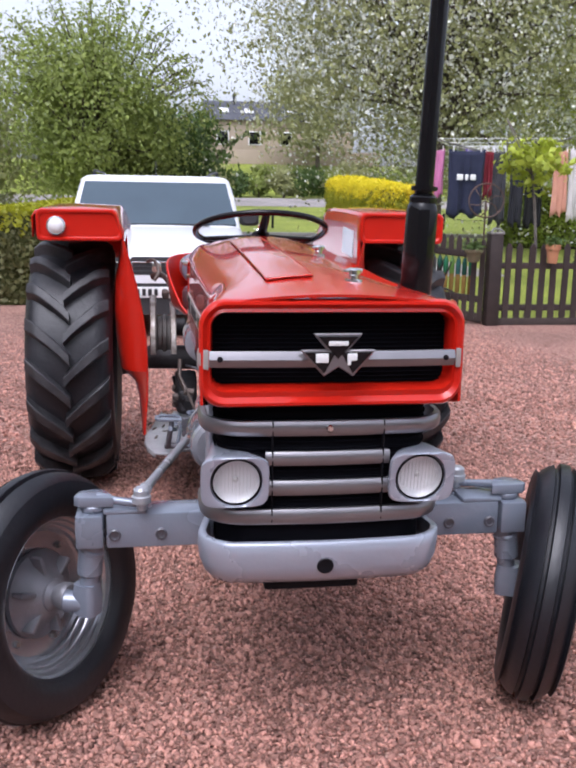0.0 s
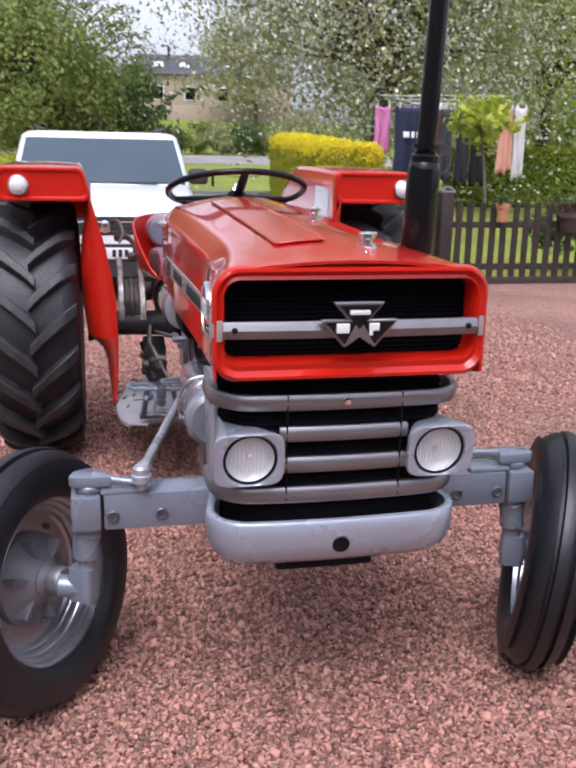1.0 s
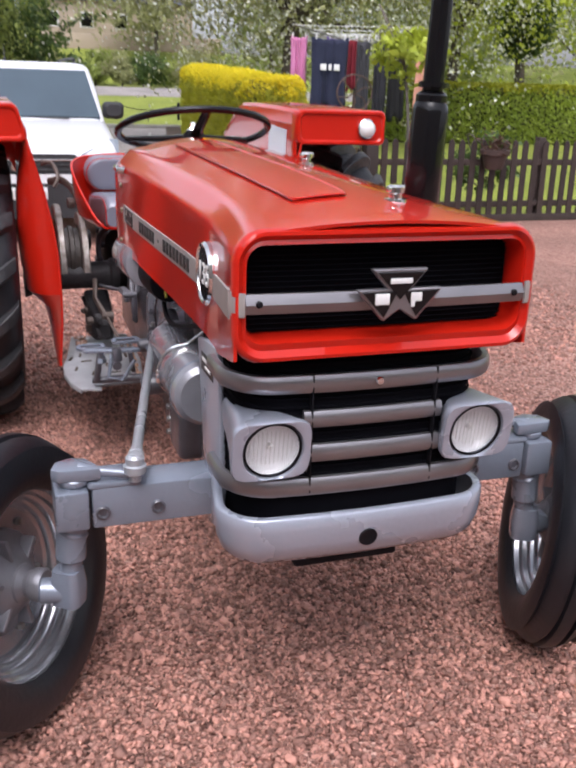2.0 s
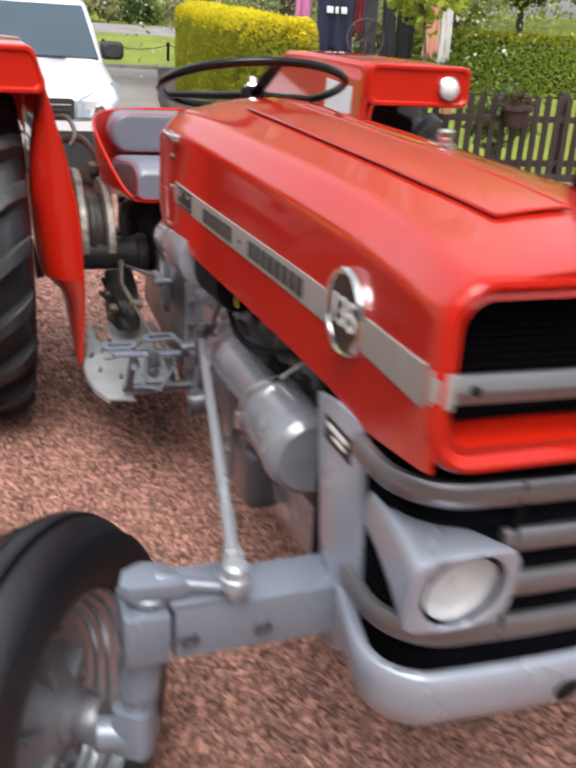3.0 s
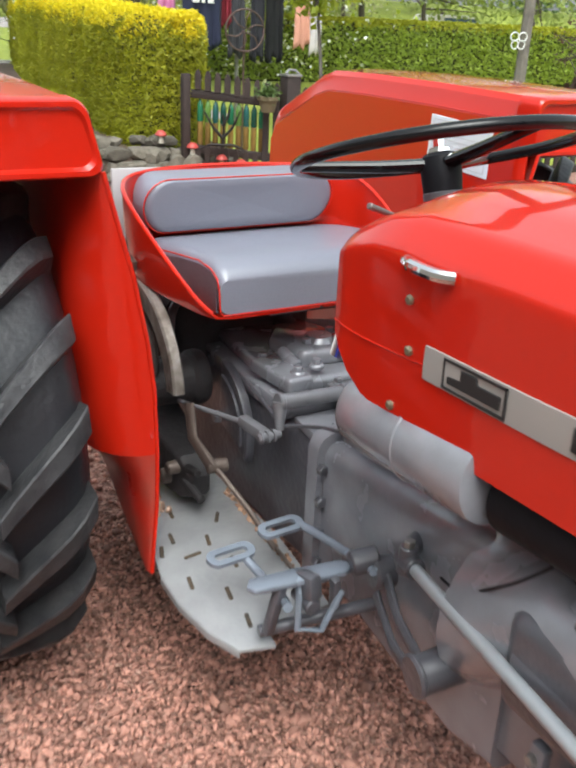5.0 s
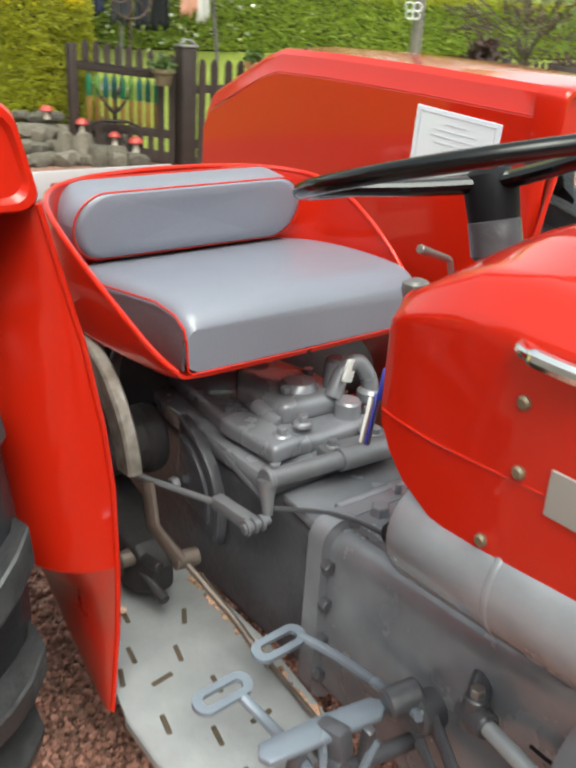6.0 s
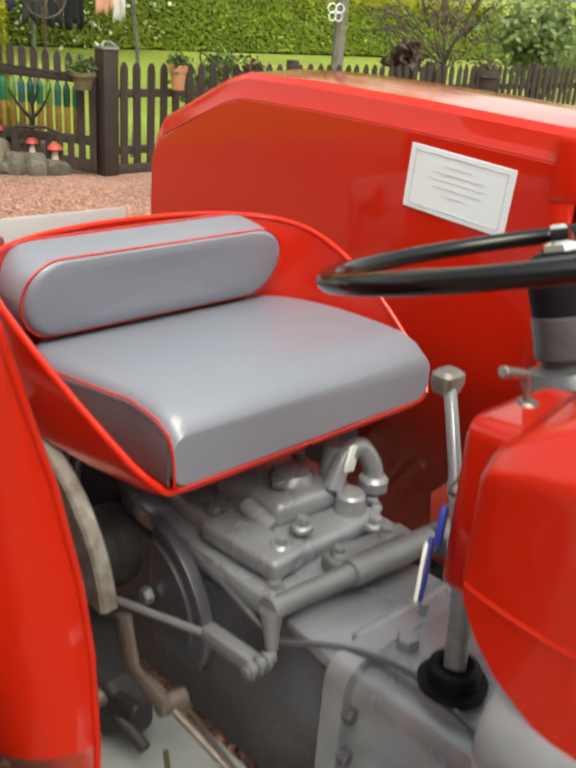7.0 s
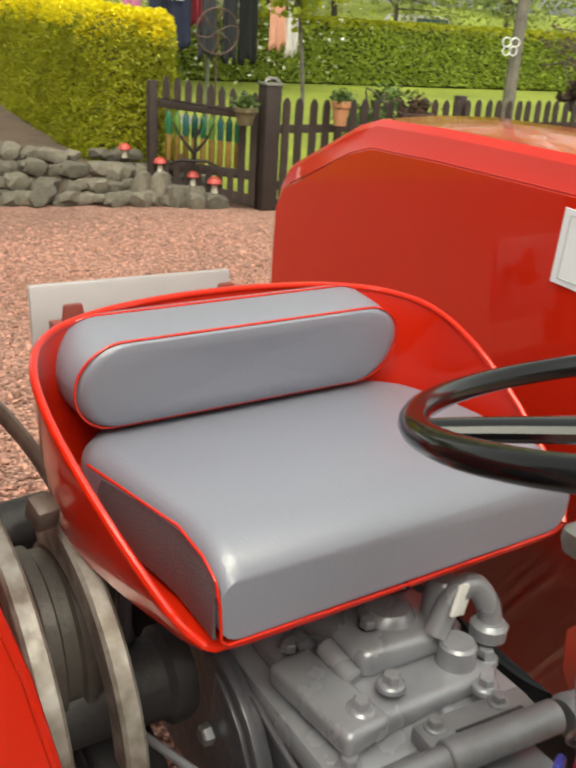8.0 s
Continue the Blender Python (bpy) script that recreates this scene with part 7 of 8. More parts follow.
        tube(bm, smooth_line([(s * w * 0.74, roof_y + 0.15, H + 0.0), (s * w * 0.74, roof_y + 0.3, H + 0.05), (s * w * 0.74, tail_y - 0.4, H + 0.05), (s * w * 0.74, tail_y - 0.2, H)], 5), 0.016, 8)
        part("roof_rail", bm, PLASTIC, t)
    bm = bmesh.new()
    cyl(bm, (0, roof_y + 0.1, H - 0.01), (0, roof_y + 0.1, H + 0.03), 0.022, 0.015, 12)
    cyl(bm, (0, roof_y + 0.1, H + 0.02), (0, roof_y + 0.16, H + 0.17), 0.005, 0.003, 8)
    part("aerial", bm, PLASTIC, t, "short black roof aerial")
    return t


parked = car("car", "white family car parked on the drive behind the tractor", (-0.40, 6.92, yard_z(6.92)), 0, VANWHITE, 1.93, 4.5, 1.66, 1.03, 0.95, 1.62, 4.1, True)
car("car", "pale car beyond the garden hedge", (28.5, 33.0, 0.26), 95, mat("cream_car_paint", (0.55, 0.52, 0.42), None, 2, 0.25, coat=0.5), 1.75, 4.4, 1.75, 1.0, 0.9, 1.6, 3.8, False)

# posts and chain on the verge
for i in range(6):
    x, y = 1.4 + i * 2.1, 29.0 + 0.1 * i
    z = land(x, y)
    bm = bmesh.new()
    lathe(bm, [(0, 0), (0.045, 0), (0.045, 0.5), (0.06, 0.52), (0.05, 0.58), (0, 0.62)], (0, 0, -0.05), (0, 0, 1), 12)
    post = tagged(new("chain_post", finish("chain_post", bm, BLACK)), "black post with a chain on the grass verge", "post", "chain posts")
    post.matrix_basis = pose(x, y, z)
    if i < 5:
        bm = bmesh.new()
        tube(bm, [(2.1 * f, 0.1 * f, 0.48 - 0.18 * 4 * f * (1 - f)) for f in np.linspace(0, 1, 9)], 0.012, 6)
        part("chain", bm, BLACK, post)

# ---- raised bed with rough stones ----
bm = bmesh.new()
bed = [(0.95, 7.95), (1.35, 7.62), (1.95, 7.42), (2.45, 7.32), (2.80, 7.40), (2.95, 7.9), (3.1, 9.5), (3.7, 14.5), (4.9, 22.0), (3.85, 22.0), (2.6, 15.7), (1.75, 10.6), (1.2, 9.0)]
tmp = [bm.verts.new((x, y, 0.0)) for x, y in bed]
inner = [bm.verts.new((x * 0.9 + 0.19, y * 0.93 + 0.66, 0.31)) for x, y in bed]
for i in range(len(bed)):
    j = (i + 1) % len(bed)
    bm.faces.new((tmp[i], tmp[j], inner[j], inner[i]))
bm.faces.new(inner)
bm.faces.new(tmp[::-1])
tagged(new("flower_bed", finish("flower_bed", bm, SOIL)), "raised bed of dark soil under the hedge", "flower bed", kind="structure")


def rock_mesh(seed, n=2):
    rg = random.Random(seed)
    bm = bmesh.new()
    bmesh.ops.create_icosphere(bm, subdivisions=n, radius=0.5)
    bmesh.ops.rotate(bm, verts=bm.verts, cent=(0, 0, 0), matrix=Euler((seed, seed * 2, seed * 3)).to_matrix())
    for v in bm.verts:
        k = 1 + 0.5 * noise.noise(v.co * 2.3 + Vector((seed * 3.1, 0, 0)))
        v.co *= k
        for ax in range(3):
            v.co[ax] = max(min(v.co[ax], 0.36 + 0.05 * rg.random()), -0.36)
    return finish("stone", bm, ROCK, 28)


rocks = [rock_mesh(i) for i in range(6)]
rockery = thing("rockery_wall", "low wall of rough grey field stones edging the bed", "stone wall", at=(1.9, 7.4, 0))
rg = random.Random(3)
for row, (lift, back, count) in enumerate(((0.08, 0.0, 22), (0.18, 0.08, 20), (0.28, 0.17, 18), (0.37, 0.28, 15))):
    for i in range(count):
        f = (i + rg.uniform(0.2, 0.8)) / count
        k = f * 4
        j = min(int(k), 3)
        px = bed[j][0] + (bed[j + 1][0] - bed[j][0]) * (k - j)
        py = bed[j][1] + (bed[j + 1][1] - bed[j][1]) * (k - j)
        if row >= 2 and f > 0.95 - 0.15 * (row - 1):
            continue
        st = new("stone", rocks[rg.randrange(6)])
        st.parent = rockery
        s = rg.uniform(0.13, 0.24)
        st.matrix_basis = Matrix.LocRotScale((px - 1.9 + rg.uniform(-.03, .03), py - 7.4 + back + rg.uniform(-.03, .03), lift + rg.uniform(-.02, .02)), Euler((rg.uniform(-.3, .3), rg.uniform(-.3, .3), rg.uniform(0, 6))), (s * 1.35, s, s * 0.72))

MUSHRED = mat("red_painted_cap", (0.42, 0.05, 0.04), (0.35, 0.06, 0.05), 12, 0.5)
MUSHWHITE = mat("cream_stem", (0.50, 0.46, 0.38), (0.4, 0.36, 0.3), 12, 0.7)
for x, y, z, s in ((2.10, 7.52, 0.40, 1.0), (2.33, 7.36, 0.31, 1.0), (2.55, 7.22, 0.22, 1.0), (2.69, 7.12, 0.17, 1.15)):
    if z < 0.35:
        for dx, dy, wide in ((0.0, 0.0, 0.27), (-0.14, 0.03, 0.22)):
            st = new("stone", rocks[int(z * 100) % 6])
            st.parent = rockery
            st.matrix_basis = Matrix.LocRotScale((x + dx - 1.9, y + dy - 7.4, z * 0.5 - 0.02), Euler((0, 0, x * 7)), (wide, wide * 0.8, z * 1.36))
    t = thing("mushroom_ornament", "small red-capped toadstool garden ornament", "ornament", "toadstool ornaments", at=(x, y, z - 0.02))
    bm = bmesh.new()
    lathe(bm, [(0, 0), (0.026 * s, 0), (0.020 * s, 0.03), (0.017 * s, 0.07 * s), (0, 0.075 * s)], (0, 0, 0), (0, 0, 1), 14)
    part("stem", bm, MUSHWHITE, t)
    bm = bmesh.new()
    lathe(bm, [(0, 0.068 * s), (0.045 * s, 0.062 * s), (0.052 * s, 0.07 * s), (0.045 * s, 0.09 * s), (0.025 * s, 0.108 * s), (0, 0.114 * s)], (0, 0, 0), (0, 0, 1), 18)
    part("cap", bm, MUSHRED, t)

# ---- fence and gate ----
def picket_mesh(h, w=0.068, d=0.020):
    bm = bmesh.new()
    prism(bm, [(-w / 2, 0), (w / 2, 0), (w / 2, h - 0.05), (w * 0.28, h - 0.016), (0, h), (-w * 0.28, h - 0.016), (-w / 2, h - 0.05)], "y", -d / 2, d / 2, 0.003, 1)
    return finish("picket", bm, WOOD)


def rail(bm, a, b, h, d):
    a, b = Vector(a), Vector(b)
    v = b - a
    box(bm, (a + b) / 2, (v.length, d, h), (0, -math.degrees(math.atan2(v.z, math.hypot(v.x, v.y))), math.degrees(math.atan2(v.y, v.x))), 0.005)


fence = thing("picket_fence", "dark brown stained picket fence", "fence", at=(3.05, 6.95, 0))
pick = picket_mesh(0.84)
FY = lambda x: 0.02 + 0.008 * x
x = 0.16
while x < 8.2:
    ob = new("picket", pick)
    ob.parent = fence
    ob.matrix_basis = pose(x, FY(x) - 0.03, 0.055 + 0.004 * math.sin(x * 9), 0, 0.6 * math.sin(x * 17), 0)
    x += 0.128
for z in (0.22, 0.66):
    bm = bmesh.new()
    rail(bm, (0.0, 0.005, z), (8.2, FY(8.2) + 0.0, z), 0.065, 0.035)
    part("rail", bm, WOOD, fence)
bm = bmesh.new()
rail(bm, (0.0, -0.01, 0.055), (8.2, FY(8.2) - 0.015, 0.055), 0.11, 0.03)
part("gravel_board", bm, WOOD, fence)
for x in (2.05, 4.1, 6.15, 8.2):
    bm = bmesh.new()
    box(bm, (x, FY(x) + 0.05, 0.45), (0.085, 0.085, 0.94), bev=0.006)
    part("post", bm, WOOD, fence)
gp = thing("gate_post", "dark brown gate post with a flat metal cap", "gate post", at=(3.05, 6.93, 0))
bm = bmesh.new()
box(bm, (0, 0, 0.485), (0.135, 0.135, 1.0), bev=0.008)
part("post", bm, WOOD, gp)
bm = bmesh.new()
box(bm, (0, 0, 0.995), (0.15, 0.15, 0.02), bev=0.005)
tube(bm, [(-0.06, -0.02, 1.005), (-0.02, 0, 1.04), (0.05, 0.01, 1.035), (0.09, 0, 1.0)], 0.012, 8)
part("cap", bm, STEEL, gp, "grey metal cap")
gate = thing("garden_gate", "dark brown picket gate with a curved top line", "gate", at=(2.97, 6.97, 0))
GA, GB = Vector((0, 0, 0)), Vector((-0.64, 0.42, 0))
gd = (GB - GA)
gt = math.degrees(math.atan2(gd.y, gd.x))
tip, stub = picket_mesh(0.17, 0.056), picket_mesh(0.27, 0.050)
for i in range(9):
    f = (i + 0.4) / 9
    p = GA + gd * f
    rise = 0.07 + 0.06 * f
    if i < 2:
        pieces = ((picket_mesh(0.86 + 0.03 * f, 0.056), rise),)
    else:
        pieces = ((tip, rise + 0.69 + 0.03 * f), (stub, rise))
    for mesh, z in pieces:
        ob = new("picket", mesh)
        ob.parent = gate
        ob.matrix_basis = pose(p.x, p.y - 0.02, z, 0, 0, gt + 180)
for z in (0.30, 0.76):
    bm = bmesh.new()
    rail(bm, GA + Vector((0, 0, z)), GB + Vector((0, 0, z + 0.05)), 0.07, 0.03)
    part("rail", bm, WOOD, gate)
bm = bmesh.new()
rail(bm, GA + Vector((0, 0, 0.10)), GB + Vector((0, 0, 0.20)), 0.10, 0.03)
part("rail", bm, WOOD, gate)
bm = bmesh.new()
box(bm, (GB.x - 0.04, GB.y + 0.03, 0.5), (0.07, 0.07, 0.94), bev=0.006)
part("hinge_post", bm, WOOD, gate)
IRON = mat("black_iron", (0.012, 0.012, 0.014), (0.03, 0.022, 0.018), 20, 0.5, 0.6)
orn = thing("iron_ornament", "black iron tree-shaped ornament hung on the gate", "ornament", at=(2.52, 7.20, 0.36))
bm = bmesh.new()
for pts in (((0, 0, 0.02), (0.01, 0, 0.15), (0.0, 0, 0.30)), ((0, 0, 0.10), (0.08, -0.04, 0.20), (0.13, -0.07, 0.33)), ((0, 0, 0.10), (-0.08, 0.04, 0.2), (-0.14, 0.08, 0.32)),
            ((0, 0, 0.04), (0.09, -0.05, 0.04), (0.17, -0.1, 0.0)), ((0, 0, 0.04), (-0.09, 0.05, 0.04), (-0.17, 0.1, 0.0)), ((0.0, 0, 0.2), (0.04, -0.02, 0.28), (0.05, -0.03, 0.36))):
    q = smooth_line([(a, b - 0.05, c) for a, b, c in pts], 5)
    tube(bm, q, [0.016 - 0.010 * i / (len(q) - 1) for i in range(len(q))], 8)
part("tree_shape", bm, IRON, orn)
AMBER = mat("amber_glass", (0.24, 0.15, 0.04), (0.13, 0.08, 0.025), 9, 0.25, rand=0.45)
for i in range(9):
    f = 0.20 + 0.088 * i
    t = thing("bottle", ("green glass bottle" if i % 3 else "amber glass bottle") + " in a row on the gate rail", "bottle", "bottles on the gate", at=(2.97 + gd.x * f + 0.012, 6.97 + gd.y * f + 0.012, 0.335 + 0.05 * f))
    c = ((0.02, 0.13, 0.06), (0.10, 0.20, 0.04), (0.02, 0.09, 0.08), (0.01, 0.06, 0.04))[(i * 7) % 4]
    bm = bmesh.new()
    lathe(bm, [(0, 0), (0.022, 0), (0.025, 0.006), (0.025, 0.185), (0.022, 0.20), (0, 0.20)], (0, 0, 0), (0, 0, 1), 14)
    part("base", bm, AMBER, t)
    bm = bmesh.new()
    lathe(bm, [(0, 0.20), (0.024, 0.20), (0.027, 0.21), (0.027, 0.33), (0.016, 0.365), (0.010, 0.375), (0.010, 0.40), (0, 0.40)], (0, 0, 0), (0, 0, 1), 14)
    part("upper", bm, mat("green_glass", c, None, 9, 0.2), t)

TERRA = mat("terracotta", (0.50, 0.24, 0.12), (0.40, 0.18, 0.09), 10, 0.8, 0, 0.3, 40)
MOSS = mat("moss_liner", (0.17, 0.13, 0.07), (0.10, 0.09, 0.05), 14, 0.95, 0, 1.0, 60)


def pot(name, label, at, mat_, r, h, plant, seed):
    t = thing(name, label, "plant pot", at=at)
    bm = bmesh.new()
    lathe(bm, [(0, 0), (r * 0.62, 0), (r * 0.66, 0.01), (r * 0.86, h * 0.72), (r * 1.02, h * 0.74), (r * 1.05, h * 0.98), (r * 0.98, h), (r * 0.88, h * 0.98), (r * 0.84, h * 0.85), (0, h * 0.85)], (0, 0, 0), (0, 0, 1), 24)
    part("pot", bm, mat_, t)
    rg = np.random.default_rng(seed)
    p = rg.normal(size=(160, 3)) * np.array([r * 0.5, r * 0.5, r * 0.35]) + np.array([0, 0, h + r * 0.25])
    ob = tagged(new("plant", leaf_mesh("plant", p, np.tile((0.0, 0, 1), (160, 1)), 0.03, plant)), "small leafy plants", kind="stuff")
    ob.parent = t
    bm = bmesh.new()
    tube(bm, smooth_line([(0, r * 0.9, h * 0.9), (0, r * 1.1, h * 1.2), (0, r * 1.5, h * 1.1)], 5), 0.006, 6)
    part("hook", bm, IRON, t)
    return t


pot("wall_pot", "terracotta pot with small plants hung on the fence", (3.63, 6.80, 0.70), TERRA, 0.075, 0.19, DARKLEAF, 4)
pot("hanging_basket", "mossy round basket hung on the gate post", (2.81, 6.88, 0.70), MOSS, 0.090, 0.13, DARKLEAF, 5)
pot("wall_pot", "dark trough of wilted plants on the fence", (4.42, 6.82, 0.60), mat("dark_trough", (0.06, 0.035, 0.03), None, 9, 0.7), 0.15, 0.20, leaf_mat("brown_leaf", (0.09, 0.045, 0.03), (0.05, 0.03, 0.02)), 6)
pot("wall_pot", "terracotta pot with small plants hung on the fence", (8.1, 7.0, 0.55), mat("dark_pot", (0.05, 0.04, 0.035), None, 9, 0.7), 0.17, 0.30, leaf_mat("purple_leaf", (0.12, 0.06, 0.06), (0.06, 0.04, 0.03)), 7)

# ---- clothes airer ----
airer = thing("rotary_airer", "rotary clothes airer on a steel pole", "clothes airer", at=(4.45, 10.2, 0))
bm = bmesh.new()
cyl(bm, (0, 0, -0.03), (0, 0, 2.02), 0.024, 0.022, 14)
part("pole", bm, STEEL, airer)
tips = []
for i in range(4):
    k = radians(20 + 90 * i)
    tip = Vector((1.25 * math.cos(k), 1.25 * math.sin(k), 2.10))
    tips.append(tip)
    bm = bmesh.new()
    tube(bm, [(0, 0, 1.90), tip], 0.012, 8)
    part("arm", bm, STEEL, airer)
for f in (0.35, 0.55, 0.75, 0.95):
    bm = bmesh.new()
    tube(bm, [(t.x * f, t.y * f, 1.90 + 0.20 * f) for t in tips], 0.004, 5, closed=True)
    part("line", bm, WHITE, airer)


def garment(name, label, a, b, top, length, colour, seed, bar=None):
    """A cloth pegged at two points, with folds, and thickness."""
    a, b = Vector((*a, 0)), Vector((*b, 0))
    d = b - a
    n = Vector((-d.y, d.x, 0)).normalized()
    bm = bmesh.new()
    rg = random.Random(seed)
    ph, fq = rg.uniform(0, 6), rg.uniform(14, 20)
    nx, nz = 14, 12
    g = []
    for j in range(nz + 1):
        v = j / nz
        row = []
        for i in range(nx + 1):
            u = i / nx
            fold = 0.022 * math.sin(fq * u + ph) * (0.35 + v) + 0.012 * math.sin(31 * u + 3 * v + ph)
            narrow = 1 - 0.10 * v * math.sin(math.pi * v)
            p = a + d * (0.5 + (u - 0.5) * narrow) + n * fold
            z = -length * v - 0.03 * math.sin(math.pi * u) * (1 - v) - (0.04 * math.sin(fq * u * 0.6 + ph) * v)
            row.append(bm.verts.new((p.x - a.x, p.y - a.y, z)))
        g.append(row)
    for j in range(nz):
        for i in range(nx):
            bm.faces.new((g[j][i], g[j][i + 1], g[j + 1][i + 1], g[j + 1][i]))
    t = thing(name, label, "laundry", "laundry on the airer", at=(a.x, a.y, top))
    ob = part("cloth", bm, mat(name + "_cloth", colour, tuple(c * 0.75 for c in colour), 6, 0.9, 0, 0.3, 120), t, "", 60)
    sol = ob.modifiers.new("thick", "SOLIDIFY")
    sol.thickness = 0.008
    for f in (0.12, 0.88):
        bm = bmesh.new()
        p = d * f
        box(bm, (p.x, p.y, 0.0), (0.014, 0.02, 0.07), bev=0.003)
        part("peg", bm, WHITE, t)
    if bar:
        bm = bmesh.new()
        p = d * 0.5 - n * 0.045
        for k, wdt in enumerate((0.10, 0.05, 0.09)):
            box(bm, (p.x - 0.09 + 0.09 * k, p.y, -length * 0.42), (wdt * 0.8, 0.006, 0.075), (0, 0, math.degrees(math.atan2(d.y, d.x))), 0.003)
        part("print_bar", bm, WHITE, t)
    return t


laundry = [airer]
laundry.append(garment("pink_towel", "pink towel hanging on the airer", (3.32, 9.95), (3.52, 9.88), 1.98, 0.62, (0.62, 0.22, 0.42), 1))
laundry.append(garment("navy_shirt", "navy blue shirt with pale print hanging on the airer", (3.55, 9.80), (4.02, 9.72), 1.97, 0.86, (0.016, 0.020, 0.05), 2, True))
laundry.append(garment("red_cloth", "dark red cloth hanging on the airer", (4.04, 9.80), (4.16, 9.78), 1.97, 0.62, (0.22, 0.015, 0.03), 3))
laundry.append(garment("grey_trousers", "grey trousers hanging on the airer", (4.18, 9.90), (4.38, 9.86), 1.97, 0.95, (0.05, 0.05, 0.06), 4))
laundry.append(garment("dark_trousers", "dark trousers hanging on the airer", (4.40, 9.80), (4.62, 9.84), 1.97, 0.98, (0.02, 0.02, 0.028), 5))
laundry.append(garment("black_trousers", "black trousers hanging on the airer", (4.68, 9.95), (4.96, 10.0), 1.98, 1.0, (0.008, 0.008, 0.010), 6))
laundry.append(garment("peach_blouse", "peach blouse hanging on the airer", (5.02, 9.80), (5.24, 9.86), 2.00, 0.86, (0.62, 0.30, 0.22), 7))
laundry.append(garment("white_shirt", "white shirt hanging on the airer", (5.30, 9.90), (5.50, 9.98), 2.02, 0.95, (0.62, 0.58, 0.58), 8))
laundry.append(garment("purple_top", "purple top at the back of the airer", (4.05, 10.6), (4.4, 10.7), 2.02, 0.5, (0.10, 0.06, 0.22), 9))

# iron wheel ornament on a stake
t = thing("garden_spinner", "rusty iron wheel-shaped garden spinner on a stake", "ornament", at=(3.80, 9.25, 0.07))
RUST = mat("rusty_iron", (0.14, 0.09, 0.075), (0.08, 0.05, 0.045), 15, 0.6, 0.5, 0.3, 60)
bm = bmesh.new()
cyl(bm, (0, 0.02, -0.05), (0, 0.02, 1.24), 0.012, 0.012, 8)
part("stake", bm, RUST, t)
bm = bmesh.new()
tube(bm, [(0.235 * math.cos(k), 0, 1.24 + 0.215 * math.sin(k)) for k in np.linspace(0, 2 * math.pi, 41)[:-1]], 0.010, 8, closed=True)
part("hoop", bm, RUST, t)
for i in range(6):
    k = 2 * math.pi * i / 6
    bm = bmesh.new()
    tube(bm, smooth_line([(0.02 * math.cos(k), 0, 1.24 + 0.02 * math.sin(k)), (0.12 * math.cos(k + 0.5), -0.03, 1.24 + 0.12 * math.sin(k + 0.5)), (0.225 * math.cos(k + 0.25), 0, 1.24 + 0.205 * math.sin(k + 0.25))], 5), 0.008, 6)
    part("curved_spoke", bm, RUST, t)

# young lime-leaved tree by the fence
tree("young_tree", "slender young tree with lime-yellow leaves", (3.72, 7.62), 1.9, 0.022, ((-0.02, 0, 1.70), (0.34, 0.28, 0.24)), 14, 650, 0.055, LIMELEAF, bark=PALEBARK, seed=31)
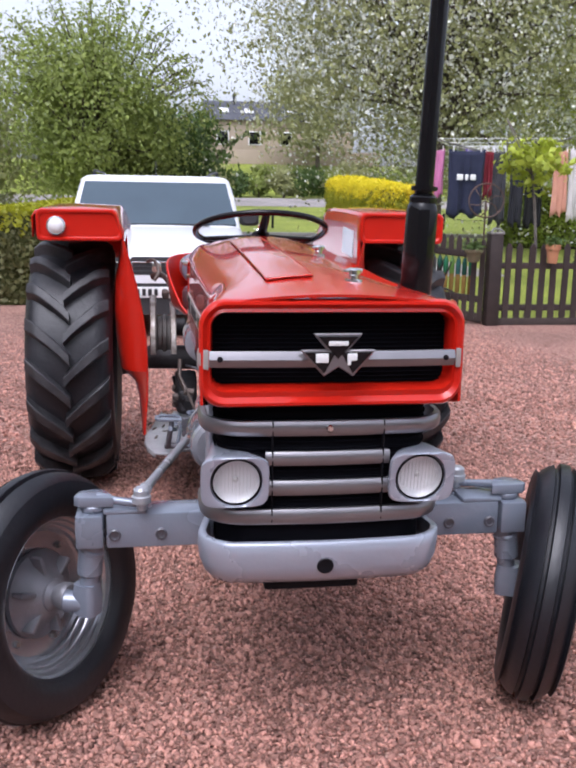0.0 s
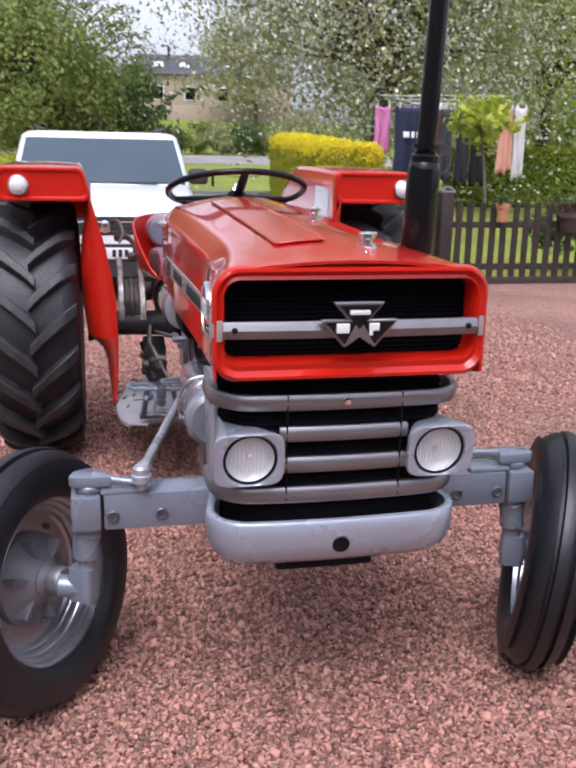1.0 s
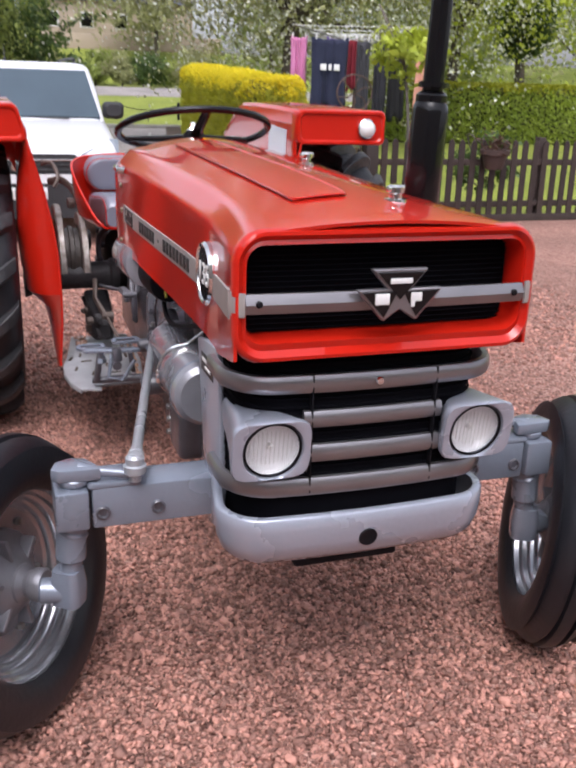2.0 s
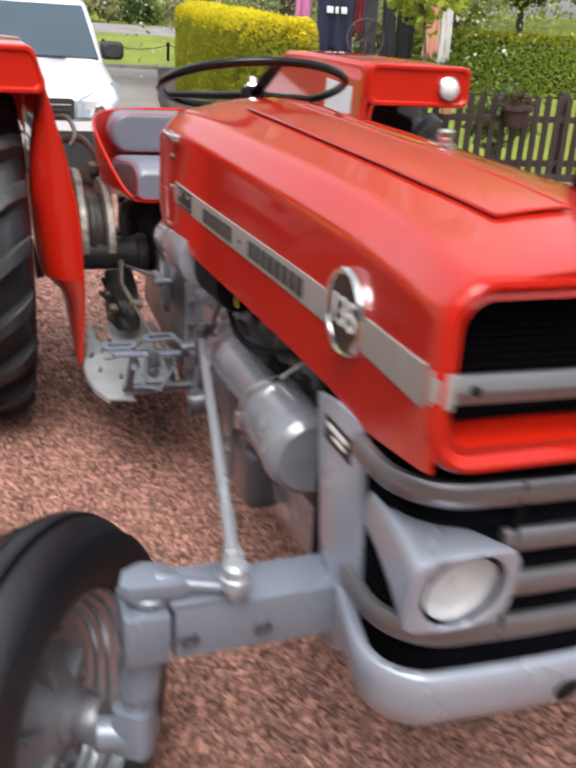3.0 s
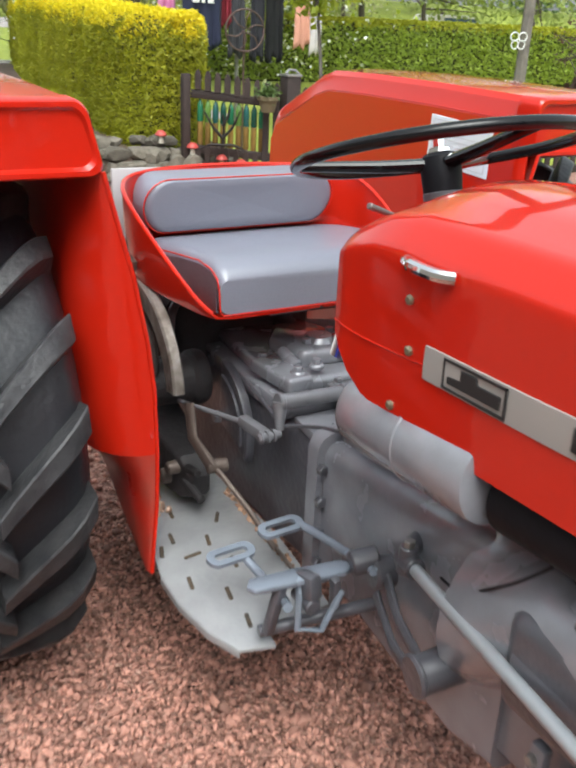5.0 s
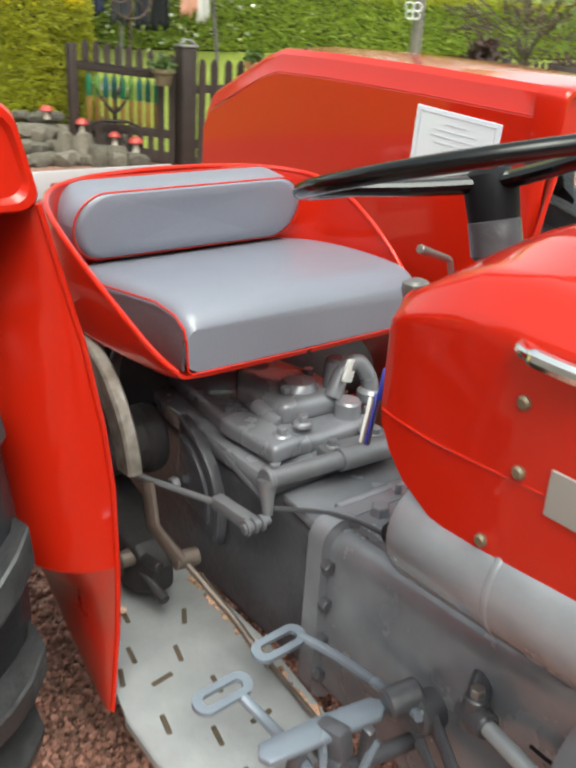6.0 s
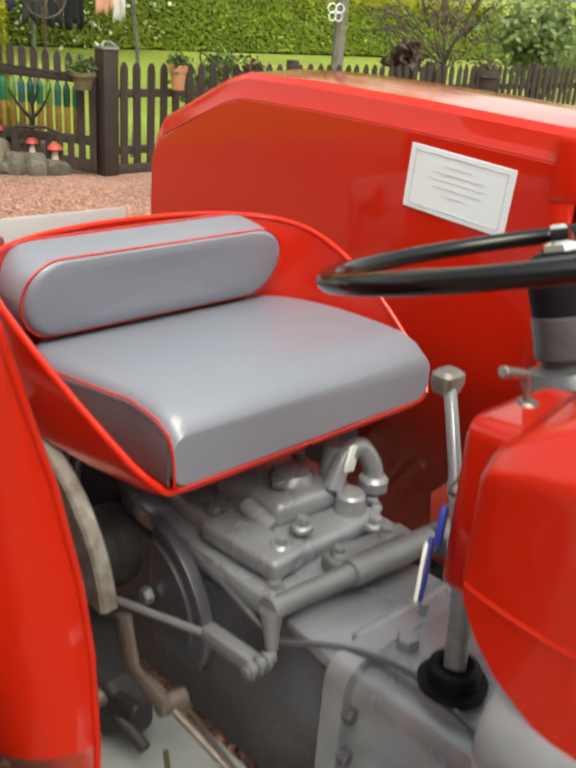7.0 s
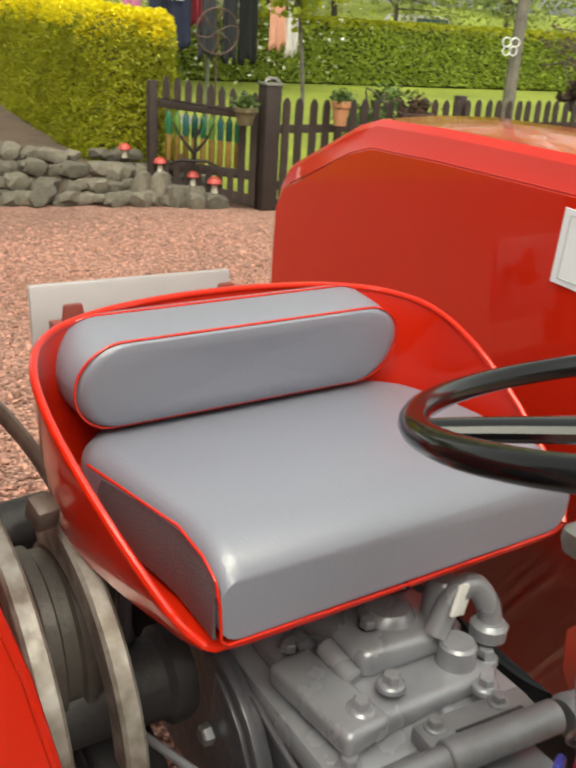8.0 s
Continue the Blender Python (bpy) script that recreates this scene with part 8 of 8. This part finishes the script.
# leaning trunk with white ornaments beside the lawn
t = tree("garden_tree", "thin mottled tree with white butterfly ornaments on its trunk", (7.35, 8.65), 3.6, 0.085, ((0.2, 0.1, 3.3), (1.1, 1.0, 0.7)), 18, 2600, 0.06, LIMELEAF, bark=PALEBARK, seed=33)
bm = bmesh.new()
for s in (-1, 1):
    for k, (dx, dz) in enumerate(((0.11, 0.05), (0.09, -0.04))):
        tube(bm, [(-0.16 + s * dx * (1 + math.cos(q)) * 0.6, -0.06, 1.28 + dz + 0.05 * math.sin(q)) for q in np.linspace(0, 2 * math.pi, 15)[:-1]], 0.008, 6, closed=True)
part("butterfly", bm, WHITE, t, "white wire butterfly")
# shrubs at the far end of the fence
tree("green_bush", "glossy variegated green bush by the fence", (11.6, 8.4), 1.5, 0.05, ((0, 0, 0.95), (0.85, 0.7, 0.65)), 26, 3600, 0.07, leaf_mat("variegated_leaf", (0.22, 0.27, 0.10), (0.12, 0.17, 0.05)), seed=35)
tree("brown_shrub", "bare brown twiggy shrub behind the fence", (12.2, 10.8), 1.6, 0.05, ((0, 0, 0.9), (1.1, 0.9, 0.7)), 40, 500, 0.04, leaf_mat("dry_leaf", (0.12, 0.07, 0.05), (0.08, 0.05, 0.04)), seed=36, twigs=40)
tree("spiky_plant", "dark spiky plant in the border", (8.3, 8.3), 1.0, 0.03, ((0, 0, 0.75), (0.22, 0.2, 0.25)), 14, 260, 0.09, leaf_mat("bronze_leaf", (0.08, 0.04, 0.035), (0.04, 0.03, 0.03)), seed=37)
tree("border_shrub", "low green border shrub behind the fence", (4.9, 7.9), 0.8, 0.03, ((0, 0, 0.55), (0.45, 0.3, 0.3)), 14, 900, 0.05, DARKLEAF, seed=38)

# the garden, the drive and all beyond, set to their true distance and level
OUT = Matrix.Translation((-0.5, -0.5, 1.4)) @ Matrix.Scale(1.15, 4) @ Matrix.Translation((0.5, 0.5, -1.4))
LINE = Matrix.Translation((-0.2, 0, 0)) @ Matrix.Translation((-0.5, -0.5, 1.4)) @ Matrix.Scale(1.14, 4) @ Matrix.Translation((0.5, 0.5, -1.4))
near = {tractor, parked, sun, cam}
for ob in laundry:
    ob.matrix_basis = LINE @ ob.matrix_basis
for ob in list(scene.objects):
    if ob.parent is None and ob not in near and ob.name not in ("gravel_yard", "gravel_stones", "wall_west", "wall_south"):
        ob.matrix_basis = OUT @ ob.matrix_basis
